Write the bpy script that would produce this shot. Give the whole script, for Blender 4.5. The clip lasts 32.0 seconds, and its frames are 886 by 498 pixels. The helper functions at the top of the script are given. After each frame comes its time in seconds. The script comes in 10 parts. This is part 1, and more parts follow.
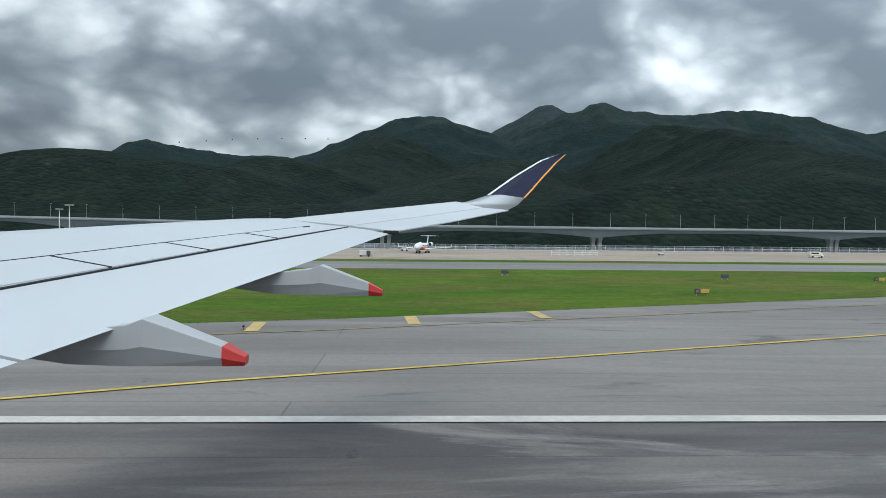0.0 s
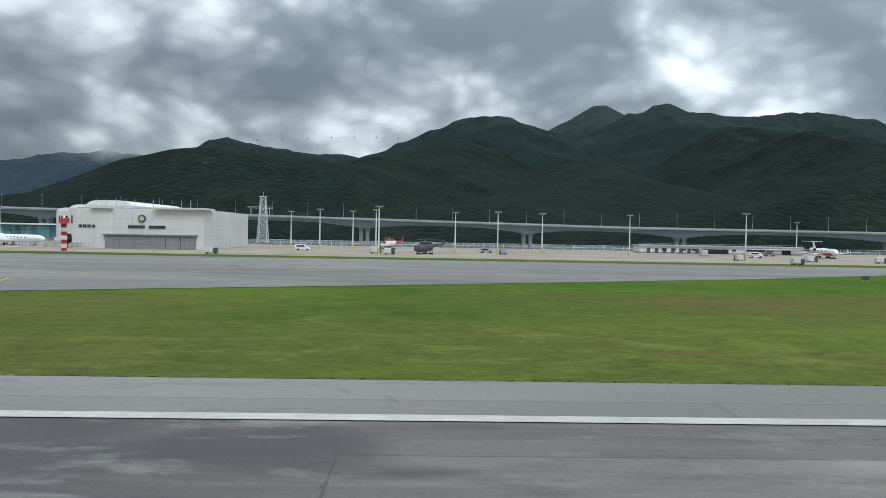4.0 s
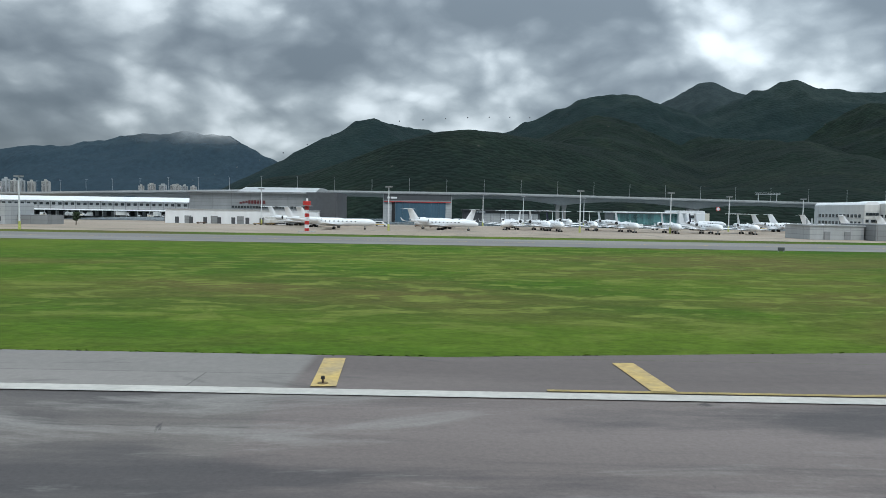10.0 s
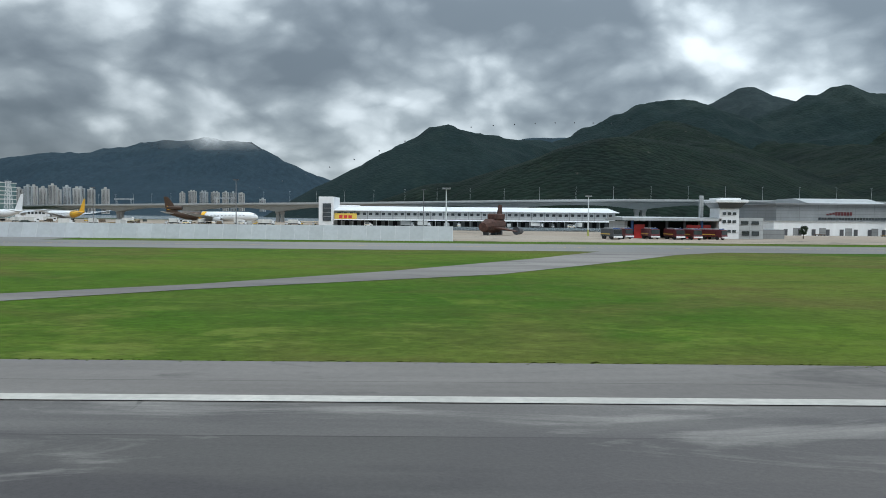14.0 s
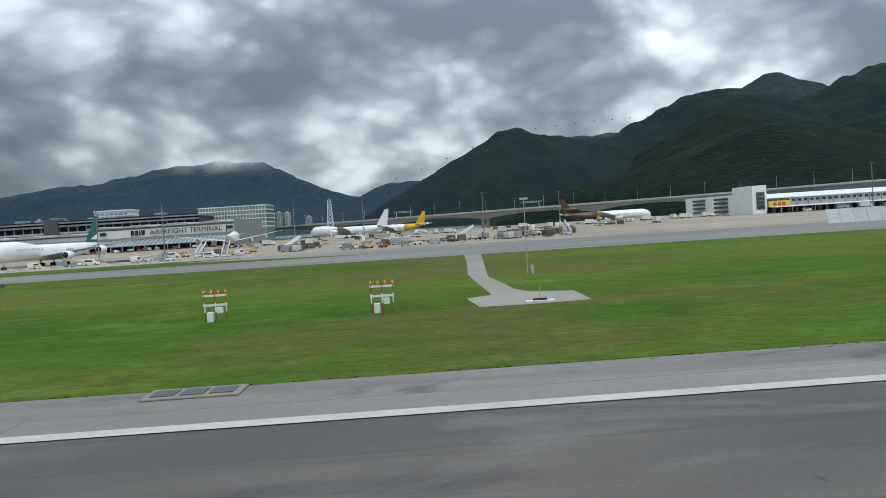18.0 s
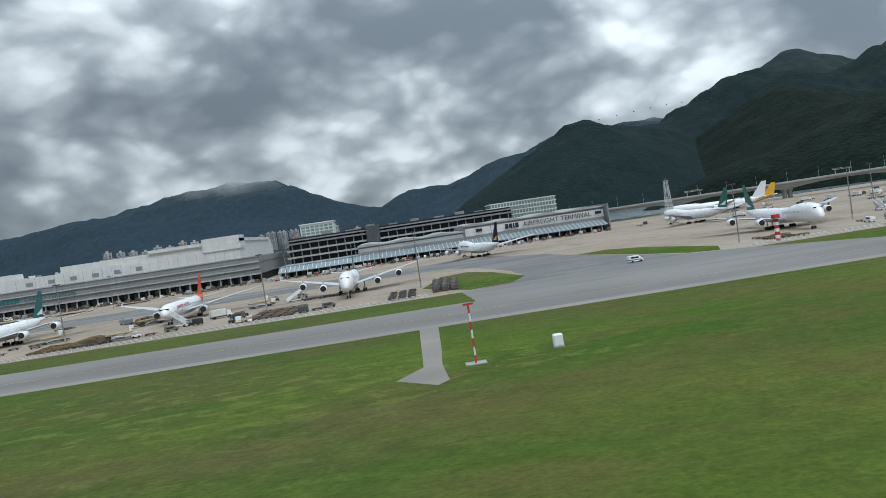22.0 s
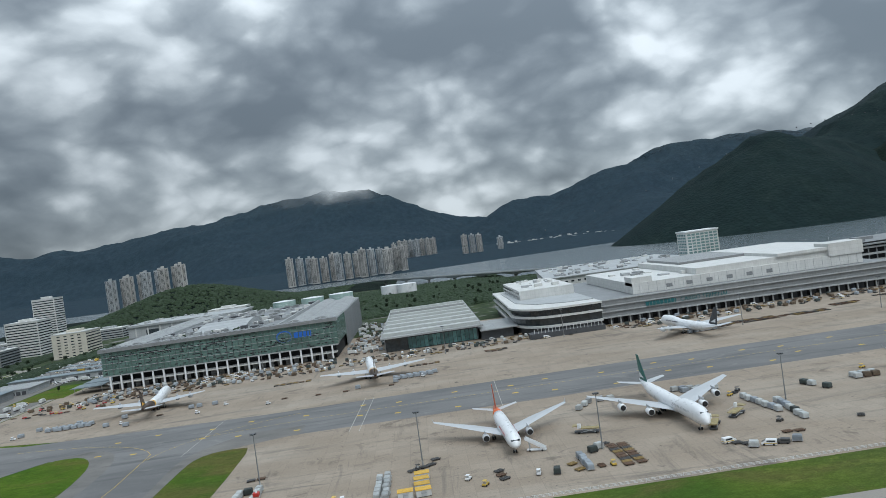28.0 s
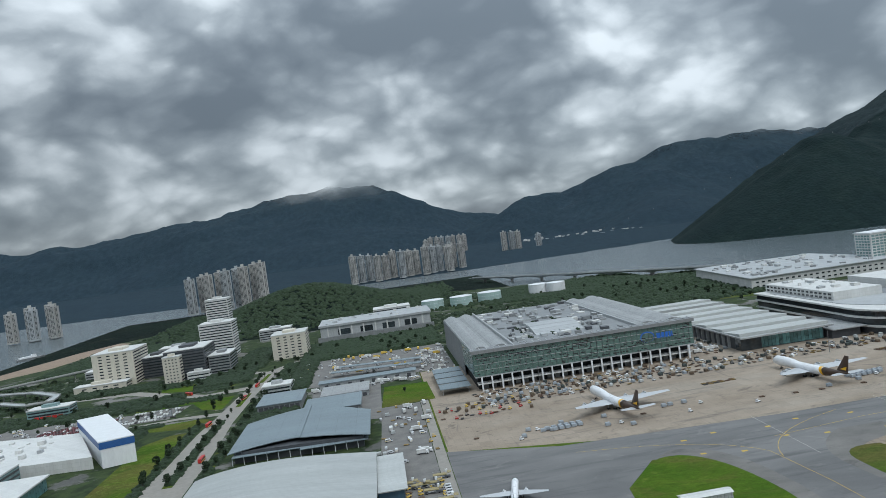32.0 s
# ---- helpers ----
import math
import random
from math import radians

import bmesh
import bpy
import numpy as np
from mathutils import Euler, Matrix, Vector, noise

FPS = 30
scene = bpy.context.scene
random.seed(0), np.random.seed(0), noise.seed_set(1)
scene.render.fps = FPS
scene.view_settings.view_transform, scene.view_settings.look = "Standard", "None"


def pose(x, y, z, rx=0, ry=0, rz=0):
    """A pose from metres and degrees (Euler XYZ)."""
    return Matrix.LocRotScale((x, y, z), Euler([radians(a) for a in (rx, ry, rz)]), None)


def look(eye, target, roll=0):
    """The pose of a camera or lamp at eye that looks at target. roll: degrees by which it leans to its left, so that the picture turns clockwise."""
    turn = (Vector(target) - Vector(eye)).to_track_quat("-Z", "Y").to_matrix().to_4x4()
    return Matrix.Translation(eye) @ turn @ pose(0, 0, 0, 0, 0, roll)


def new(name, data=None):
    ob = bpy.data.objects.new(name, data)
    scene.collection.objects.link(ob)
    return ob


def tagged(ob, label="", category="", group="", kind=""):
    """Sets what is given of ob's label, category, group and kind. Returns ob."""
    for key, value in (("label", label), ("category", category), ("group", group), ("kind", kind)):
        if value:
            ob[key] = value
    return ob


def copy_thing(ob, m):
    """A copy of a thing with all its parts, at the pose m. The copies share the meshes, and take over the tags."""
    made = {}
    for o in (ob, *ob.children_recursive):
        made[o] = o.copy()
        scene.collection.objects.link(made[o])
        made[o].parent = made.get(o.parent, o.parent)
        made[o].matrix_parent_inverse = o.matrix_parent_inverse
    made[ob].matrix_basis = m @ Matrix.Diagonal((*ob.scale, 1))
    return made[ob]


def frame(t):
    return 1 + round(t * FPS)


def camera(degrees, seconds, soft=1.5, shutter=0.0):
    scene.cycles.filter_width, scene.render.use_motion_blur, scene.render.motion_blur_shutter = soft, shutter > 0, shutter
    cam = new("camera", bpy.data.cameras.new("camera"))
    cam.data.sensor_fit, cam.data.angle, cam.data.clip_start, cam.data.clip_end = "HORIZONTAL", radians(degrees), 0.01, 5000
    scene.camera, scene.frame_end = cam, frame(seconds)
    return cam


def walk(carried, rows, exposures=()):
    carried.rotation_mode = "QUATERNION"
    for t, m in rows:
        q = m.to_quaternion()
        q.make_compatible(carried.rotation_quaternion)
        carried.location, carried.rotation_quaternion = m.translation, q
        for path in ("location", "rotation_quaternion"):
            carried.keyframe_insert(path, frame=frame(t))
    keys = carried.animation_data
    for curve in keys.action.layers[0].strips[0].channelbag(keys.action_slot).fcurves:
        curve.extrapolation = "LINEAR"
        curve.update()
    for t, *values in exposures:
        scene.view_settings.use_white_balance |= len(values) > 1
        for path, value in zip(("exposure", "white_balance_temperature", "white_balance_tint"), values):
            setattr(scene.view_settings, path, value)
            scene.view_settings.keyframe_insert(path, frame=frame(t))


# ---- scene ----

# One unit of K stands for a true metre: the airfield is a model at 0.46 of its true size,
# since the take-off run would otherwise be too fast for the camera's limit.
K = 0.46

# ---- camera ----
cam = camera(62.9, 32.0, soft=0.8)
PATH = [
    (0, (-18.45, 0.0, 3.22), (-18.015, 9.988, 3.013), 0.56),
    (0.5, (-29.12, 0.0, 3.22), (-28.688, 9.988, 2.994), 0.14),
    (1, (-40.00, 0.0, 3.22), (-39.628, 9.991, 3.011), 0.20),
    (1.5, (-51.11, 0.0, 3.22), (-50.743, 9.991, 3.007), 0.18),
    (2, (-62.41, 0.0, 3.22), (-62.042, 9.991, 3.004), 0.15),
    (2.5, (-73.90, 0.0, 3.22), (-73.534, 9.992, 3.046), 0.27),
    (3, (-85.57, 0.0, 3.23), (-85.201, 9.991, 3.019), 0.58),
    (3.5, (-97.34, 0.0, 3.23), (-96.998, 9.992, 3.000), 0.99),
    (5.5, (-145.95, 0.0, 3.24), (-145.774, 9.996, 3.023), 0.62),
    (6, (-158.54, 0.0, 3.24), (-158.458, 9.996, 2.964), 0.62),
    (6.5, (-171.39, 0.0, 3.23), (-171.398, 9.996, 2.941), 0.59),
    (7, (-184.30, 0.0, 3.23), (-184.336, 9.994, 2.882), 0.78),
    (7.5, (-197.11, 0.0, 3.23), (-197.095, 9.995, 2.920), 0.78),
    (8, (-210.04, 0.0, 3.22), (-209.879, 9.995, 2.959), 0.89),
    (8.5, (-223.25, 0.0, 3.22), (-223.075, 9.994, 2.913), 1.03),
    (9, (-236.70, 0.0, 3.21), (-236.589, 9.992, 2.832), 1.06),
    (9.5, (-250.46, 0.0, 3.21), (-250.426, 9.989, 2.754), 1.19),
    (10, (-264.44, 0.0, 3.21), (-264.531, 9.985, 2.677), 0.91),
    (10.5, (-278.55, 0.0, 3.21), (-278.667, 9.983, 2.645), 0.62),
    (11, (-292.81, 0.0, 3.22), (-292.925, 9.985, 2.684), 0.35),
    (11.5, (-307.23, 0.0, 3.22), (-307.327, 9.986, 2.701), 0.29),
    (12, (-321.79, 0.0, 3.22), (-321.857, 9.986, 2.700), 0.54),
    (12.5, (-336.46, 0.0, 3.22), (-336.529, 9.985, 2.672), 0.52),
    (13, (-351.34, 0.0, 3.22), (-351.395, 9.986, 2.696), 0.40),
    (13.5, (-366.56, 0.0, 3.22), (-366.526, 9.988, 2.725), 0.47),
    (14, (-382.01, 0.0, 3.22), (-381.926, 9.989, 2.755), 0.55),
    (14.5, (-397.47, 0.0, 3.21), (-397.375, 9.988, 2.738), 0.49),
    (16.5, (-460.61, 0.0, 3.17), (-460.502, 9.988, 2.696), -2.02),
    (17, (-476.82, 0.0, 3.18), (-476.692, 9.988, 2.718), -2.97),
    (17.5, (-493.30, 0.0, 3.17), (-493.095, 9.989, 2.743), -3.90),
    (18, (-509.91, 0.0, 3.25), (-509.567, 9.987, 2.887), -3.61),
    (18.5, (-526.64, 0.0, 3.44), (-526.124, 9.982, 3.139), -3.95),
    (19, (-543.51, 0.0, 3.78), (-542.831, 9.974, 3.559), -4.79),
    (19.5, (-560.57, 0.0, 4.34), (-559.904, 9.975, 4.099), -5.29),
    (20, (-577.81, 0.0, 5.06), (-577.220, 9.977, 4.743), -6.20),
    (20.5, (-595.27, 0.0, 5.97), (-594.684, 9.977, 5.629), -6.85),
    (21, (-612.89, 0.0, 7.05), (-612.328, 9.977, 6.678), -7.41),
    (21.5, (-630.64, 0.0, 8.35), (-630.035, 9.975, 7.983), -8.06),
    (22, (-648.51, 0.0, 9.89), (-647.843, 9.973, 9.573), -8.50),
    (22.5, (-666.47, 0.0, 11.76), (-665.804, 9.974, 11.484), -8.93),
    (23, (-684.58, 0.0, 13.82), (-683.997, 9.981, 13.596), -8.98),
    (23.5, (-702.91, 0.0, 16.00), (-702.502, 9.990, 15.828), -8.58),
    (24, (-721.36, 0.0, 18.29), (-721.083, 9.996, 18.205), -8.18),
    (24.5, (-739.82, 0.0, 20.76), (-739.568, 9.997, 20.684), -7.93),
    (25, (-758.33, 0.0, 23.29), (-758.087, 9.996, 23.186), -7.57),
    (25.5, (-776.82, 0.0, 25.82), (-776.577, 9.996, 25.684), -7.63),
    (27.5, (-851.20, 0.0, 36.28), (-850.947, 9.997, 36.251), -7.86),
    (28, (-869.97, 0.0, 39.02), (-869.601, 9.992, 38.894), -7.89),
    (28.5, (-888.86, 0.0, 41.84), (-888.213, 9.974, 41.524), -7.61),
    (29, (-907.82, 0.0, 44.71), (-906.991, 9.958, 44.332), -7.23),
    (29.5, (-926.84, 0.0, 47.58), (-925.985, 9.955, 47.174), -7.51),
    (30, (-945.91, 0.0, 50.53), (-945.054, 9.953, 50.074), -7.78),
    (31, (-984.20, 0.0, 56.82), (-983.310, 9.951, 56.385), -7.80),
    (32, (-1022.95, 0.0, 63.76), (-1022.020, 9.952, 63.486), -7.86),
]
walk(cam, [(t, look(eye, target, roll)) for t, eye, target, roll in PATH],
     [(0, 0.42, 6320, 7), (3.5, 0.46, 6320, 7), (10, 0.43, 6320, 7), (14.5, 0.40, 6340, 7), (18, 0.36, 6350, 7), (21, 0.34, 6350, 8), (24, 0.26, 6350, 8), (32, 0.14, 6300, 8)])


# ---- overcast sky and soft sun ----
SUN_EL, SUN_AZ = radians(58), radians(200)


def make_world():
    w = bpy.data.worlds.new("sky")
    scene.world = w
    w.use_nodes = True
    nt = w.node_tree
    nt.nodes.clear()
    N, L = nt.nodes.new, nt.links.new

    def math_node(op, a, b=None, clamp=False):
        n = N("ShaderNodeMath")
        n.operation, n.use_clamp = op, clamp
        for i, v in enumerate((a, b)):
            if v is None:
                continue
            if isinstance(v, (int, float)):
                n.inputs[i].default_value = v
            else:
                L(v, n.inputs[i])
        return n.outputs[0]

    def noise_node(vec, scale, detail, rough, dist=0.0):
        n = N("ShaderNodeTexNoise")
        n.inputs["Scale"].default_value, n.inputs["Detail"].default_value = scale, detail
        n.inputs["Roughness"].default_value, n.inputs["Distortion"].default_value = rough, dist
        L(vec, n.inputs["Vector"])
        return n.outputs["Fac"]

    co = N("ShaderNodeTexCoord")
    sep = N("ShaderNodeSeparateXYZ")
    L(co.outputs["Generated"], sep.inputs[0])
    x, y, z = sep.outputs
    up = math_node("MAXIMUM", z, 0.0)
    # a deck of cloud seen from below: its billows crowd together and flatten towards the horizon
    com = N("ShaderNodeCombineXYZ")
    near = math_node("DIVIDE", 1.0, math_node("ADD", up, 0.62))
    L(math_node("ADD", math_node("MULTIPLY", x, near), 1.9), com.inputs[0])
    L(math_node("ADD", math_node("MULTIPLY", y, near), 0.7), com.inputs[1])
    L(math_node("MULTIPLY", z, 1.0), com.inputs[2])
    # the billows are warped so that no two look alike
    wn, half, amount, warp = N("ShaderNodeTexNoise"), N("ShaderNodeVectorMath"), N("ShaderNodeVectorMath"), N("ShaderNodeVectorMath")
    wn.inputs["Scale"].default_value, wn.inputs["Detail"].default_value = 4.2, 8.0
    L(com.outputs[0], wn.inputs["Vector"])
    half.operation, amount.operation = "SUBTRACT", "SCALE"
    half.inputs[1].default_value = (0.5, 0.5, 0.5)
    amount.inputs["Scale"].default_value = 0.13
    L(wn.outputs["Color"], half.inputs[0])
    L(half.outputs[0], amount.inputs[0])
    L(com.outputs[0], warp.inputs[0])
    L(amount.outputs[0], warp.inputs[1])

    def puff(scale):
        v = N("ShaderNodeTexVoronoi")
        v.feature = "SMOOTH_F1"
        v.inputs["Scale"].default_value, v.inputs["Smoothness"].default_value = scale, 0.4
        L(warp.outputs[0], v.inputs["Vector"])
        return math_node("SUBTRACT", 1.0, v.outputs["Distance"])

    big = noise_node(com.outputs[0], 2.0, 3.0, 0.5)
    mid = noise_node(warp.outputs[0], 3.8, 12.0, 0.56)
    d = math_node("ADD", math_node("MULTIPLY", big, 0.42), math_node("MULTIPLY", mid, 0.36))
    d = math_node("ADD", d, math_node("MULTIPLY", puff(4.2), 0.24))
    d = math_node("ADD", d, math_node("MULTIPLY", puff(9.5), 0.18))
    d = math_node("ADD", d, math_node("MULTIPLY", puff(24.0), 0.08))
    # thicker, darker cloud higher up
    d = math_node("SUBTRACT", d, math_node("MULTIPLY", math_node("MINIMUM", up, 0.45), 0.16))
    ramp = N("ShaderNodeValToRGB")
    ramp.color_ramp.interpolation = "B_SPLINE"
    for pos, col in ((0.499, (0.122, 0.148, 0.175)), (0.559, (0.175, 0.206, 0.237)), (0.610, (0.250, 0.288, 0.322)),
                     (0.659, (0.36, 0.405, 0.440)), (0.733, (0.66, 0.715, 0.76))):
        e = ramp.color_ramp.elements.new(pos)
        e.color = (*col, 1)
    ramp.color_ramp.elements.remove(ramp.color_ramp.elements[0])
    ramp.color_ramp.elements.remove(ramp.color_ramp.elements[-1])
    L(d, ramp.inputs[0])
    # an overcast sky is about three times as bright overhead as at the horizon
    over = math_node("MULTIPLY", math_node("POWER", up, 2.0), 4.8)
    # the cloud is thinner towards the sun's side
    gain = math_node("ADD", math_node("ADD", over, 0.92), math_node("MULTIPLY", x, 0.42))
    sky = N("ShaderNodeTexSky")
    sky.sky_type, sky.sun_disc = "NISHITA", False
    sky.sun_elevation, sky.sun_rotation = SUN_EL, SUN_AZ
    b1, b2, mix, out = N("ShaderNodeBackground"), N("ShaderNodeBackground"), N("ShaderNodeMixShader"), N("ShaderNodeOutputWorld")
    L(sky.outputs[0], b1.inputs[0])
    b1.inputs[1].default_value = 0.1
    L(ramp.outputs[0], b2.inputs[0])
    L(gain, b2.inputs[1])
    mix.inputs[0].default_value = 0.94
    L(b1.outputs[0], mix.inputs[1])
    L(b2.outputs[0], mix.inputs[2])
    L(mix.outputs[0], out.inputs[0])


make_world()
sun = new("sun", bpy.data.lights.new("sun", "SUN"))
sun.data.energy, sun.data.angle, sun.data.color = 1.0, radians(25), (1.0, 0.97, 0.92)
# the light comes from behind the runway, high up
sun.matrix_world = look((0, -560, 900), (-300, 0, 0))
scene.view_settings.exposure = 0.45


# ---- building helpers: true metres in, model size out ----
def part(name, bm, material, parent=None, label="", smooth=False):
    """Links a bmesh, drawn in true metres, as one mesh object under a thing or a part."""
    bmesh.ops.scale(bm, vec=(K, K, K), verts=bm.verts)
    me = bpy.data.meshes.new(name)
    bm.to_mesh(me)
    bm.free()
    return piece(name, me, material, parent, label=label, smooth=smooth)


def piece(name, me, material=None, parent=None, x=0.0, y=0.0, z=0.0, rz=0.0, label="", smooth=False):
    """An object on a mesh that others may share."""
    if smooth:
        me.shade_smooth()
    if material and not me.materials:
        me.materials.append(material)
    ob = new(name, me)
    ob.parent = parent
    ob.location = (x * K, y * K, z * K)
    ob.rotation_euler = (0, 0, radians(rz))
    if label:
        ob["label"] = label
    return ob


def shared(name, bm, material, smooth=False):
    """A mesh alone, for pieces that are set many times."""
    bmesh.ops.scale(bm, vec=(K, K, K), verts=bm.verts)
    me = bpy.data.meshes.new(name)
    bm.to_mesh(me)
    bm.free()
    me.materials.append(material)
    if smooth:
        me.shade_smooth()
    return me


def thing(name, x, y, z=0.0, rz=0.0, label="", category="", group="", kind=""):
    ob = new(name)
    ob.empty_display_size = 0.5
    ob.matrix_basis = pose(x * K, y * K, z * K, 0, 0, rz)
    return tagged(ob, label, category, group, kind)


def again(ob, x, y, z=0.0, rz=0.0, label=""):
    made = copy_thing(ob, pose(x * K, y * K, z * K, 0, 0, rz))
    if label:
        made["label"] = label
    return made


def box(bm, x0, x1, y0, y1, z0, z1, bevel=0.0):
    m = Matrix.Translation(((x0 + x1) / 2, (y0 + y1) / 2, (z0 + z1) / 2)) @ Matrix.Diagonal((abs(x1 - x0), abs(y1 - y0), abs(z1 - z0), 1))
    vs = bmesh.ops.create_cube(bm, size=1, matrix=m)["verts"]
    if bevel:
        es = list({e for v in vs for e in v.link_edges})
        bmesh.ops.bevel(bm, geom=es, offset=bevel, segments=1, affect="EDGES")
    return bm


def prism(bm, poly, z0, z1):
    """An upright block over a ground plan."""
    lo = [bm.verts.new((x, y, z0)) for x, y in poly]
    hi = [bm.verts.new((x, y, z1)) for x, y in poly]
    n = len(poly)
    area = sum(poly[i][0] * poly[(i + 1) % n][1] - poly[(i + 1) % n][0] * poly[i][1] for i in range(n))
    if area < 0:
        lo.reverse()
        hi.reverse()
    bm.faces.new(hi)
    bm.faces.new(list(reversed(lo)))
    for i in range(n):
        j = (i + 1) % n
        bm.faces.new((lo[i], lo[j], hi[j], hi[i]))
    return bm


def sheet(bm, poly, z):
    area = sum(poly[i][0] * poly[(i + 1) % len(poly)][1] - poly[(i + 1) % len(poly)][0] * poly[i][1] for i in range(len(poly)))
    vs = [bm.verts.new((x, y, z)) for x, y in (poly if area > 0 else reversed(poly))]
    bm.faces.new(vs)
    return bm


def profile(bm, pts, x0, x1):
    """A block whose section pts (y, z) runs along x."""
    a = [bm.verts.new((x0, y, z)) for y, z in pts]
    b = [bm.verts.new((x1, y, z)) for y, z in pts]
    n = len(pts)
    bm.faces.new(a)
    bm.faces.new(list(reversed(b)))
    for i in range(n):
        j = (i + 1) % n
        bm.faces.new((a[j], a[i], b[i], b[j]))
    bmesh.ops.recalc_face_normals(bm, faces=bm.faces)
    return bm


def tube(bm, p0, p1, r0, r1=None, seg=8, caps=True):
    p0, p1 = Vector(p0), Vector(p1)
    r1 = r0 if r1 is None else r1
    q = (p1 - p0).to_track_quat("Z", "Y").to_matrix()
    rings = []
    for p, r in ((p0, r0), (p1, r1)):
        rings.append([bm.verts.new(p + q @ Vector((r * math.cos(2 * math.pi * i / seg), r * math.sin(2 * math.pi * i / seg), 0))) for i in range(seg)])
    for i in range(seg):
        j = (i + 1) % seg
        bm.faces.new((rings[0][i], rings[0][j], rings[1][j], rings[1][i]))
    if caps:
        bm.faces.new(list(reversed(rings[0])))
        bm.faces.new(rings[1])
    return bm


def loft(bm, rings, caps=True):
    """Joins rings of the same number of places into one skin."""
    rs = [[bm.verts.new(p) for p in ring] for ring in rings]
    n = len(rs[0])
    for a, b in zip(rs, rs[1:]):
        for i in range(n):
            j = (i + 1) % n
            bm.faces.new((a[i], a[j], b[j], b[i]))
    if caps:
        bm.faces.new(list(reversed(rs[0])))
        bm.faces.new(rs[-1])
    bmesh.ops.recalc_face_normals(bm, faces=bm.faces)
    return bm


def ball(bm, c, r, sx=1.0, sy=1.0, sz=1.0, sub=1):
    bmesh.ops.create_icosphere(bm, subdivisions=sub, radius=1, matrix=Matrix.Translation(c) @ Matrix.Diagonal((r * sx, r * sy, r * sz, 1)))
    return bm


B = bmesh.new


# ---- materials ----
def mat(name, c, rough=0.7, metal=0.0, var=0.12, size=3.0, fine=0.25, bump=0.0, c2=None, cut=0.5, stretch=(1, 1, 1), rand=0.0, local=False, spec=0.5, panel=None, flat=False):
    """A painted, cast or grown surface: grain at one size, stains at a larger one. size: metres across a stain."""
    m = bpy.data.materials.new(name)
    m.use_nodes = True
    nt = m.node_tree
    N, L = nt.nodes.new, nt.links.new
    p = nt.nodes["Principled BSDF"]
    p.inputs["Metallic"].default_value = metal
    p.inputs["Specular IOR Level"].default_value = spec
    if local:
        src = N("ShaderNodeTexCoord").outputs["Object"]
    else:
        src = N("ShaderNodeNewGeometry").outputs["Position"]
    mp = N("ShaderNodeMapping")
    mp.inputs["Scale"].default_value = tuple(s / (K * size) for s in stretch)
    L(src, mp.inputs[0])
    n1, n2 = N("ShaderNodeTexNoise"), N("ShaderNodeTexNoise")
    for n, s, d in ((n1, 1.0, 3.0), (n2, 1.0 / fine, 4.0)):
        n.inputs["Scale"].default_value, n.inputs["Detail"].default_value, n.inputs["Roughness"].default_value = s, d, 0.6
        L(mp.outputs[0], n.inputs["Vector"])
    r1 = N("ShaderNodeMapRange")
    r1.inputs[1].default_value, r1.inputs[2].default_value = cut - 0.22, cut + 0.22
    L(n1.outputs["Fac"], r1.inputs[0])
    mix = N("ShaderNodeMix")
    mix.data_type = "RGBA"
    lo = c2 or tuple(v * (1 - 1.6 * var) for v in c)
    mix.inputs[6].default_value, mix.inputs[7].default_value = (*lo, 1), (*c, 1)
    L(r1.outputs[0], mix.inputs[0])
    r2 = N("ShaderNodeMapRange")
    r2.inputs[1].default_value, r2.inputs[2].default_value = 0.25, 0.75
    r2.inputs[3].default_value, r2.inputs[4].default_value = 1 - var, 1 + var
    L(n2.outputs["Fac"], r2.inputs[0])
    mul = N("ShaderNodeMix")
    mul.data_type, mul.blend_type = "RGBA", "MULTIPLY"
    mul.inputs[0].default_value = 1
    L(mix.outputs[2], mul.inputs[6])
    L(r2.outputs[0], mul.inputs[7])
    col = mul.outputs[2]
    if rand:
        oi, rr = N("ShaderNodeObjectInfo"), N("ShaderNodeMapRange")
        rr.inputs[3].default_value, rr.inputs[4].default_value = 1 - rand, 1 + rand
        L(oi.outputs["Random"], rr.inputs[0])
        m3 = N("ShaderNodeMix")
        m3.data_type, m3.blend_type = "RGBA", "MULTIPLY"
        m3.inputs[0].default_value = 1
        L(col, m3.inputs[6])
        L(rr.outputs[0], m3.inputs[7])
        col = m3.outputs[2]
    if panel:
        # joints between cladding panels or roof sheets
        sx, cx = N("ShaderNodeSeparateXYZ"), N("ShaderNodeCombineXYZ")
        ad, br = N("ShaderNodeMath"), N("ShaderNodeTexBrick")
        L(src, sx.inputs[0])
        L(sx.outputs[0], ad.inputs[0])
        if not flat:
            L(sx.outputs[1], ad.inputs[1])
        else:
            ad.inputs[1].default_value = 0.0
        L(ad.outputs[0], cx.inputs[0])
        L(sx.outputs[1 if flat else 2], cx.inputs[1])
        L(cx.outputs[0], br.inputs["Vector"])
        br.offset, br.squash = 0.0, 1.0
        br.inputs["Scale"].default_value = 1.0 / K
        br.inputs["Brick Width"].default_value, br.inputs["Row Height"].default_value, br.inputs["Mortar Size"].default_value = panel[0], panel[1], panel[2]
        br.inputs["Color1"].default_value, br.inputs["Color2"].default_value, br.inputs["Mortar"].default_value = (0.96, 0.96, 0.96, 1), (1.03, 1.03, 1.03, 1), (panel[3], panel[3], panel[3], 1)
        m4 = N("ShaderNodeMix")
        m4.data_type, m4.blend_type = "RGBA", "MULTIPLY"
        m4.inputs[0].default_value = 1
        L(col, m4.inputs[6])
        L(br.outputs[0], m4.inputs[7])
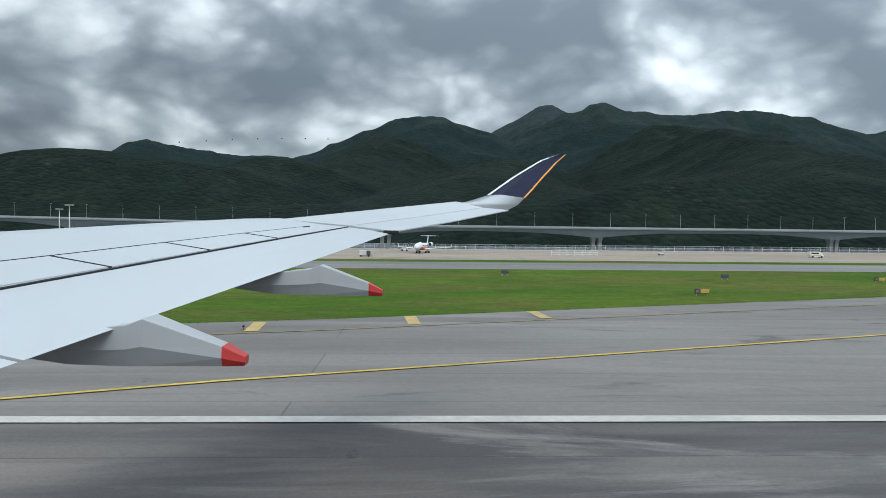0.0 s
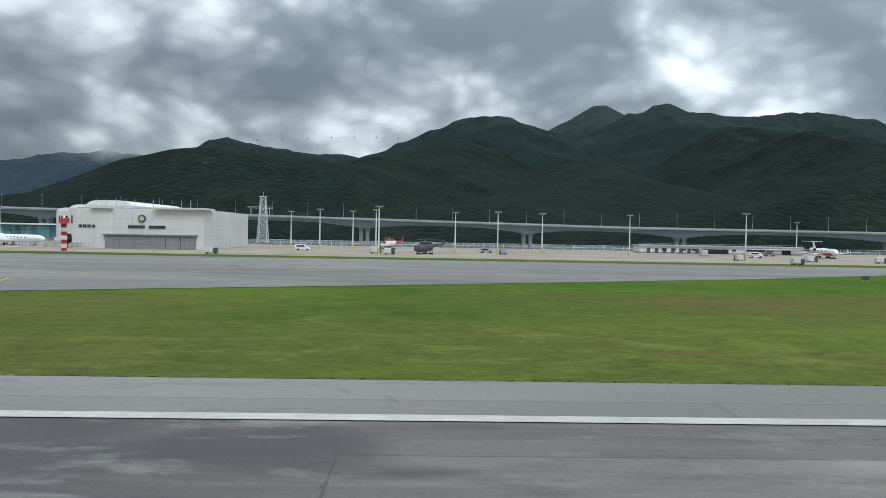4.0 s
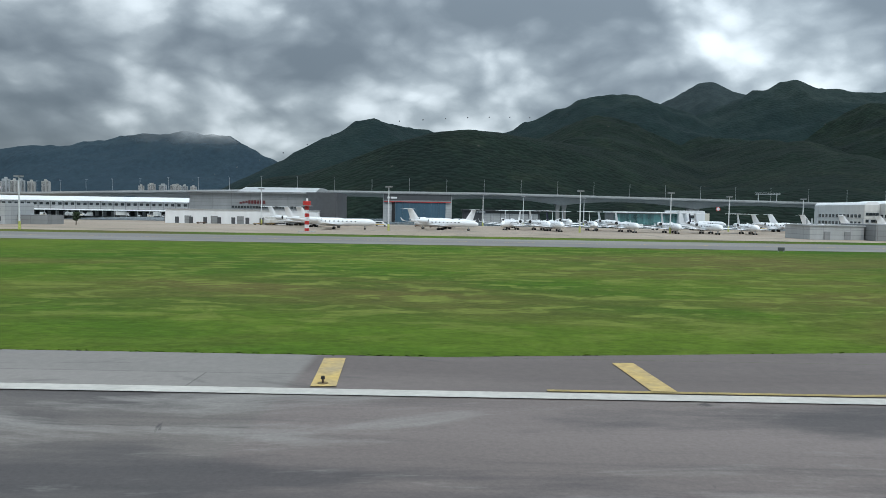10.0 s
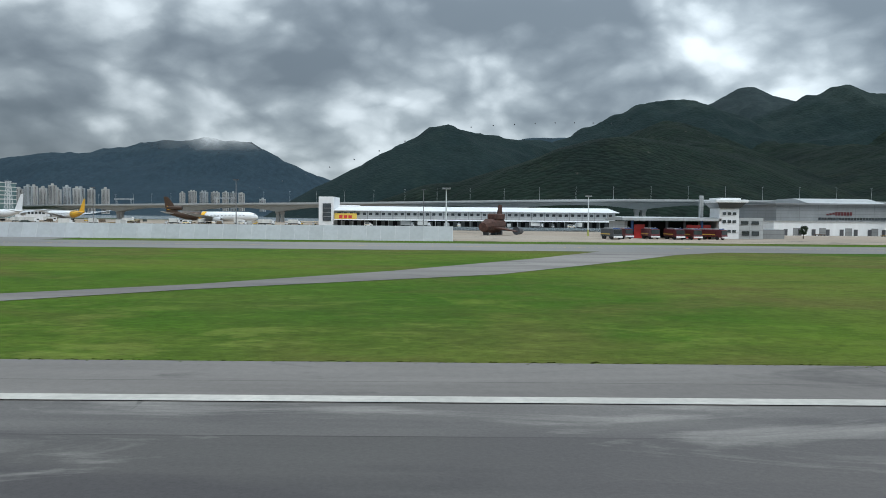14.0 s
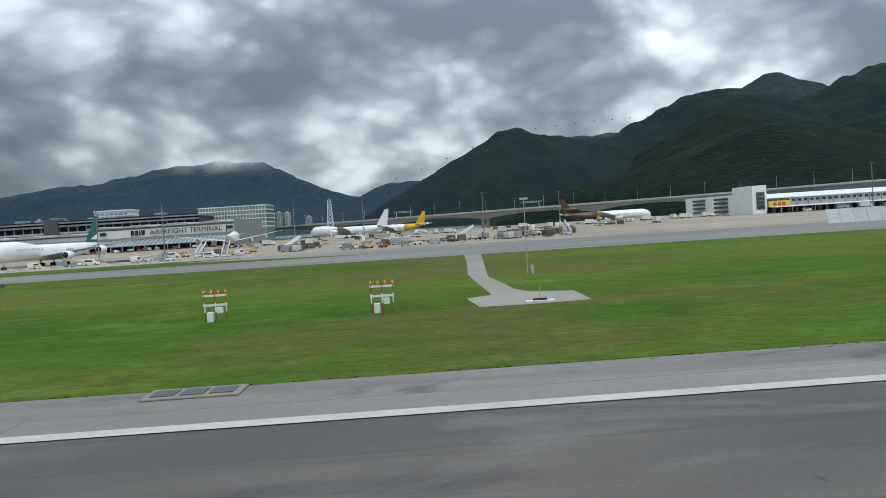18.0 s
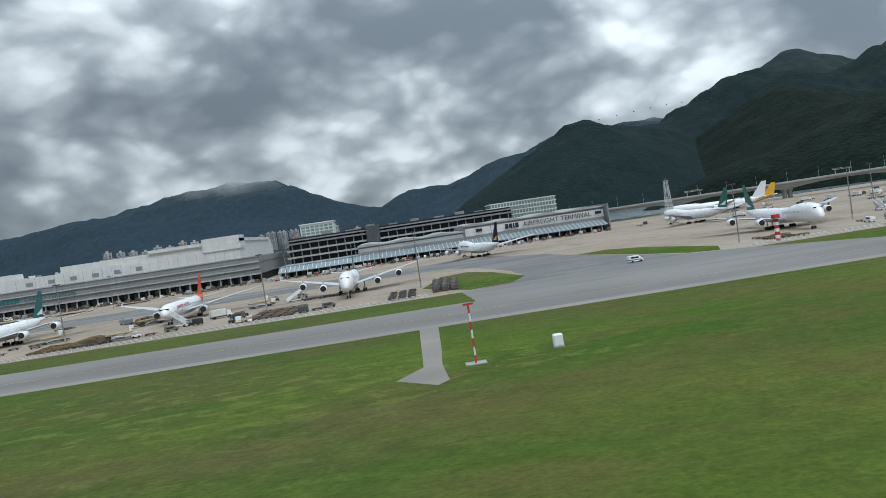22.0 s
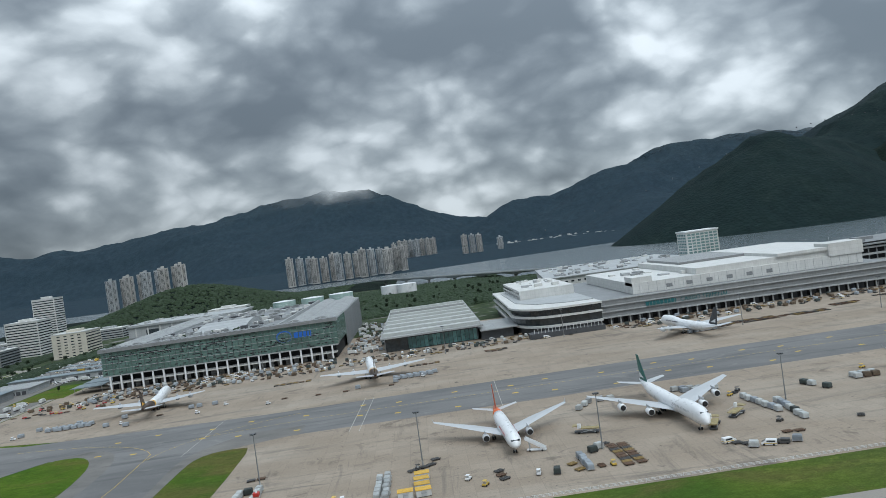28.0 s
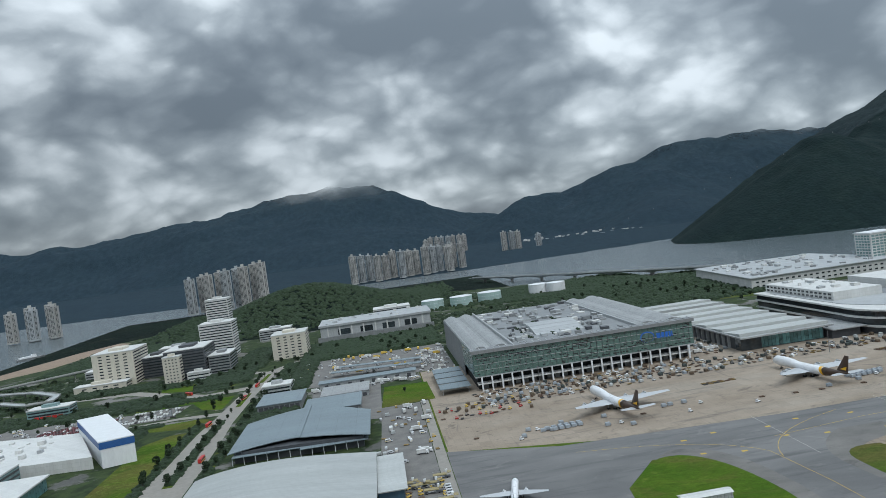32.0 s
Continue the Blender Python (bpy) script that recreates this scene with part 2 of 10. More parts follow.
        col = m4.outputs[2]
    L(col, p.inputs["Base Color"])
    r3 = N("ShaderNodeMapRange")
    r3.inputs[3].default_value, r3.inputs[4].default_value = max(0.02, rough - 0.12), min(1.0, rough + 0.12)
    L(n2.outputs["Fac"], r3.inputs[0])
    L(r3.outputs[0], p.inputs["Roughness"])
    if bump:
        bp = N("ShaderNodeBump")
        bp.inputs["Strength"].default_value, bp.inputs["Distance"].default_value = min(1.0, bump), 0.05 * size * K
        L(n2.outputs["Fac"], bp.inputs["Height"])
        L(bp.outputs[0], p.inputs["Normal"])
    return m


WHITE = mat("white paint", (0.78, 0.79, 0.80), 0.45, var=0.05, size=6, stretch=(1, 1, 0.3))
OFFWHITE = mat("off-white render", (0.63, 0.63, 0.61), 0.8, var=0.07, size=7, fine=0.15, stretch=(1, 1, 0.2), panel=(6.0, 3.2, 0.10, 0.86))
PALEGREY = mat("pale grey cladding", (0.42, 0.435, 0.44), 0.6, var=0.10, size=10, fine=0.15, stretch=(1, 1, 0.25), panel=(8.0, 1.5, 0.1, 0.74))
MIDGREY = mat("mid grey cladding", (0.25, 0.26, 0.265), 0.6, var=0.11, size=10, fine=0.15, stretch=(1, 1, 0.25), panel=(8.0, 1.5, 0.1, 0.74))
DARKGREY = mat("dark grey panel", (0.075, 0.08, 0.088), 0.55, var=0.12, size=6)
# near-black: shade inside openings put into the colour; also dark joints
BLACKISH = mat("painted shade and dark joint", (0.018, 0.019, 0.021), 0.8, var=0.2, size=4)
BEIGE = mat("beige render", (0.62, 0.58, 0.49), 0.8, var=0.08, size=8, stretch=(1, 1, 0.3))
CONCRETE = mat("bare concrete", (0.36, 0.36, 0.345), 0.85, var=0.12, size=5, fine=0.12, bump=0.2, stretch=(1, 1, 0.4))
BRIDGEGREY = mat("viaduct concrete", (0.40, 0.42, 0.42), 0.85, var=0.08, size=12, fine=0.1)
STEEL = mat("galvanised steel", (0.50, 0.51, 0.52), 0.45, metal=0.6, var=0.08, size=2)
RED = mat("red paint", (0.52, 0.035, 0.03), 0.45, var=0.10, size=1.5)
ORANGE = mat("orange paint", (0.80, 0.30, 0.03), 0.5, var=0.08, size=1.5)
YELLOW = mat("yellow paint", (0.62, 0.42, 0.07), 0.5, var=0.10, size=1.5, rand=0.15)
BLUE = mat("blue paint", (0.03, 0.11, 0.33), 0.45, var=0.10, size=2)
NAVY = mat("navy paint", (0.010, 0.013, 0.040), 0.5, var=0.10, size=1.0, spec=0.15)
GREEN = mat("dark green paint", (0.02, 0.14, 0.12), 0.35, var=0.06, size=2)
BROWN = mat("dark brown paint", (0.06, 0.032, 0.018), 0.35, var=0.06, size=2)
MAROON = mat("dark red engine paint", (0.11, 0.018, 0.022), 0.4, var=0.1, size=2)
RUBBER = mat("black rubber", (0.02, 0.02, 0.02), 0.85, var=0.15, size=0.6)
SKIN = mat("white aircraft skin", (0.80, 0.81, 0.82), 0.30, var=0.04, size=5, stretch=(0.4, 1, 1), local=True)
WINGSKIN = mat("light grey wing skin", (0.50, 0.515, 0.53), 0.42, var=0.04, size=3, fine=0.04, local=True)
BARE = mat("bare aluminium", (0.62, 0.63, 0.64), 0.28, metal=0.85, var=0.05, size=1)
FRAMEWHITE = mat("white metal frame", (0.66, 0.68, 0.69), 0.5, var=0.06, size=2)
ROOFGREY = mat("grey roof sheet", (0.36, 0.37, 0.37), 0.6, var=0.14, size=14, fine=0.1, stretch=(0.3, 1, 1), panel=(12.0, 1.6, 0.14, 0.62), flat=True)
ROOFBLUE = mat("pale blue roof sheet", (0.215, 0.265, 0.29), 0.5, var=0.12, size=14, fine=0.1, stretch=(0.2, 1, 1), panel=(14.0, 1.8, 0.12, 0.66), flat=True)
ROOFCREAM = mat("cream roof sheet", (0.49, 0.505, 0.49), 0.6, var=0.10, size=14, fine=0.1, stretch=(0.2, 1, 1), panel=(400.0, 1.8, 0.10, 0.72), flat=True)
ROOFARCH = mat("pale arched roof sheet", (0.41, 0.425, 0.415), 0.6, var=0.10, size=14, fine=0.1, stretch=(0.2, 1, 1), panel=(400.0, 1.8, 0.10, 0.82), flat=True)
TANK = mat("pale aqua tank paint", (0.42, 0.56, 0.53), 0.5, var=0.08, size=6, stretch=(1, 1, 0.3))


def glass_mat(name, c, rough=0.12):
    m = mat(name, c, rough, var=0.25, size=6, fine=0.5, rand=0.35, spec=0.8)
    return m


GLASS = glass_mat("dark window glass", (0.035, 0.045, 0.052))
AQUA = glass_mat("aqua glazing", (0.13, 0.31, 0.31), 0.3)
GREENGLASS = mat("green glass cladding", (0.120, 0.205, 0.180), 0.22, var=0.16, size=5, fine=0.4, rand=0.16, spec=0.7)
SIGNBLUE = mat("blue sign face", (0.02, 0.13, 0.52), 0.4, var=0.05, size=2)
SIGNTEAL = mat("teal sign letters", (0.02, 0.13, 0.14), 0.4, var=0.05, size=2)


# ---- ground, runway, taxiway, apron ----
def ground_mat(name, kind):
    m = bpy.data.materials.new(name)
    m.use_nodes = True
    nt = m.node_tree
    N, L = nt.nodes.new, nt.links.new
    p = nt.nodes["Principled BSDF"]
    pos = N("ShaderNodeNewGeometry").outputs["Position"]

    def nz(size, detail=4.0, rough=0.6, stretch=(1, 1, 1), dist=0.0):
        mp, n = N("ShaderNodeMapping"), N("ShaderNodeTexNoise")
        mp.inputs["Scale"].default_value = tuple(s / (K * size) for s in stretch)
        L(pos, mp.inputs[0])
        L(mp.outputs[0], n.inputs["Vector"])
        n.inputs["Scale"].default_value, n.inputs["Detail"].default_value = 1.0, detail
        n.inputs["Roughness"].default_value, n.inputs["Distortion"].default_value = rough, dist
        return n.outputs["Fac"]

    def rng(v, a, b, c=0.0, d=1.0):
        r = N("ShaderNodeMapRange")
        for i, t in enumerate((a, b, c, d)):
            r.inputs[i + 1].default_value = t
        L(v, r.inputs[0])
        return r.outputs[0]

    def mixc(f, a, b, mode="MIX"):
        x = N("ShaderNodeMix")
        x.data_type, x.blend_type = "RGBA", mode
        for sock, v in ((x.inputs[0], f), (x.inputs[6], a), (x.inputs[7], b)):
            if isinstance(v, tuple):
                sock.default_value = (*v, 1)
            elif isinstance(v, (int, float)):
                sock.default_value = v
            else:
                L(v, sock)
        return x.outputs[2]

    def slabs(w, h, joint, lo, hi, dark, offset=0.5):
        br = N("ShaderNodeTexBrick")
        br.offset, br.squash = offset, 1.0
        br.inputs["Scale"].default_value = 1.0 / K
        br.inputs["Brick Width"].default_value, br.inputs["Row Height"].default_value, br.inputs["Mortar Size"].default_value = w, h, joint
        br.inputs["Color1"].default_value, br.inputs["Color2"].default_value, br.inputs["Mortar"].default_value = (lo, lo, lo, 1), (hi, hi, hi, 1), (dark, dark, dark, 1)
        L(pos, br.inputs["Vector"])
        return br.outputs[0]

    def relaid(c):
        """A stretch laid anew with reddish-brown stone."""
        px, m = N("ShaderNodeSeparateXYZ"), N("ShaderNodeMath")
        L(pos, px.inputs[0])
        m.operation = "MULTIPLY"
        L(rng(px.outputs[0], -418 * K, -440 * K), m.inputs[0])
        L(rng(px.outputs[0], -581.3 * K, -580.9 * K, 0, 0.85), m.inputs[1])
        return mixc(m.outputs[0], c, mixc(rng(nz(22, 5, 0.6, (0.35, 1, 1), 0.5), 0.38, 0.62), (0.105, 0.085, 0.079), (0.180, 0.150, 0.139)))

    if kind == "grass":
        # deep green and yellow-green patches, brown thin ones, then tufts and blades
        c = mixc(rng(nz(38, 4, 0.55, (0.6, 1, 1), 0.4), 0.38, 0.62), (0.042, 0.096, 0.008), (0.084, 0.128, 0.015))
        c = mixc(rng(nz(26, 5, 0.62, (0.6, 1.1, 1), 0.6), 0.50, 0.64, 0, 0.75), c, (0.098, 0.094, 0.026))
        c = mixc(rng(nz(95, 4, 0.6, (0.6, 1.2, 1), 0.4), 0.50, 0.62, 0, 0.6), c, (0.112, 0.092, 0.032))
        c = mixc(rng(nz(14, 5, 0.65, (0.7, 1.1, 1), 0.5), 0.60, 0.72, 0, 0.6), c, (0.135, 0.165, 0.030))
        c = mixc(rng(nz(17, 4, 0.6, (0.6, 1.2, 1), 0.5), 0.58, 0.70, 0, 0.55), c, (0.034, 0.082, 0.007))
        gx = N("ShaderNodeSeparateXYZ")
        L(pos, gx.inputs[0])
        worn = N("ShaderNodeMath")
        worn.operation = "MULTIPLY"
        L(rng(gx.outputs[0], -1180 * K, -1480 * K, 0, 0.45), worn.inputs[0])
        L(rng(gx.outputs[0], -2070 * K, -1840 * K), worn.inputs[1])
        patchy = N("ShaderNodeMath")
        patchy.operation = "MULTIPLY"
        L(worn.outputs[0], patchy.inputs[0])
        L(rng(nz(120, 4, 0.6, (0.6, 1, 1), 0.5), 0.36, 0.58, 0.45, 1.25), patchy.inputs[1])
        c = mixc(patchy.outputs[0], c, (0.072, 0.076, 0.034))
        # paler clumps of another grass, thick on one stretch of the field and scattered elsewhere
        clump, field = N("ShaderNodeMath"), N("ShaderNodeMath")
        clump.operation, field.operation = "MULTIPLY", "MULTIPLY"
        L(rng(gx.outputs[0], -655 * K, -590 * K), field.inputs[0])
        L(rng(gx.outputs[0], -500 * K, -545 * K), field.inputs[1])
        share = N("ShaderNodeMath")
        share.operation = "MULTIPLY"
        L(field.outputs[0], share.inputs[0])
        L(rng(gx.outputs[1], 34 * K, 52 * K), share.inputs[1])
        spread = N("ShaderNodeMath")
        spread.operation = "MAXIMUM"
        L(share.outputs[0], spread.inputs[0])
        L(rng(nz(70, 3, 0.5, (0.5, 1, 1)), 0.50, 0.64, 0, 0.55), spread.inputs[1])
        L(spread.outputs[0], clump.inputs[0])
        L(rng(nz(3.4, 5, 0.62, (0.6, 1, 1), 0.5), 0.53, 0.60, 0, 0.8), clump.inputs[1])
        c = mixc(clump.outputs[0], c, (0.155, 0.182, 0.040))
        c = mixc(rng(nz(1.6, 5, 0.7), 0.74, 0.78, 0, 0.7), c, (0.20, 0.19, 0.10))
        c = mixc(1.0, c, rng(nz(0.7, 5, 0.8, (0.8, 1.1, 1)), 0.2, 0.8, 0.52, 1.48), "MULTIPLY")
        c = mixc(1.0, c, rng(nz(3.0, 5, 0.7, (0.7, 1.2, 1)), 0.25, 0.75, 0.74, 1.26), "MULTIPLY")
        bump, rough = (0.9, 0.14, nz(0.45, 5, 0.75)), 0.95
    elif kind == "asphalt":
        c = mixc(rng(nz(34, 4, 0.55, (0.4, 1, 1)), 0.36, 0.64), (0.098, 0.091, 0.086), (0.172, 0.161, 0.151))
        c = mixc(rng(nz(75, 2, 0.5, (0.6, 1, 1), 0.5), 0.46, 0.60, 0, 0.75), c, (0.198, 0.170, 0.153))
        c = mixc(1.0, c, slabs(160, 7.5, 0.05, 0.80, 1.12, 0.55), "MULTIPLY")
        c = relaid(c)
        # rubber laid down along the direction of travel
        c = mixc(rng(nz(6, 4, 0.6, (0.10, 1.2, 1)), 0.48, 0.64, 0, 0.68), c, (0.052, 0.048, 0.049))
        c = mixc(rng(nz(7, 5, 0.6, (0.30, 1, 1), 0.6), 0.50, 0.62, 0, 0.78), c, (0.056, 0.051, 0.052))
        c = mixc(rng(nz(15, 3, 0.5, (0.35, 1, 1), 0.4), 0.50, 0.58, 0, 0.5), c, (0.080, 0.073, 0.073))
        c = mixc(rng(nz(2.6, 4, 0.65, (0.10, 1.8, 1)), 0.56, 0.70, 0, 0.35), c, (0.050, 0.047, 0.047))
        c = mixc(rng(nz(8, 6, 0.68, (0.4, 1.2, 1), 1.2), 0.54, 0.66, 0, 0.65), c, (0.255, 0.240, 0.220))
        # the runway grows unevenly darker along its later stretch
        px = N("ShaderNodeSeparateXYZ")
        L(pos, px.inputs[0])
        dark_stretch = N("ShaderNodeMath")
        dark_stretch.operation = "MULTIPLY"
        L(rng(px.outputs[0], -980 * K, -1120 * K, 0, 1), dark_stretch.inputs[0])
        L(rng(nz(40, 4, 0.6, (0.3, 1, 1)), 0.3, 0.6, 0.35, 0.75), dark_stretch.inputs[1])
        c = mixc(dark_stretch.outputs[0], c, (0.072, 0.064, 0.060))
        # a few short dark scuffs
        c = mixc(rng(nz(4.5, 5, 0.6, (1.4, 0.5, 1), 1.6), 0.68, 0.72, 0, 0.8), c, (0.040, 0.038, 0.038))
        c = mixc(1.0, c, rng(nz(0.16, 5, 0.85), 0.25, 0.75, 0.80, 1.20), "MULTIPLY")
        bump, rough = (0.4, 0.02, nz(0.12, 3, 0.7)), 0.78
    elif kind == "taxiway":
        c = mixc(rng(nz(30, 3, 0.5, (0.3, 1, 1)), 0.35, 0.65), (0.162, 0.156, 0.148), (0.222, 0.213, 0.201))
        c = mixc(rng(nz(12, 4, 0.65, (0.14, 1.5, 1)), 0.52, 0.70, 0, 0.5), c, (0.105, 0.105, 0.108))
        c = mixc(1.0, c, rng(nz(0.6, 4, 0.8), 0.2, 0.8, 0.88, 1.12), "MULTIPLY")
        bump, rough = (0.2, 0.02, nz(0.2, 3, 0.7)), 0.85
    elif kind == "taxilane":
        # dark bluish asphalt, blotched and streaked where aircraft turn
        c = mixc(rng(nz(26, 4, 0.55, (0.35, 1, 1), 0.6), 0.36, 0.64), (0.132, 0.131, 0.130), (0.192, 0.189, 0.185))
        c = mixc(rng(nz(10, 6, 0.7, (0.14, 1.5, 1), 0.8), 0.52, 0.68, 0, 0.6), c, (0.076, 0.077, 0.080))
        c = mixc(rng(nz(14, 5, 0.7, (0.5, 1, 1), 1.2), 0.58, 0.68, 0, 0.5), c, (0.245, 0.238, 0.226))
        c = mixc(1.0, c, rng(nz(0.6, 4, 0.8), 0.2, 0.8, 0.86, 1.14), "MULTIPLY")
        bump, rough = (0.2, 0.02, nz(0.2, 3, 0.7)), 0.85
    elif kind == "fillet":
        c = mixc(rng(nz(18, 4, 0.6, (0.6, 1, 1), 0.5), 0.35, 0.65), (0.138, 0.132, 0.124), (0.198, 0.188, 0.174))
        c = mixc(rng(nz(7, 6, 0.7, (0.5, 1, 1), 1.0), 0.56, 0.68, 0, 0.6), c, (0.090, 0.086, 0.082))
        c = mixc(1.0, c, rng(nz(0.6, 4, 0.8), 0.2, 0.8, 0.86, 1.14), "MULTIPLY")
        bump, rough = (0.2, 0.02, nz(0.2, 3, 0.7)), 0.85
    elif kind == "exit":
        c = mixc(rng(nz(30, 4, 0.55, (0.4, 1, 1), 0.5), 0.36, 0.64), (0.162, 0.149, 0.138), (0.238, 0.221, 0.204))
        c = mixc(rng(nz(12, 5, 0.65, (0.16, 1.4, 1), 0.6), 0.48, 0.64, 0, 0.6), c, (0.112, 0.101, 0.095))
        c = mixc(1.0, c, slabs(90, 6, 0.05, 0.92, 1.05, 0.7), "MULTIPLY")
        c = relaid(c)
        c = mixc(rng(nz(5, 5, 0.65, (0.4, 1, 1), 1.2), 0.58, 0.68, 0, 0.65), c, (0.075, 0.069, 0.066))
        c = mixc(1.0, c, rng(nz(0.5, 4, 0.8), 0.2, 0.8, 0.86, 1.14), "MULTIPLY")
        bump, rough = (0.2, 0.02, nz(0.2, 3, 0.7)), 0.85
    elif kind == "shoulder":
        c = mixc(rng(nz(20, 3, 0.5, (0.3, 1, 1)), 0.35, 0.65), (0.205, 0.190, 0.168), (0.275, 0.252, 0.222))
        c = mixc(1.0, c, rng(nz(0.6, 4, 0.8), 0.2, 0.8, 0.88, 1.12), "MULTIPLY")
        bump, rough = (0.2, 0.02, nz(0.2, 3, 0.7)), 0.85
    elif kind == "apron":
        # worn concrete: bays of two tones, oil stains, tyre tracks
        c = mixc(rng(nz(34, 3, 0.5, (0.6, 1, 1)), 0.35, 0.65), (0.272, 0.221, 0.170), (0.330, 0.274, 0.217))
        c = mixc(rng(nz(9, 5, 0.7, (0.8, 1, 1), 1.0), 0.58, 0.74, 0, 0.6), c, (0.105, 0.090, 0.075))
        c = mixc(rng(nz(26, 6, 0.75, (0.7, 1.2, 1), 1.5), 0.58, 0.66, 0, 0.7), c, (0.130, 0.108, 0.088))
        c = mixc(rng(nz(5, 6, 0.75, (0.8, 1.2, 1), 1.2), 0.63, 0.69, 0, 0.9), c, (0.045, 0.040, 0.037))
        c = mixc(rng(nz(60, 3, 0.6, (0.4, 1.6, 1)), 0.52, 0.66, 0, 0.6), c, (0.336, 0.292, 0.240))
        c = mixc(rng(nz(16, 6, 0.7, (0.16, 1.3, 1), 0.8), 0.56, 0.68, 0, 0.6), c, (0.110, 0.100, 0.088))
        c = mixc(rng(nz(11, 6, 0.72, (1.3, 0.2, 1), 0.8), 0.58, 0.70, 0, 0.5), c, (0.105, 0.095, 0.084))
        br = N("ShaderNodeTexBrick")
        br.offset, br.squash = 0.0, 1.0
        br.inputs["Scale"].default_value = 1.0 / (K * 7.5)
        br.inputs["Brick Width"].default_value, br.inputs["Row Height"].default_value, br.inputs["Mortar Size"].default_value = 1.0, 1.0, 0.012
        br.inputs["Color1"].default_value, br.inputs["Color2"].default_value, br.inputs["Mortar"].default_value = (0.94, 0.94, 0.94, 1), (1.05, 1.05, 1.05, 1), (0.82, 0.82, 0.82, 1)
        L(pos, br.inputs["Vector"])
        c = mixc(1.0, c, br.outputs[0], "MULTIPLY")
        c = mixc(1.0, c, rng(nz(0.8, 4, 0.8), 0.2, 0.8, 0.78, 1.22), "MULTIPLY")
        bump, rough = (0.2, 0.02, nz(0.3, 3, 0.7)), 0.85
    elif kind == "town":
        c = mixc(rng(nz(60, 3, 0.5), 0.40, 0.60), (0.10, 0.098, 0.092), (0.19, 0.182, 0.170))
        c = mixc(rng(nz(34, 5, 0.65), 0.40, 0.46), c, mixc(rng(nz(11, 4, 0.6), 0.4, 0.6), (0.014, 0.028, 0.008), (0.040, 0.062, 0.018)))
        c = mixc(1.0, c, rng(nz(3, 4, 0.8), 0.2, 0.8, 0.75, 1.25), "MULTIPLY")
        bump, rough = (0.3, 0.05, nz(2, 3, 0.7)), 0.9
    L(c, p.inputs["Base Color"])
    p.inputs["Roughness"].default_value = rough
    p.inputs["Specular IOR Level"].default_value = 0.08 if kind == "grass" else 0.3
    bp = N("ShaderNodeBump")
    bp.inputs["Strength"].default_value, bp.inputs["Distance"].default_value = bump[0], bump[1] * K
    L(bump[2], bp.inputs["Height"])
    L(bp.outputs[0], p.inputs["Normal"])
    return m


GRASS, ASPHALT, TAXI = ground_mat("mown airfield grass", "grass"), ground_mat("weathered runway asphalt", "asphalt"), ground_mat("taxiway asphalt", "taxiway")
SHOULDER, APRON, TOWN = ground_mat("shoulder concrete", "shoulder"), ground_mat("apron concrete", "apron"), ground_mat("built-up ground", "town")
TAXILANE, FILLET = ground_mat("dark taxilane asphalt", "taxilane"), ground_mat("worn fillet asphalt", "fillet")
EXIT = ground_mat("pale worn exit asphalt", "exit")
LINEWHITE = mat("worn white road paint", (0.50, 0.475, 0.43), 0.7, var=0.16, size=4, fine=0.08)
LINEYELLOW = mat("worn yellow road paint", (0.64, 0.43, 0.065), 0.7, var=0.26, size=3, fine=0.1)
FADED = mat("faded yellow road paint", (0.36, 0.27, 0.10), 0.8, var=0.3, size=2, fine=0.15)
DIRT = mat("bare earth and drain cover", (0.27, 0.23, 0.17), 0.95, var=0.2, size=2)


def lay(name, poly, z, material, label="", parent=None):
    ob = part(name, sheet(B(), poly, z), material, parent, label)
    return ob if parent else tagged(ob, label, kind="structure")


def water_mat():
    m = mat("grey channel water", (0.115, 0.140, 0.150), 0.22, var=0.08, size=60, fine=0.08, bump=0.35, stretch=(0.5, 1.5, 1), spec=0.5)
    return m


lay("water", [(-9000, -6000), (7000, -6000), (7000, 9500), (-9000, 9500)], -3.0, water_mat(), "grey rippled water of the sea channel")

# the airport island: one sheet of land with its shore
SHORE = [(3500, 335), (300, 335), (-860, 335), (-960, 640), (-1300, 900), (-1640, 1270), (-1860, 1450), (-2060, 1560), (-2350, 1900),
         (-2750, 1500), (-2796, 1421), (-2853, 1239), (-3000, 1150), (-3800, 1080), (-5200, 800)]
part_land = part("ground", prism(B(), SHORE + [(-5200, -2600), (3500, -2600)], -6.0, 0.0), GRASS)
tagged(part_land, "mown green airfield grass on reclaimed land", kind="structure")

# runway with both shoulders, to the grass edge
lay("runway", [(-4200, -86), (1200, -86), (1200, 34), (-4200, 34)], 0.03, ASPHALT, "grey grooved asphalt runway with dark rubber streaks")

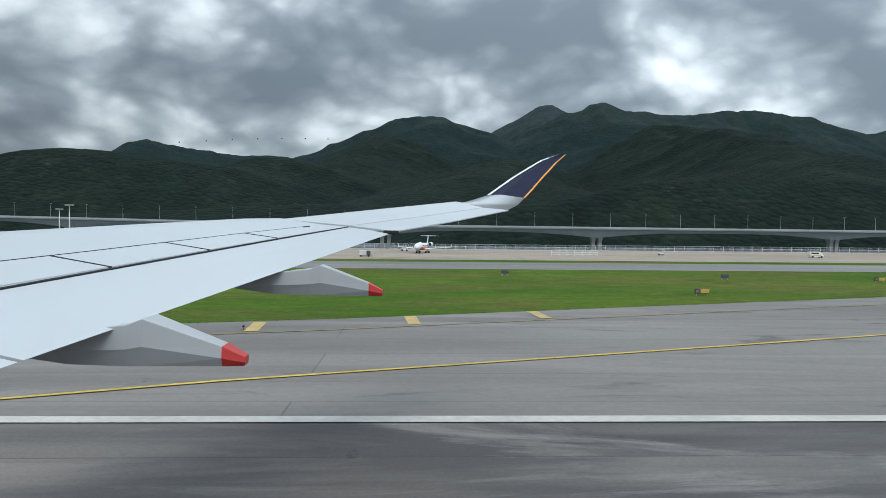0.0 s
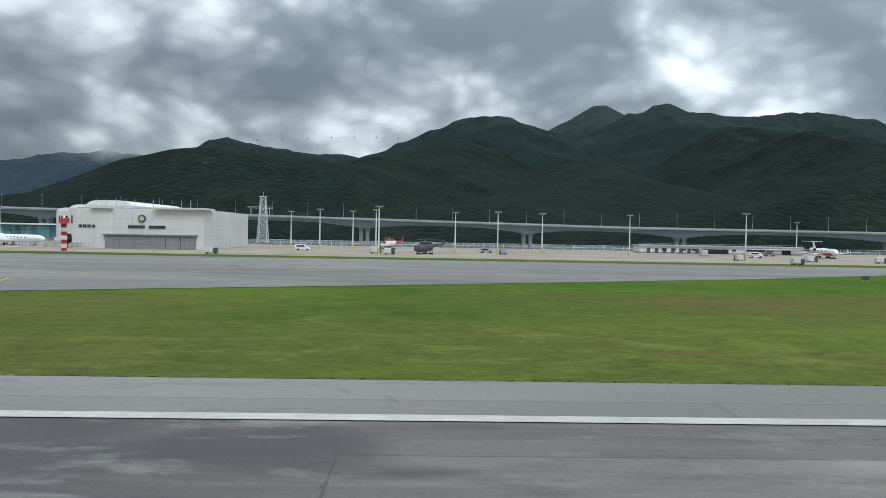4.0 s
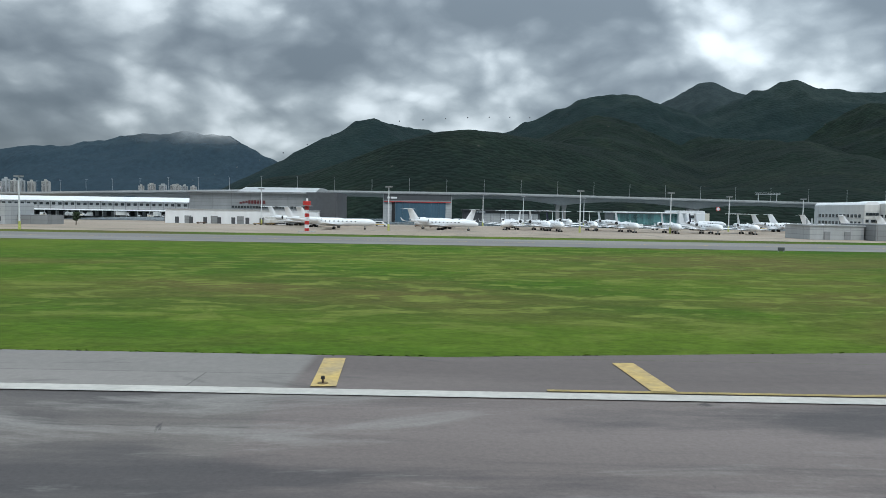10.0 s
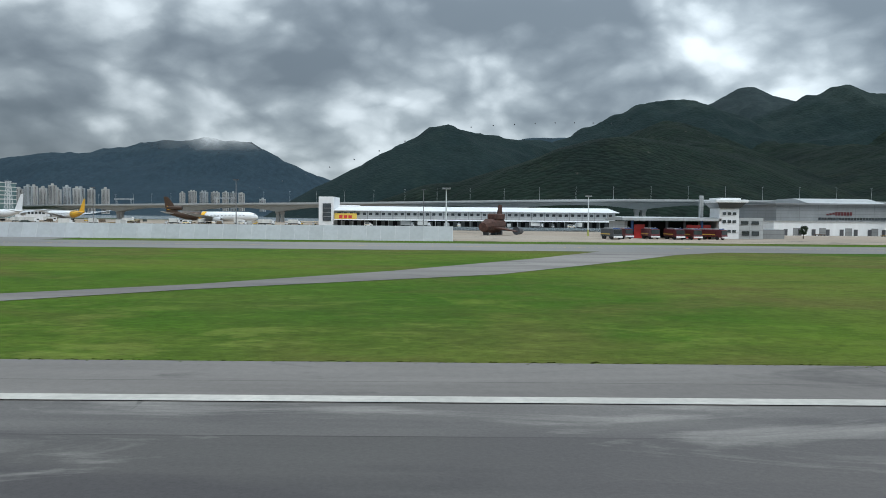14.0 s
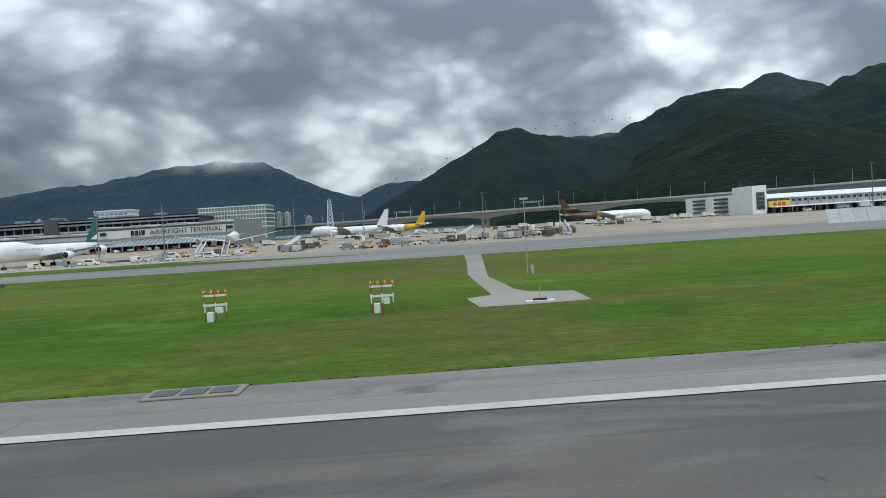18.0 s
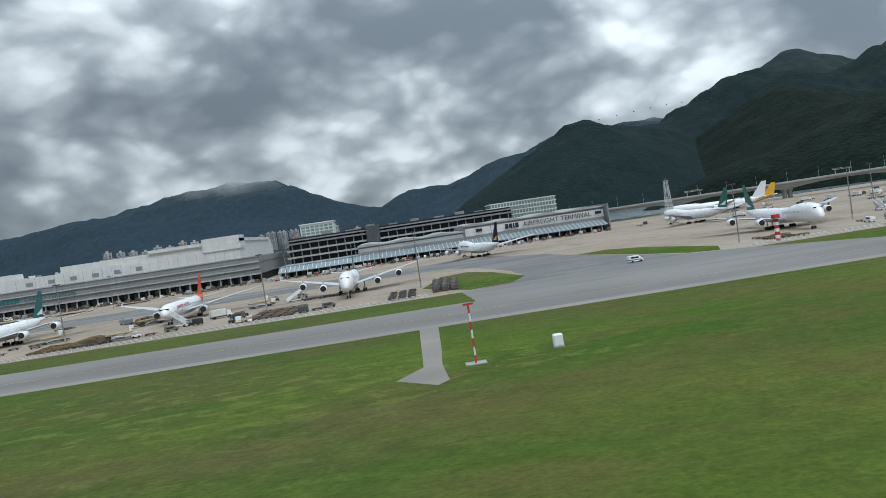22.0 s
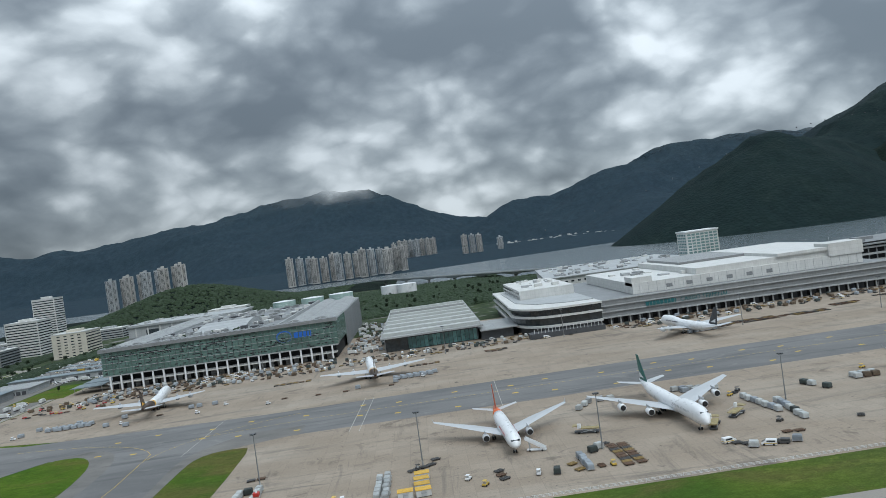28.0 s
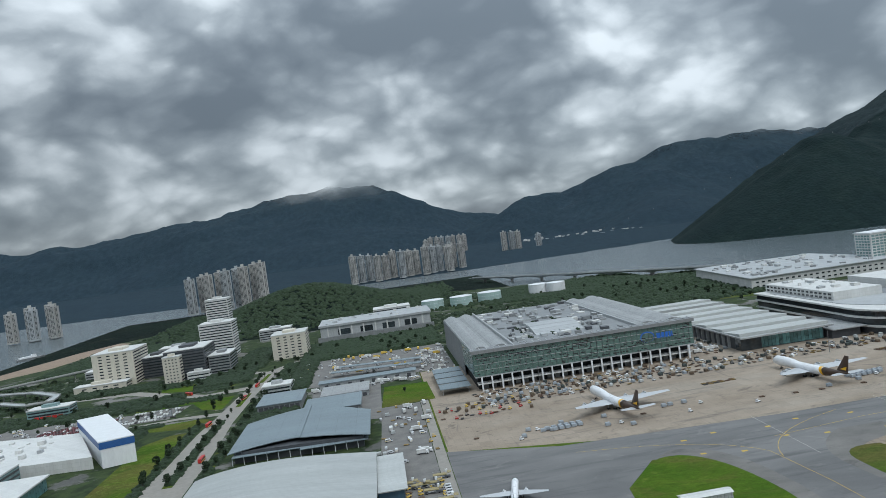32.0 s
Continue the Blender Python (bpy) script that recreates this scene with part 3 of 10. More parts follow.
# ---- exits, taxiway, aprons ----
EXITS = [
    [(-175, 34), (-140, 37.5), (-96, 44), (-46, 59), (15, 83), (70, 112), (120, 145), (900, 145), (900, 34)],
    [(-370, 34), (-350, 47), (-333, 56), (-298, 71), (-240, 95), (-180, 122), (-140, 145), (-500, 148), (-457, 140), (-433, 131),
     (-375, 117), (-362, 108), (-403, 77), (-440, 63), (-471, 53), (-523, 41), (-575, 34)],
    [(-622, 34), (-640, 48), (-660, 65), (-680, 92), (-692, 118), (-697, 136), (-699, 146), (-730, 146), (-717, 128), (-703, 104), (-687, 81), (-665, 57), (-656, 40), (-651, 34)],
    [(-905, 34), (-854, 71), (-836, 90), (-815, 118), (-797, 146), (-772, 146), (-786, 134), (-800, 115), (-823, 86), (-853, 66), (-890, 34)],
    [(-1015, 146), (-1004, 136), (-985, 108), (-968, 88), (-955, 66), (-942, 46), (-932, 34), (-908, 34), (-915, 80), (-925, 146)],
]
lay("runway_shoulder", [(-4200, 27.3), (1200, 27.3), (1200, 34), (-4200, 34)], 0.036, EXIT, "paler paved shoulder beside the runway edge line")
lay("taxiway", [(900, 144.5), (-900, 144.5), (-1250, 155.4), (-4200, 155.4), (-4200, 194), (-1250, 194), (-900, 180), (900, 180)], 0.045, TAXI,
    "grey asphalt taxiway with faded edge lines")
for poly in EXITS:
    lay("taxiway_exit", poly, 0.04, EXIT, "grey asphalt runway exit with yellow lines")

lay("apron", [(900, 196), (-855, 196), (-855, 335), (900, 335)], 0.05, APRON, "stained buff concrete apron by the hangars")
lay("apron", [(-855.2, 197), (-1050, 204), (-1150, 225), (-1983, 225), (-1983, 345), (-2005, 345), (-2030, 400), (-2196, 448), (-2196, 566), (-2196, 720), (-860, 720), (-860, 335)], 0.05, APRON,
    "stained buff concrete cargo apron with slab joints")
# openings from the taxiway into the apron
lay("taxiway_link", [(-1390, 193), (-1391, 226), (-1310, 236), (-1296, 226), (-1270, 193)], 0.06, TAXI, "grey asphalt link between taxiway and cargo apron")
lay("taxiway_link", [(-1391, 226.2), (-1374, 232), (-1366, 255), (-1366, 285), (-1373, 325), (-1384, 356), (-1381, 421), (-1352, 398), (-1336, 355), (-1331, 318), (-1322, 272), (-1313, 240), (-1310, 236.2)], 0.064, TAXILANE, "grey asphalt link between the grass islands")
lay("taxiway_link", [(-930, 178), (-925, 205), (-1040, 212), (-1150, 228), (-1180, 215), (-1120, 188), (-1040, 180)], 0.06, TAXI, "grey asphalt link beside the parcel hub")
lay("taxilane", [(-1380, 420), (-1383, 357), (-1960, 357), (-1990, 352), (-2003, 344), (-2011, 262), (-2030, 194), (-2062, 194), (-2056, 286), (-2054, 308),
                 (-2065, 365), (-2092, 376), (-2117, 343), (-2120, 321), (-2110, 194), (-2197, 194), (-2197, 449), (-2130, 424), (-1990, 415)], 0.06, TAXILANE,
    "dark grey asphalt taxilane across the cargo apron")
for poly in ([(-1330, 315), (-1316, 319), (-1305, 300), (-1296, 250), (-1303, 233), (-1311, 240), (-1320, 270)],
             [(-1392, 306), (-1380, 312), (-1372, 290), (-1366, 250), (-1374, 232), (-1388, 229), (-1402, 260)]):
    lay("grass_island", poly, 0.08, GRASS, "rounded island of green grass between taxi routes")
lay("built_up_ground", [(-2197.2, 60), (-2197.2, 721), (-1640, 721), (-960, 721), (-960, 640), (-1300, 899), (-1640, 1268), (-1860, 1448), (-2060, 1558), (-2350, 1898), (-2750, 1498), (-2795, 1419), (-2852, 1237), (-3000, 1148), (-3800, 1078), (-5000, 830), (-5000, 60)],
    0.03, TOWN, "grey paved ground with patches of scrub")

# ---- painted lines ----
def stripe(bm, pts, width, z=0.075):
    """A painted band along a run of places."""
    ps = [Vector((x, y, 0)) for x, y in pts]
    left, right = [], []
    for i, p in enumerate(ps):
        d = (ps[min(i + 1, len(ps) - 1)] - ps[max(i - 1, 0)]).normalized()
        n = Vector((-d.y, d.x, 0)) * width / 2
        left.append(bm.verts.new((p.x + n.x, p.y + n.y, z)))
        right.append(bm.verts.new((p.x - n.x, p.y - n.y, z)))
    for i in range(len(ps) - 1):
        bm.faces.new((right[i], right[i + 1], left[i + 1], left[i]))
    return bm


def bend(a, b, c, n=10):
    return [((1 - t) ** 2 * a[0] + 2 * t * (1 - t) * b[0] + t * t * c[0], (1 - t) ** 2 * a[1] + 2 * t * (1 - t) * b[1] + t * t * c[1]) for t in [i / n for i in range(n + 1)]]


def line(pts, width, material, label, z=0.075):
    return tagged(part("painted_line", stripe(B(), pts, width, z), material), label, kind="structure")


line([(900, 27), (-3600, 27)], 0.9, LINEWHITE, "worn white runway edge line")
line([(-300, -8), (-200, 2), (-87.8, 19.2), (-82.6, 20.8), (-71, 24.1), (-57.1, 30.2), (-48.9, 34.0), (-38.4, 38.0), (-24.8, 43.2), (-6.3, 50.4), (60, 79), (120, 108)], 0.35, LINEYELLOW, "yellow lead-off line onto the exit", 0.085)
line([(-474, 24.6), (-471.6, 25.3), (-463.5, 27.8), (-450, 32.3)] + bend((-432, 38), (-413, 46), (-391, 58.6), 6) + [(-354.5, 75.9), (-300, 103), (-250, 128)], 0.35, LINEYELLOW, "yellow lead-off line onto the exit", 0.085)
for k in (0.0, 0.75):
    # double yellow line looping round the closed part of the shoulder
    loop = [(-385, 27.7 + k), (-392.6, 27.7 + k)] + bend((-396, 27.9 + k), (-401.6 + k, 29.6 + k), (-402.1 + k, 36.4), 8) + bend((-402.0 + k, 37), (-401.6 + k, 42 - k), (-396, 43.6 - k), 6) + [(-385, 48.2 - k), (-374, 53.6 - k), (-345, 68 - k), (-300, 90 - k)]
    line(loop, 0.28, FADED, "double yellow edge line looping round the shoulder")
line([(-401, 36.9), (-394.5, 36.9)], 0.5, FADED, "yellow painted bar on the shoulder")
line([(-398.7, 31), (-394.4, 35.1)], 0.6, FADED, "yellow painted bar on the shoulder")
line([(-392.7, 34), (-392.3, 28.4)], 0.9, FADED, "yellow painted bar on the shoulder")
line([(-374.3, 53), (-371.4, 48)], 0.7, FADED, "yellow painted bar on the shoulder")
line([(-571, 27.8), (-559, 27.8), (-526, 31.4), (-500, 34.7), (-471, 43), (-440, 54), (-404, 69)], 0.3, FADED, "yellow edge line round the grass island")
line([(-190, 27.9), (-165, 28.0), (-143, 29.9), (-129, 31.6), (-115, 33), (-96, 37), (-70, 44), (-46, 52), (15, 76), (70, 105)], 0.25, FADED, "faded yellow edge line along the exit")
line([(900, 162), (-900, 162), (-1250, 174), (-3600, 174)], 0.3, LINEYELLOW, "thin yellow taxiway centre line")
line([(-1390, 388), (-1960, 388), (-2020, 380)], 0.3, LINEYELLOW, "thin yellow taxilane centre line")
line(bend((-2125, 408), (-2050, 395), (-2034, 360), 10) + [(-2031.5, 311), (-2033, 194)], 0.3, LINEYELLOW, "thin yellow taxilane centre line")
line(bend((-2032.5, 350), (-2024, 388), (-1966, 406), 10), 0.3, LINEYELLOW, "thin yellow taxilane centre line")
ISLE_A = [(-2120, 300), (-2117.8, 315), (-2111, 323)] + bend((-2106.8, 338), (-2098, 382), (-2079.8, 376.5), 8) + bend((-2077, 376), (-2058, 366), (-2055.2, 311), 8) + [(-2055.6, 284), (-2058, 230), (-2100, 226), (-2112, 250)]
RIM_A = [(-2050, 228), (-2047, 281), (-2046, 314)] + bend((-2046.5, 322), (-2049, 385), (-2078, 386), 8) + [(-2086, 380), (-2070, 340), (-2060, 240)]
ISLE_B = [(-2010, 232), (-2007.5, 262), (-2007, 318)] + bend((-2006.5, 330), (-2005, 347), (-1990, 346.5), 5) + [(-1983, 345.5), (-1981.3, 335), (-1981, 300), (-1981.5, 268)] + bend((-1982, 262), (-1984, 252), (-1998, 240), 5)
RIM_B = [(-2016, 230), (-2011.5, 265), (-2012, 300)] + bend((-2013, 325), (-2014, 358), (-1986, 375), 8) + [(-1960, 375), (-1960, 358), (-1985, 350), (-2003, 340), (-2006, 240)]
for poly in (RIM_A, RIM_B):
    lay("paved_fillet", poly, 0.075, FILLET, "dark worn fillet round the grass island")
for poly in (ISLE_A, ISLE_B):
    lay("grass_island", poly, 0.09, GRASS, "rounded island of green grass between taxi routes")
HOLDRED = mat("worn red road paint", (0.36, 0.10, 0.085), 0.75, var=0.3, size=1.2, fine=0.2)
for x0, y0, n in ((-341, 92, 5), (-335.4, 80.6, 5)):
    for i in range(n):
        for j in range(2):
            lay("hold_marking", [(x0 + i * 0.95, y0 + j * 2.1 + 3.6), (x0 + i * 0.95 + 0.8, y0 + j * 2.1 + 3.6), (x0 + i * 0.95 + 0.8, y0 + j * 2.1 + 1.7), (x0 + i * 0.95, y0 + j * 2.1 + 1.7)], 0.086, LINEWHITE if (i + j) % 2 else HOLDRED, "worn red and white hold marking on the exit")
for pts, w in (([(-350, 107), (-339, 90), (-330, 69)], 0.3), ([(-337, 111.5), (-324, 113.5)] + bend((-324, 113.5), (-320, 111), (-322, 105), 5), 0.3), ([(-311, 85), (-309, 79)], 0.35), ([(-291, 96), (-289, 90)], 0.35)):
    line(pts, w, LINEYELLOW, "thin yellow exit line", 0.082)
BARPAINT = mat("worn orange-yellow road paint", (0.52, 0.36, 0.10), 0.8, var=0.28, size=1.6, fine=0.2, c2=(0.32, 0.25, 0.14))
BAR = shared("yellow_bar", stripe(B(), [(-0.2, 5.4), (0.2, 0)], 1.0, 0.075), BARPAINT)
for x0, y0 in ((-191.5, 27.8), (-179.8, 27.8), (-168, 27.8), (-155.5, 28.8), (-143.2, 29.9), (-132, 31), (-121.6, 32.3), (-108, 34.9), (-94.5, 38.2), (-81.3, 41.2), (-69.3, 44.8), (-60.5, 48), (-51.5, 51), (-40, 55.6), (-29, 59.8),
               (-579.9, 27.8), (-566.6, 27.8), (-553.5, 28.7), (-539, 30.2), (-523.8, 32.1), (-510.8, 33.6), (-498.4, 35)):
    tagged(piece("shoulder_bar", BAR, x=x0, y=y0), "yellow painted bar across the paved shoulder", kind="structure")


def verge(name, runs, step, seed):
    """Tufts of longer grass along the paved edges."""
    r = np.random.default_rng(seed)
    V, F = [], []
    for run in runs:
        for (x0, y0), (x1, y1) in zip(run, run[1:]):
            d = math.hypot(x1 - x0, y1 - y0)
            nx, ny = -(y1 - y0) / d, (x1 - x0) / d
            for k in np.arange(0, d, step):
                q, o = k / d, r.normal(0, 0.16)
                x, y = x0 + (x1 - x0) * q + nx * o, y0 + (y1 - y0) * q + ny * o
                h, w, a = r.uniform(0.02, 0.07), r.uniform(0.08, 0.22), r.uniform(-0.5, 0.5)
                b = len(V)
                V.extend([((x - w) * K, y * K, 0), ((x + w) * K, (y + a * w) * K, 0), ((x + w * r.uniform(-0.8, 0.8)) * K, (y - r.uniform(0, 0.2)) * K, h * K), (x * K, (y + 0.25) * K, 0)])
                F.extend([(b, b + 1, b + 2), (b + 1, b + 3, b + 2), (b + 3, b, b + 2)])
    me = bpy.data.meshes.new(name)
    me.from_pydata(V, [], F)
    me.materials.append(GRASS)
    tagged(new(name, me), "ragged tufts of grass along the paved edge", "grass", kind="stuff")


verge("grass_verge", [[(-176, 34.1), (-369, 34.1)], [(-576, 34.1), (-621, 34.1)], [(-652, 34.1), (-889, 34.1)], [(-933, 34.1), (-1420, 34.1)],
                      [(-175, 34.1), (-140, 37.6), (-96, 44.1), (-46, 59.1), (15, 83.1)], [(-370, 34.1), (-350, 47.1), (-333, 56.1), (-298, 71.1), (-240, 95)],
                      [(-575, 34), (-523, 41), (-471, 53), (-440, 63), (-403, 77), (-362, 108)]], 0.17, 3)


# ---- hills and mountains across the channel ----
def mountain_mat(name="wooded mountain side", haze=0.0, mist=None, far=(0.024, 0.041, 0.050)):
    m = bpy.data.materials.new(name)
    m.use_nodes = True
    nt = m.node_tree
    N, L = nt.nodes.new, nt.links.new
    p = nt.nodes["Principled BSDF"]
    pos = N("ShaderNodeNewGeometry").outputs["Position"]

    def nz(size, detail, rough=0.6):
        mp, n = N("ShaderNodeMapping"), N("ShaderNodeTexNoise")
        mp.inputs["Scale"].default_value = (1 / (K * size), 0.7 / (K * size), 0.7 / (K * size))
        L(pos, mp.inputs[0])
        L(mp.outputs[0], n.inputs["Vector"])
        n.inputs["Scale"].default_value, n.inputs["Detail"].default_value, n.inputs["Roughness"].default_value = 1, detail, rough
        return n.outputs["Fac"]

    def rng(v, a, b, c=0.0, d=1.0):
        r = N("ShaderNodeMapRange")
        for i, t in enumerate((a, b, c, d)):
            r.inputs[i + 1].default_value = t
        L(v, r.inputs[0])
        return r.outputs[0]

    def mixc(f, a, b, mode="MIX"):
        x = N("ShaderNodeMix")
        x.data_type, x.blend_type = "RGBA", mode
        for sock, v in ((x.inputs[0], f), (x.inputs[6], a), (x.inputs[7], b)):
            if isinstance(v, tuple):
                sock.default_value = (*v, 1)
            elif isinstance(v, (int, float)):
                sock.default_value = v
            else:
                L(v, sock)
        return x.outputs[2]

    # single crowns of the woods
    cm, cells = N("ShaderNodeMapping"), N("ShaderNodeTexVoronoi")
    cm.inputs["Scale"].default_value = (1 / (K * 9), 1 / (K * 9), 1 / (K * 9))
    L(pos, cm.inputs[0])
    L(cm.outputs[0], cells.inputs["Vector"])
    cells.inputs["Scale"].default_value = 1.0
    tint = N("ShaderNodeSeparateColor")
    L(cells.outputs["Color"], tint.inputs[0])
    # greens far darker than foliage: the cloud's shade is put into them
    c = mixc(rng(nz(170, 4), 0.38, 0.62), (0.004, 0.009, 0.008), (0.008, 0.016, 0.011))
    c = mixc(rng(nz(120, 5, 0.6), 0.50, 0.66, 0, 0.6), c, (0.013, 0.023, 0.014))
    # paler with height: upland grass, and haze painted over the summits
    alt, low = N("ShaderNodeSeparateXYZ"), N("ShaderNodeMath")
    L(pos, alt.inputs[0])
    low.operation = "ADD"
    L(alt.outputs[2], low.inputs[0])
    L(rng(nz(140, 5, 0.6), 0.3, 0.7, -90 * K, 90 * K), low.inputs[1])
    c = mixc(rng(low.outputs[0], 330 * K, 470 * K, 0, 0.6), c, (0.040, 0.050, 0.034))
    c = mixc(rng(nz(60, 5, 0.7), 0.54, 0.70, 0, 0.45), c, (0.020, 0.021, 0.012))
    c = mixc(rng(nz(22, 3, 0.7), 0.69, 0.74, 0, 0.8), c, (0.07, 0.06, 0.052))
    c = mixc(1.0, c, rng(nz(8, 4, 0.8), 0.28, 0.72, 0.62, 1.38), "MULTIPLY")
    c = mixc(1.0, c, rng(tint.outputs[0], 0, 1, 0.62, 1.38), "MULTIPLY")
    # distance haze, mixed straight into the base colour
    c = mixc(haze, c, far)
    c = mixc(1.0, c, rng(nz(30, 4, 0.7), 0.3, 0.7, 0.80, 1.20), "MULTIPLY")
    L(c, p.inputs["Base Color"])
    p.inputs["Roughness"].default_value = 1.0
    p.inputs["Specular IOR Level"].default_value = 0.1
    bp = N("ShaderNodeBump")
    bp.inputs["Strength"].default_value, bp.inputs["Distance"].default_value = 0.55, 4 * K
    L(rng(cells.outputs["Distance"], 0, 1, 1, 0), bp.inputs["Height"])
    L(bp.outputs[0], p.inputs["Normal"])
    if mist:
        # the summit goes up into the cloud
        sep = N("ShaderNodeSeparateXYZ")
        L(pos, sep.inputs[0])
        a = N("ShaderNodeMath")
        a.operation = "ADD"
        L(sep.outputs[2], a.inputs[0])
        L(rng(nz(420, 4, 0.6), 0.25, 0.75, -mist[1] * K, mist[1] * K), a.inputs[1])
        tr, mx = N("ShaderNodeBsdfTransparent"), N("ShaderNodeMixShader")
        L(rng(a.outputs[0], (mist[0] - mist[2]) * K, (mist[0] + mist[2]) * K), mx.inputs[0])
        L(p.outputs[0], mx.inputs[1])
        L(tr.outputs[0], mx.inputs[2])
        L(mx.outputs[0], nt.nodes["Material Output"].inputs[0])
    return m


def smooth_noise(X, Y, size, seed, octaves=5, gain=0.5, ridged=False):
    """Value noise on a grid, in numpy."""
    rng = np.random.default_rng(seed)
    out, amp, tot = np.zeros_like(X), 1.0, 0.0
    for o in range(octaves):
        g = rng.random((256, 256))
        u, v = X / size + 37.3 * o, Y / size + 11.7 * o
        i, j = np.floor(u).astype(int), np.floor(v).astype(int)
        fu, fv = u - i, v - j
        fu, fv = fu * fu * (3 - 2 * fu), fv * fv * (3 - 2 * fv)
        a, b, c, d = (g[(i + p) % 256, (j + q) % 256] for p, q in ((0, 0), (1, 0), (0, 1), (1, 1)))
        n = (a * (1 - fu) + b * fu) * (1 - fv) + (c * (1 - fu) + d * fu) * fv
        out += amp * ((1 - np.abs(2 * n - 1)) if ridged else n)
        tot += amp
        amp *= gain
        size /= 2
    return out / tot


def ridge(X, Y, pts, slope, power=1.0):
    """Height of a crest line that falls off to both sides."""
    best = np.full_like(X, -1e9)
    for (x0, y0, z0), (x1, y1, z1) in zip(pts, pts[1:]):
        dx, dy = x1 - x0, y1 - y0
        t = np.clip(((X - x0) * dx + (Y - y0) * dy) / (dx * dx + dy * dy), 0, 1)
        d = np.hypot(X - x0 - t * dx, Y - y0 - t * dy)
        h = z0 + (z1 - z0) * t
        # rounded crest, then an even slope
        best = np.maximum(best, h - slope * (np.sqrt(d * d + 60.0 ** 2) - 60.0) ** power)
    return best


def terrain(name, label, x0, x1, y0, y1, step, height, material):
    nx, ny = int((x1 - x0) / step) + 1, int((y1 - y0) / step) + 1
    X, Y = np.meshgrid(np.linspace(x0, x1, nx), np.linspace(y0, y1, ny))
    Z = height(X, Y)
    keep = Z > -12
    verts = np.stack([X, Y, Z], -1).reshape(-1, 3) * K
    idx = np.arange(nx * ny).reshape(ny, nx)
    q = np.stack([idx[:-1, :-1], idx[:-1, 1:], idx[1:, 1:], idx[1:, :-1]], -1).reshape(-1, 4)
    ok = keep.reshape(-1)[q].any(1)
    me = bpy.data.meshes.new(name)
    me.from_pydata(verts.tolist(), [], q[ok].tolist())
    me.shade_smooth()
    me.materials.append(material)
    return tagged(new(name, me), label, kind="structure")


def shore_cut(X, Y, h):
    shore = np.interp(X, [-1900, -1700, -1500, -1250, -900, -600, 0, 4000], [2150, 1950, 1560, 1330, 1000, 700, 620, 600])
    return np.minimum(h, (Y - shore) * 0.5 - 3)


def relief(X, Y, h, deep):
    spurs = smooth_noise(X, Y, 420, 3, 5, 0.5, True)
    bumps = smooth_noise(X, Y, 34, 5, 3, 0.6)
    return h + (spurs - 0.55) * np.clip(h, 0, 260) * deep + (bumps - 0.5) * 2.5 - 9 * np.clip(h / 300, 0, 1)


def main_ridge(X, Y):
    h = ridge(X, Y, [(-1020, 2080, 150), (-825, 2130, 252), (-640, 2270, 235), (-445, 2480, 258), (-230, 2560, 350), (-60, 2600, 415), (40, 2602, 420), (180, 2620, 395),
                     (330, 2680, 345), (560, 2690, 480), (792, 2680, 505), (1060, 2700, 470), (1400, 2750, 478), (2100, 2900, 430), (3200, 3000, 380), (4200, 3100, 250)], 0.62)
    return shore_cut(X, Y, relief(X, Y, h, 0.46) - 15 * np.clip((h - 370) / 70, 0, 1))


def rear_peak(X, Y):
    h = ridge(X, Y, [(330, 2690, 340), (613, 3349, 600), (900, 3500, 560)], 0.55)
    return relief(X, Y, h, 0.46) - 15 * np.clip((h - 370) / 70, 0, 1)


def front_spurs(X, Y):
    h = ridge(X, Y, [(-800, 1120, 60), (-572, 1110, 120), (-380, 1250, 118), (-200, 1700, 180), (-90, 2400, 300)], 0.42)
    h = np.maximum(h, ridge(X, Y, [(90, 730, 38), (241, 715, 68), (420, 800, 80), (700, 1200, 140), (800, 2400, 360)], 0.36))
    h = np.maximum(h, ridge(X, Y, [(-400, 900, 30), (-100, 900, 45), (100, 1300, 120), (260, 2400, 250)], 0.30))
    h = np.maximum(h, ridge(X, Y, [(900, 900, 70), (1500, 1000, 120), (2400, 1400, 200)], 0.32))
    return shore_cut(X, Y, relief(X, Y, h, 0.42))


def far_mountain(X, Y):
    spurs = smooth_noise(X, Y, 900, 8, 6, 0.5, True)
    h = ridge(X, Y, [(-6400, 5300, 330), (-5000, 5200, 390), (-3866, 5200, 408), (-3345, 5200, 466), (-2742, 5200, 560), (-2461, 5200, 580), (-2140, 5200, 430), (-1536, 5200, 212), (-1000, 5100, 120)], 0.50)
    h = np.maximum(h, ridge(X, Y, [(-1800, 4400, 90), (-1290, 4400, 228), (-1021, 4400, 264), (-893, 4400, 299), (-628, 4400, 392), (-65, 4400, 448), (467, 4400, 456), (1400, 4600, 520)], 0.45))
    h = np.maximum(h, ridge(X, Y, [(-2900, 4500, 60), (-2450, 4450, 190), (-2200, 4900, 330)], 0.42))
    h = np.maximum(h, ridge(X, Y, [(-900, 3300, 40), (-700, 3600, 190), (-560, 4000, 300), (-500, 4400, 400)], 0.45))
    h = h + (spurs - 0.66) * np.clip(h, 0, 300) * 0.75
    shore = np.interp(X, [-6000, -3200, -2600, -1900, -1300, 2000], [2700, 2500, 2350, 2300, 2400, 3000])
    low = (Y - shore) * 0.03 - 3
    return np.minimum(np.maximum(h, np.minimum(low, 25)), (Y - shore) * 0.4 - 3)


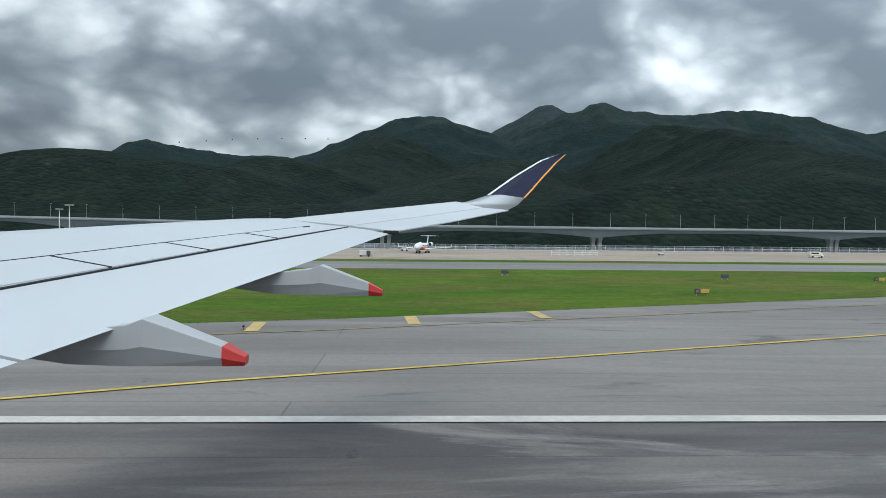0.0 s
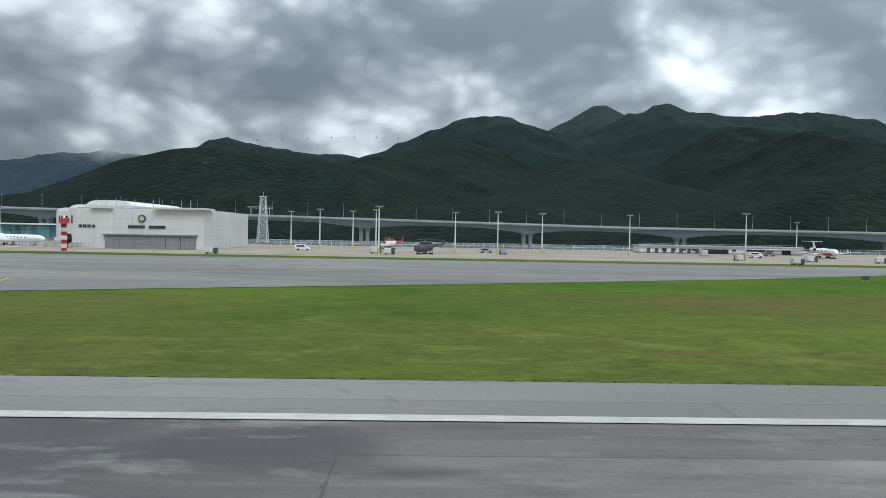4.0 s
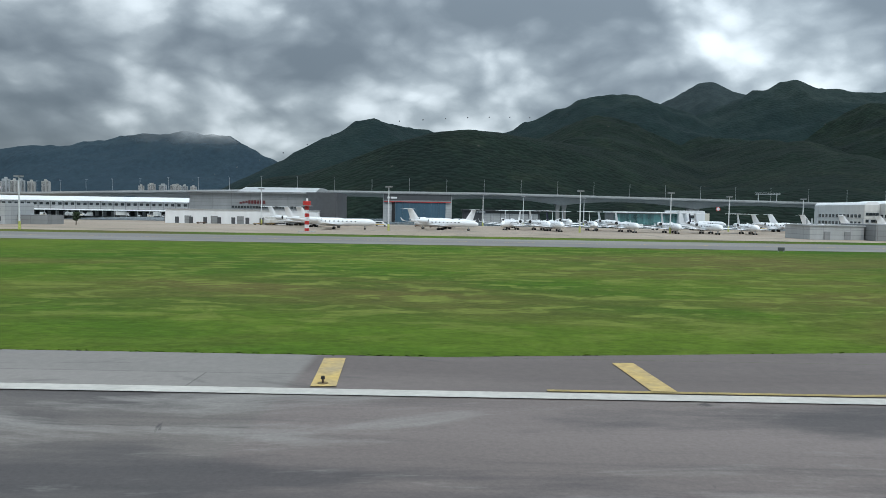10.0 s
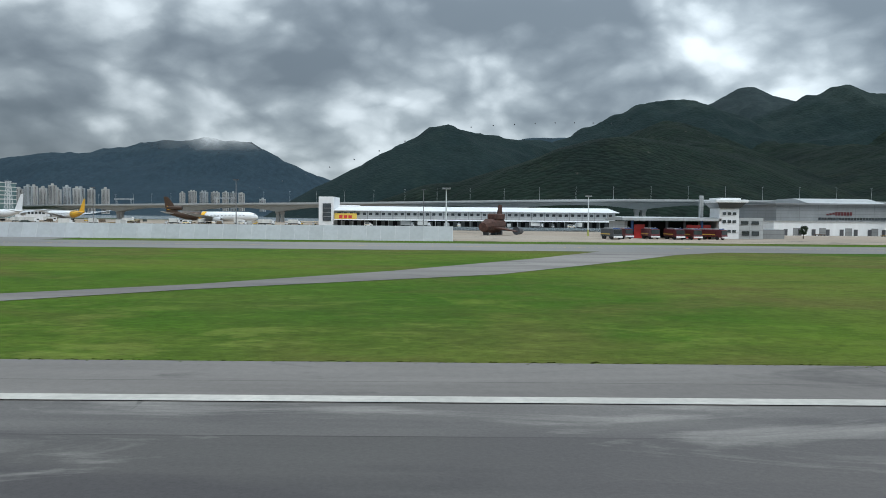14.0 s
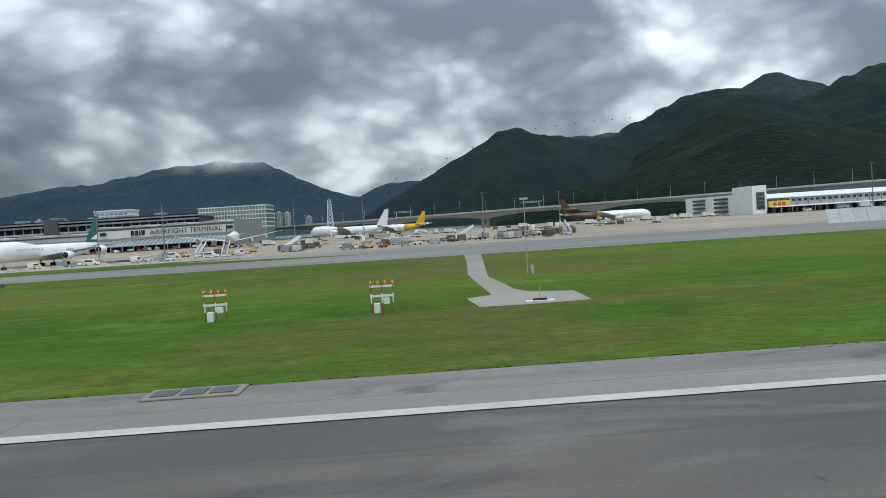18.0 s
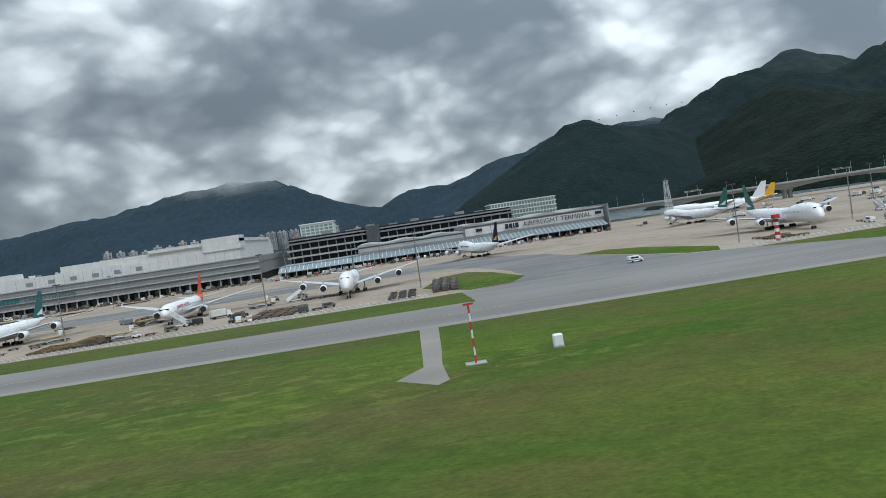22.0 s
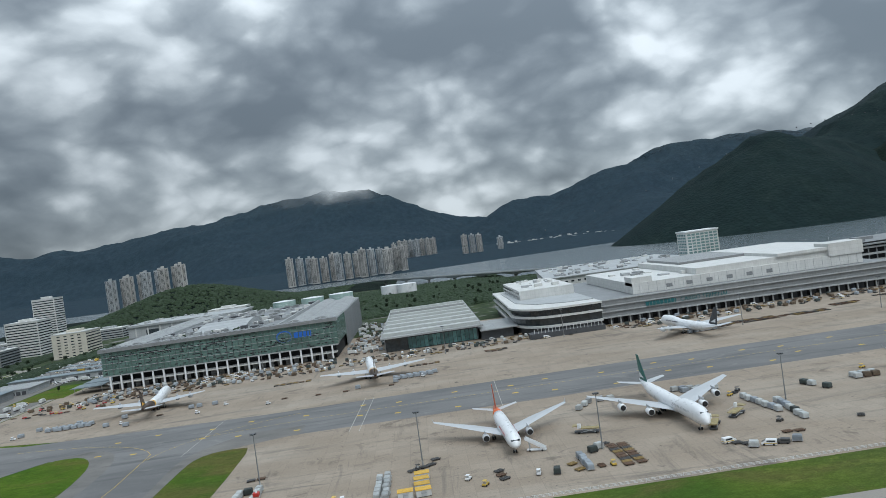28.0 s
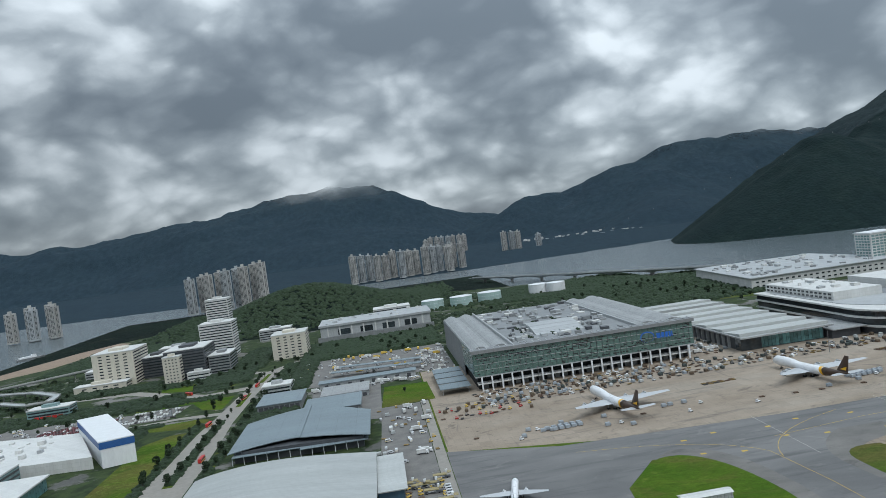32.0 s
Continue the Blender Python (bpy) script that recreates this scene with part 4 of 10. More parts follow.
# farther slopes take more haze colour, painted for aerial perspective
terrain("mountain", "dark green wooded mountains with rocky scars across the channel", -1500, 4300, 1300, 4200, 14, main_ridge, mountain_mat(haze=0.66, far=(0.014, 0.027, 0.029)))
terrain("mountain", "grey-green hazed peak behind the wooded ridge", -200, 1700, 2500, 4600, 20, rear_peak, mountain_mat("hazed peak side", 0.7, None, (0.024, 0.037, 0.044)))
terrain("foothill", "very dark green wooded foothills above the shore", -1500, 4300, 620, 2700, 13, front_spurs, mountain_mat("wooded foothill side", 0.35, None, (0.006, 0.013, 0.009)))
terrain("mountain", "mountain hazed blue-grey, its summit lost in cloud", -6400, 1400, 2300, 6600, 30, far_mountain, mountain_mat("far wooded mountain side", 0.80, (505, 90, 80), (0.028, 0.048, 0.066)))


# ---- building blocks ----
class Site:
    """A building: a thing at its base, with parts given in airfield places."""

    def __init__(self, name, x, y, label, category="building", group=""):
        self.x, self.y = x, y
        self.ob = thing(name, x, y, 0, 0, label, category, group)

    def block(self, name, x0, x1, y0, y1, z0, z1, material, label="", bevel=0.0, parent=None):
        return part(name, box(B(), x0 - self.x, x1 - self.x, y0 - self.y, y1 - self.y, z0, z1, bevel), material, parent or self.ob, label)

    def plan(self, name, poly, z0, z1, material, label=""):
        return part(name, prism(B(), [(x - self.x, y - self.y) for x, y in poly], z0, z1), material, self.ob, label)

    def section(self, name, pts, x0, x1, material, label=""):
        return part(name, profile(B(), [(y - self.y, z) for y, z in pts], x0 - self.x, x1 - self.x), material, self.ob, label)

    def row(self, name, x0, x1, n, y, z0, z1, w, material, depth=0.25, label="", frame_w=0.0):
        """n pieces side by side on a wall that faces the runway."""
        me = shared(name, box(B(), -w / 2, w / 2, -depth, depth * 0.4, z0, z1), material)
        for i in range(n):
            x = x0 + (i + 0.5) * (x1 - x0) / n
            piece(name, me, None, self.ob, x - self.x, y - self.y, 0, label=label)

    def side(self, name, x, y0, y1, n, z0, z1, w, material, out=1, depth=0.25):
        """n pieces on a side wall; out: +1 faces +x, -1 faces -x."""
        me = shared(name, box(B(), -0.1, depth, -w / 2, w / 2, z0, z1), material)
        for i in range(n):
            y = y0 + (i + 0.5) * (y1 - y0) / n
            piece(name, me, None, self.ob, x - self.x, y - self.y, 0, 0 if out > 0 else 180)

    def hut(self, name, x, y, w, d, z, h, material):
        """A plant box on a roof."""
        return part(name, box(B(), x - w / 2 - self.x, x + w / 2 - self.x, y - d / 2 - self.y, y + d / 2 - self.y, z, z + h, 0.08), material, self.ob)


def roof_plant(s, x0, x1, y0, y1, z, n, seed, mats, big=6.0):
    r = random.Random(seed)
    for _ in range(n):
        s.hut("plant_unit", r.uniform(x0, x1), r.uniform(y0, y1), r.uniform(1.6, big), r.uniform(1.6, big), z, r.uniform(0.8, 3.2), r.choice(mats))


def letters(text, size, material, parent, x, y, z, name="lettering", depth=0.15):
    """Upright letters on a wall that faces the runway. x, y, z: left foot, in the parent's frame."""
    cu = bpy.data.curves.new(name, "FONT")
    cu.body, cu.size, cu.extrude = text, size * K, depth * K / 2
    tmp = bpy.data.objects.new(name, cu)
    me = bpy.data.meshes.new_from_object(tmp)
    bpy.data.objects.remove(tmp)
    me.materials.clear()
    me.materials.append(material)
    ob = new(name, me)
    ob.parent = parent
    ob.matrix_basis = pose(x * K, y * K, z * K, 90, 0, 0)
    return ob


def bars(parent, x, y, z, widths, h, material, name="sign_bar", gap=0.35):
    """Writing of which only the size and colour are kept."""
    for w in widths:
        part(name, box(B(), x, x + w, y - 0.15, y, z, z + h), material, parent)
        x += w + gap * h


# ---- viaduct ----
DECK = [(1500, 760, 9.5), (700, 600, 10.5), (300, 520, 11.5), (90, 490, 11.6), (-100, 500, 12.2), (-350, 525, 16.2), (-550, 505, 18.4), (-700, 505, 18.2), (-780, 530, 17.2), (-889, 568, 15.4),
        (-1050, 640, 14.0), (-1200, 730, 13.0), (-1400, 900, 12.0), (-1640, 1190, 11.0), (-1840, 1500, 10.0), (-2000, 1760, 10.0)]


def along(pts, step):
    """Places at even steps along a run of places, with the heading."""
    out, left = [], 0.0
    for a, b in zip(pts, pts[1:]):
        a, b = Vector(a), Vector(b)
        d = (b - a).length
        s = left
        while s < d:
            p = a.lerp(b, s / d)
            out.append((p, math.degrees(math.atan2(b.y - a.y, b.x - a.x))))
            s += step
        left = s - d
    return out


def viaduct():
    t = thing("road_viaduct", DECK[0][0], DECK[0][1], 0, 0, "long pale concrete road viaduct on piers over the channel", "viaduct")
    o = Vector((DECK[0][0], DECK[0][1], 0))
    st = along(DECK, 9.6)
    stand = [1330, 1140, 945, 750, 555, 410, 263, 88, -60, -159, -280, -403, -498, -595, -690, -783]
    at = [min(range(len(st)), key=lambda i: abs(st[i][0].x - x)) for x in stand]
    while at[-1] + 10 < len(st):
        at.append(at[-1] + 10)
    rings = []
    for i, (p, hd) in enumerate(st):
        n = Vector((-math.sin(radians(hd)), math.cos(radians(hd)), 0))
        near = min(at, key=lambda a: abs(a - i))
        half = max(5, min([abs(a - near) for a in at if a != near]) / 2)
        k = max(0.0, 1 - abs(i - near) / half)
        deep = 2.6 + 3.6 * k ** 2.2
        q = p - o
        ring = [q + n * 10 + Vector((0, 0, 0)), q + n * 10 + Vector((0, 0, -0.5)), q + n * 5 + Vector((0, 0, -1.1)), q + n * 3.6 + Vector((0, 0, -deep)), q - n * 3.6 + Vector((0, 0, -deep)),
                q - n * 5 + Vector((0, 0, -1.1)), q - n * 10 + Vector((0, 0, -0.5)), q - n * 10]
        rings.append([tuple(v) for v in ring])
    part("deck", loft(B(), rings), BRIDGEGREY, t)
    for side, nm in ((10, "parapet"), (-10, "parapet"), (0.0, "median")):
        rs = []
        for p, hd in st:
            n = Vector((-math.sin(radians(hd)), math.cos(radians(hd)), 0))
            q = p - o + n * (side * 1.005)
            rs.append([tuple(q + n * 0.15), tuple(q - n * 0.15), tuple(q - n * 0.15 + Vector((0, 0, 1.15))), tuple(q + n * 0.15 + Vector((0, 0, 1.15)))])
        part(nm, loft(B(), rs), PALEGREY, t)
    for i, (p, hd) in enumerate(st):
        if i in at:
            for s in (-2.3, 2.3):
                c = p - o + Vector((math.cos(radians(hd)), math.sin(radians(hd)), 0)) * s
                part("pier", loft(B(), [[(c.x - w, c.y - d, z), (c.x + w, c.y - d, z), (c.x + w, c.y + d, z), (c.x - w, c.y + d, z)] for w, d, z in ((1.2, 2.0, -6), (1.2, 2.0, p.z - 8.4), (1.7, 3.4, p.z - 5.8))]), CONCRETE, t)
    b = B()
    tube(b, (0, 0, 0), (0, 0, 9.5), 0.11, 0.06, 6)
    tube(b, (0, -1.4, 9.4), (0, 1.4, 9.4), 0.05, 0.05, 5)
    me = shared("lamp_post", b, STEEL)
    for p, hd in along(DECK, 26.0):
        if p.x > -1450:
            piece("lamp_post", me, None, t, p.x - o.x, p.y - o.y, p.z + 1.0, hd)
    # sign gantry
    for gx, gy, gz in ((-351, 524, 16.6), (-1010, 622, 14.2), (-1120, 682, 13.5)):
        g = B()
        for s in (-6.5, 6.5):
            tube(g, (gx - o.x + s, gy - o.y - 9, gz), (gx - o.x + s, gy - o.y - 9, gz + 5.8), 0.3, 0.3, 6)
        for z in (5.2, 6.2):
            tube(g, (gx - o.x - 9, gy - o.y - 9, gz + z), (gx - o.x + 9, gy - o.y - 9, gz + z), 0.14, 0.14, 5)
        for s in range(-8, 9, 2):
            tube(g, (gx - o.x + s, gy - o.y - 9, gz + 5.2), (gx - o.x + s + 1, gy - o.y - 9, gz + 6.2), 0.09, 0.09, 4)
        part("sign_gantry", g, STEEL, t)
    b = B()
    tube(b, (-386 - o.x, 513.6 - o.y, 11.0), (-386 - o.x, 513.4 - o.y, 11.0), 1.6, 1.6, 20)
    s = part("round_sign", b, RED, t, "red and white round height sign")
    b = B()
    tube(b, (-386 - o.x, 513.35 - o.y, 11.0), (-386 - o.x, 513.3 - o.y, 11.0), 1.15, 1.15, 20)
    part("sign_face", b, WHITE, s)


viaduct()

# ---- helicopter base: long low office beside the west apron ----
def west_office():
    s = Site("apron_office", -108, 300, "long low white apron office with a flat roof", "office")
    s.block("wall", -146, -77, 300, 309, 0, 2.9, WHITE)
    s.block("roof", -146.6, -76.5, 299.2, 310, 2.9, 3.5, PALEGREY)
    s.block("ledge", -101.6, -77, 298.6, 299.9, 2.3, 2.6, WHITE)
    s.row("door", -144, -120, 7, 300, 0.1, 2.2, 1.4, DARKGREY)
    # the wall has no holes: near-black sheets paint the shade of openings
    s.block("opening", -118.5, -108.5, 299.7, 300.2, 0.1, 2.0, BLACKISH)
    s.block("opening", -85.6, -82, 299.7, 300.2, 0.1, 2.0, BLACKISH)
    s.block("opening", -92.4, -89.5, 299.7, 300.2, 0.1, 1.8, DARKGREY)
    s.row("window", -101, -93, 6, 299.9, 1.1, 2.1, 1.1, GLASS)
    s.row("window", -138, -104, 8, 299.9, 1.3, 2.1, 1.6, GLASS)
    s.block("plinth_band", -146.1, -76.9, 299.85, 309.1, 0, 0.6, MIDGREY)
    for i in range(32):
        s.block("rail_post", -146 + i * 2.2, -145.9 + i * 2.2, 299.4, 299.5, 3.5, 4.1, STEEL)
    s.block("rail", -146, -77, 299.4, 299.5, 4.1, 4.18, STEEL)


west_office()


def flying_service():
    """White hangars with curved roofs: the flat-roofed one by the apron, then stepped blocks."""
    s = Site("white_hangar", -327, 233, "large white hangar with grey sliding doors and a round emblem", "hangar")
    s.block("wall", -347.6, -306.6, 233, 292, 0, 12.7, OFFWHITE, bevel=0.1)
    s.block("roof", -346.8, -307.4, 234, 291, 12.7, 13.0, ROOFGREY)
    s.block("roof_canopy", -322, -305.4, 231.4, 241, 12.7, 13.3, OFFWHITE)
    s.block("roof_canopy", -342, -335, 232, 241, 12.7, 13.4, OFFWHITE)
    s.block("door_track", -338, -308.5, 231.9, 232.95, 4.3, 4.7, MIDGREY)
    s.row("sliding_door", -337.5, -309, 6, 232.8, 0.1, 4.3, 4.6, MIDGREY, 0.35)
    s.row("vent_window", -331, -318, 2, 233, 6.6, 7.5, 5.2, GLASS)
    s.row("small_window", -346, -340.5, 4, 233, 6.6, 7.5, 1.0, GLASS)
    b = B()
    tube(b, (-326 + 327, -0.35, 9.7), (-326 + 327, 0.1, 9.7), 1.25, 1.25, 20)
    e = part("emblem", b, BLUE, s.ob, "round blue and gold emblem")
    b = B()
    tube(b, (1, -0.45, 9.7), (1, -0.3, 9.7), 0.75, 0.75, 14)
    part("emblem_middle", b, YELLOW, e)
    b = B()
    tube(b, (0, 0, 0), (0, 0, 3.2), 0.07, 0.04, 5)
    me = shared("aerial", b, STEEL)
    for i in range(16):
        piece("aerial", me, None, s.ob, -344 + 327 + i * 2.05, 8 + (i % 3) * 3, 13)
    a = Site("white_hangar", -349, 264, "tall white hangar with a curved roof and few openings", "hangar")
    a.block("wall", -358, -341, 264, 320, 0, 14.6, OFFWHITE)
    arc = [(x, z) for x, z in zip(np.linspace(-358, -341, 13), [14.6 + 1.8 * (1 - abs(i / 6 - 1) ** 5) for i in range(13)])]
    b = B()
    r0 = [b.verts.new((x + 349, 0, z)) for x, z in arc]
    r1 = [b.verts.new((x + 349, 56, z)) for x, z in arc]
    for i in range(12):
        b.faces.new((r0[i], r0[i + 1], r1[i + 1], r1[i]))
    b.faces.new(list(reversed(r0)))
    b.faces.new(r1)
    part("curved_roof", b, WHITE, a.ob)
    a.row("door", -355, -343, 4, 264, 0.1, 2.2, 1.4, GLASS)
    a.row("vent", -356, -350, 1, 264, 5, 5.9, 1.6, MIDGREY)
    for x0, x1, y, h, lab in ((-372, -358.2, 281, 13.9, "white hangar block with a band of tall windows"), (-385, -372.2, 298, 13.0, "white hangar block with a curved roof and tall windows"),
                              (-392, -385.2, 322, 12.4, "white four-storey office end of the hangar row")):
        c = Site("white_hangar", (x0 + x1) / 2, y, lab, "hangar")
        c.block("wall", x0, x1, y, y + 44, 0, h, OFFWHITE)
        b = B()
        xs = np.linspace(x0, x1, 13) - c.x
        r0 = [b.verts.new((x, 0.2, h + 1.3 * (1 - abs(i / 6 - 1) ** 5))) for i, x in enumerate(xs)]
        r1 = [b.verts.new((x, 43.8, h + 1.3 * (1 - abs(i / 6 - 1) ** 5))) for i, x in enumerate(xs)]
        for i in range(12):
            b.faces.new((r0[i], r0[i + 1], r1[i + 1], r1[i]))
        b.faces.new(list(reversed(r0)))
        b.faces.new(r1)
        part("curved_roof", b, WHITE, c.ob)
        if h > 12.5:
            c.block("window_band", x0 + 1, x1 - 1, y - 0.15, y + 0.1, 8.0, 11.0, GLASS)
            c.row("mullion", x0 + 1, x1 - 1, 7, y - 0.05, 8.0, 11.0, 0.35, OFFWHITE, 0.25)
            c.row("door", x0 + 2, x1 - 2, 3, y, 0.1, 2.4, 1.2, GLASS)
            c.row("window", x0 + 1, x1 - 3, 2, y, 4.2, 5.2, 2.2, GLASS)
        else:
            for z in (1.5, 4.6, 7.6):
                c.row("window", x0 + 0.5, x1 - 0.5, 4, y, z, z + 1.3, 1.25, GLASS)
        c.side("window", x0, y + 2, y + 40, 12, 3.5, 4.9, 1.6, GLASS, -1)
        c.side("window", x0, y + 2, y + 40, 12, 6.7, 8.1, 1.6, GLASS, -1)


flying_service()


def low_grey_station():
    s = Site("substation_block", -455, 216, "low pale grey concrete block with a flat roof", "building")
    s.block("wall", -468, -452, 216, 232, 0, 4.1, PALEGREY, bevel=0.06)
    s.block("wall", -451.5, -440, 211, 230, 0, 4.9, MIDGREY, bevel=0.06)
    s.block("parapet", -468.3, -451.8, 215.7, 232.3, 4.1, 4.45, PALEGREY)
    s.row("door", -466, -454, 2, 216, 0.1, 2.5, 1.8, MIDGREY)
    s.row("door", -450, -442, 1, 211, 0.1, 2.5, 1.6, DARKGREY)
    for x in (-466, -464.5, -463, -449, -447):
        s.block("vent_pipe", x - 0.2, x + 0.2, 222, 222.4, 4.1, 6.3, STEEL)


low_grey_station()


def jet_centre():
    s = Site("jet_terminal", -455, 421, "aqua glass business jet terminal with a white tower block", "terminal")
    s.block("wall", -480, -441, 422, 446, 0, 7.2, MIDGREY)
    s.row("glass_panel", -479.5, -447, 20, 421.9, 0.6, 6.6, 1.5, AQUA, 0.2)
    s.row("glass_panel", -447, -441.5, 4, 421.9, 0.6, 7.0, 1.2, AQUA, 0.3)
    s.block("roof", -481, -440, 419, 447, 7.2, 8.0, WHITE)
    s.block("tower_block", -443.5, -428.5, 418, 446, 0, 9.0, WHITE, bevel=0.08)
    s.row("window", -438, -433, 1, 418, 4.6, 6.4, 3.2, GLASS)
    s.block("brick_end", -428.4, -424.5, 422, 444, 0, 7.6, BEIGE)


jet_centre()


def jet_hangars():
    s = Site("blue_door_hangar", -594, 410, "grey jet hangar with wide blue sliding doors", "hangar")
    s.block("wall", -613, -574, 411, 470, 0, 15.6, PALEGREY)
    s.block("front_frame", -612.5, -574.5, 410.3, 411, 12.0, 15.8, DARKGREY)
    s.block("red_line", -612.4, -574.6, 410.1, 410.3, 11.2, 11.6, RED)
    s.block("fascia", -612.4, -574.6, 410.2, 410.9, 11.6, 12.4, MIDGREY)
    s.row("sliding_door", -606, -577.5, 7, 410.9, 0.1, 11.2, 4.0, BLUEGREY, 0.3)
    s.block("door_gap", -608, -606.2, 410.6, 411, 0, 11.2, BLACKISH)
    s.block("roof", -614, -573, 409.8, 471, 15.8, 16.4, MIDGREY)
    bars(s.ob, -610.5 + 594, 0.25, 13.2, (1.6, 3.4), 1.0, WHITE)
    s2 = Site("dark_jet_hangar", -543, 436, "low dark grey jet hangar with pale doors", "hangar")
    s2.block("wall", -567, -521, 437, 480, 0, 7.2, DARKGREY)
    s2.row("sliding_door", -556, -522, 6, 436.9, 0.1, 5.6, 5.4, PALEGREY, 0.2)
    s2.block("roof", -568, -520, 435, 481, 7.2, 7.8, DARKGREY)
    bars(s2.ob, -16, 0.6, 6.0, (1.0, 4.0), 0.8, WHITE)
    # long grey hangar with a white lean-to
    s3 = Site("long_grey_hangar", -655, 297, "long grey maintenance hangar over a low white annexe", "hangar")
    s3.block("upper_wall", -686, -628.5, 308, 372, 0, 13.0, MIDGREY)
    s3.block("roof", -687, -628, 306.5, 373, 13.0, 13.6, MIDGREY)
    s3.section("roof_ridge", [(315, 13.6), (330, 16.2), (345, 16.2), (365, 13.6)], -668, -634, PALEGREY)
    s3.block("corner_tower", -634.5, -622, 300, 330, 0, 13.6, DARKGREY)
    s3.block("annexe", -692, -628.8, 297, 307.8, 0, 5.8, WHITE)
    s3.block("annexe_roof", -692.4, -628.6, 296.6, 307.9, 5.8, 6.1, PALEGREY)
    s3.row("clerestory", -668, -630, 30, 308, 6.6, 7.6, 0.95, GLASS)
    s3.row("door", -690, -632, 10, 297, 0.1, 2.7, 1.5, DARKGREY)
    s3.row("shutter", -688, -634, 5, 297, 0.1, 3.2, 2.8, MIDGREY, 0.15)
    for i in range(9):
        part("sign_bar", box(B(), -664.5 + 655 + i * 1.25, -663.6 + 655 + i * 1.25, 10.7, 10.95, 8.5 + 0.2 * (i < 3) * i, 9.2 + 0.25 * min(i, 3)), MAROON, s3.ob, "dark red sign bar")


BLUEGREY = mat("blue-grey door sheet", (0.055, 0.115, 0.165), 0.5, var=0.1, size=6, stretch=(2, 1, 0.2))
jet_hangars()


def fire_station():
    s = Site("fire_station", -745, 240, "airport fire station with red doors and a white watch tower", "fire station")
    # wall coloured near-black for the shade deep in the engine bays
    s.block("back_wall", -768, -737.5, 252, 262, 0, 5.6, BLACKISH)
    s.block("side_wall", -768.3, -767.3, 240, 262, 0, 5.6, PALEGREY)
    s.section("roof", [(237.5, 5.9), (262.5, 5.9), (262.5, 6.6), (250, 7.2), (237.5, 6.8)], -769.5, -737, PALEGREY)
    for i in range(5):
        x = -766 + i * 5.8
        s.block("column", x, x + 0.7, 240, 240.8, 0, 5.9, BLUE if i in (0, 4) else DARKGREY)
    s.block("shutter", -747.5, -739.5, 240.2, 240.6, 0, 4.6, RED)
    s.block("shutter", -765, -761.5, 240.2, 240.6, 0, 4.6, RED)
    s.block("office", -738, -722.5, 239, 256, 0, 7.1, PALEGREY, bevel=0.06)
    s.row("window", -734, -723.5, 3, 239, 4.9, 6.0, 2.4, GLASS)
    s.row("window", -730, -723.5, 2, 239, 1.2, 2.7, 2.4, GLASS)
    s.row("door", -734, -731, 1, 239, 0.1, 2.5, 2.2, GLASS)
    s.block("tower_shaft", -737.8, -731.2, 237.5, 246, 0, 10.2, WHITE, bevel=0.1)
    for z in (2.2, 5.4, 8.0):
        s.row("tower_window", -737, -732, 3, 237.5, z, z + 0.9, 1.1, GLASS)
    b = B()
    loft(b, [[(-737.8 + 745, -3, 10.2), (-731.2 + 745, -3, 10.2), (-731.2 + 745, 6, 10.2), (-737.8 + 745, 6, 10.2)], [(-739.2 + 745, -4.4, 12.0), (-729.8 + 745, -4.4, 12.0), (-729.8 + 745, 7.4, 12.0), (-739.2 + 745, 7.4, 12.0)]])
    part("watch_room", b, GLASS, s.ob, "dark slanting watch room glazing")
    s.block("tower_roof", -739.8, -729.2, 235.2, 247.8, 12.0, 13.0, WHITE, bevel=0.15)
    s.block("tower_roof", -738, -731, 237, 246, 13.0, 13.6, WHITE)
    s.block("chimney", -741.5, -740.3, 245, 246.2, 0, 14.5, PALEGREY)
    s.block("annexe", -722.4, -712, 246, 256, 0, 3.2, MIDGREY)


fire_station()


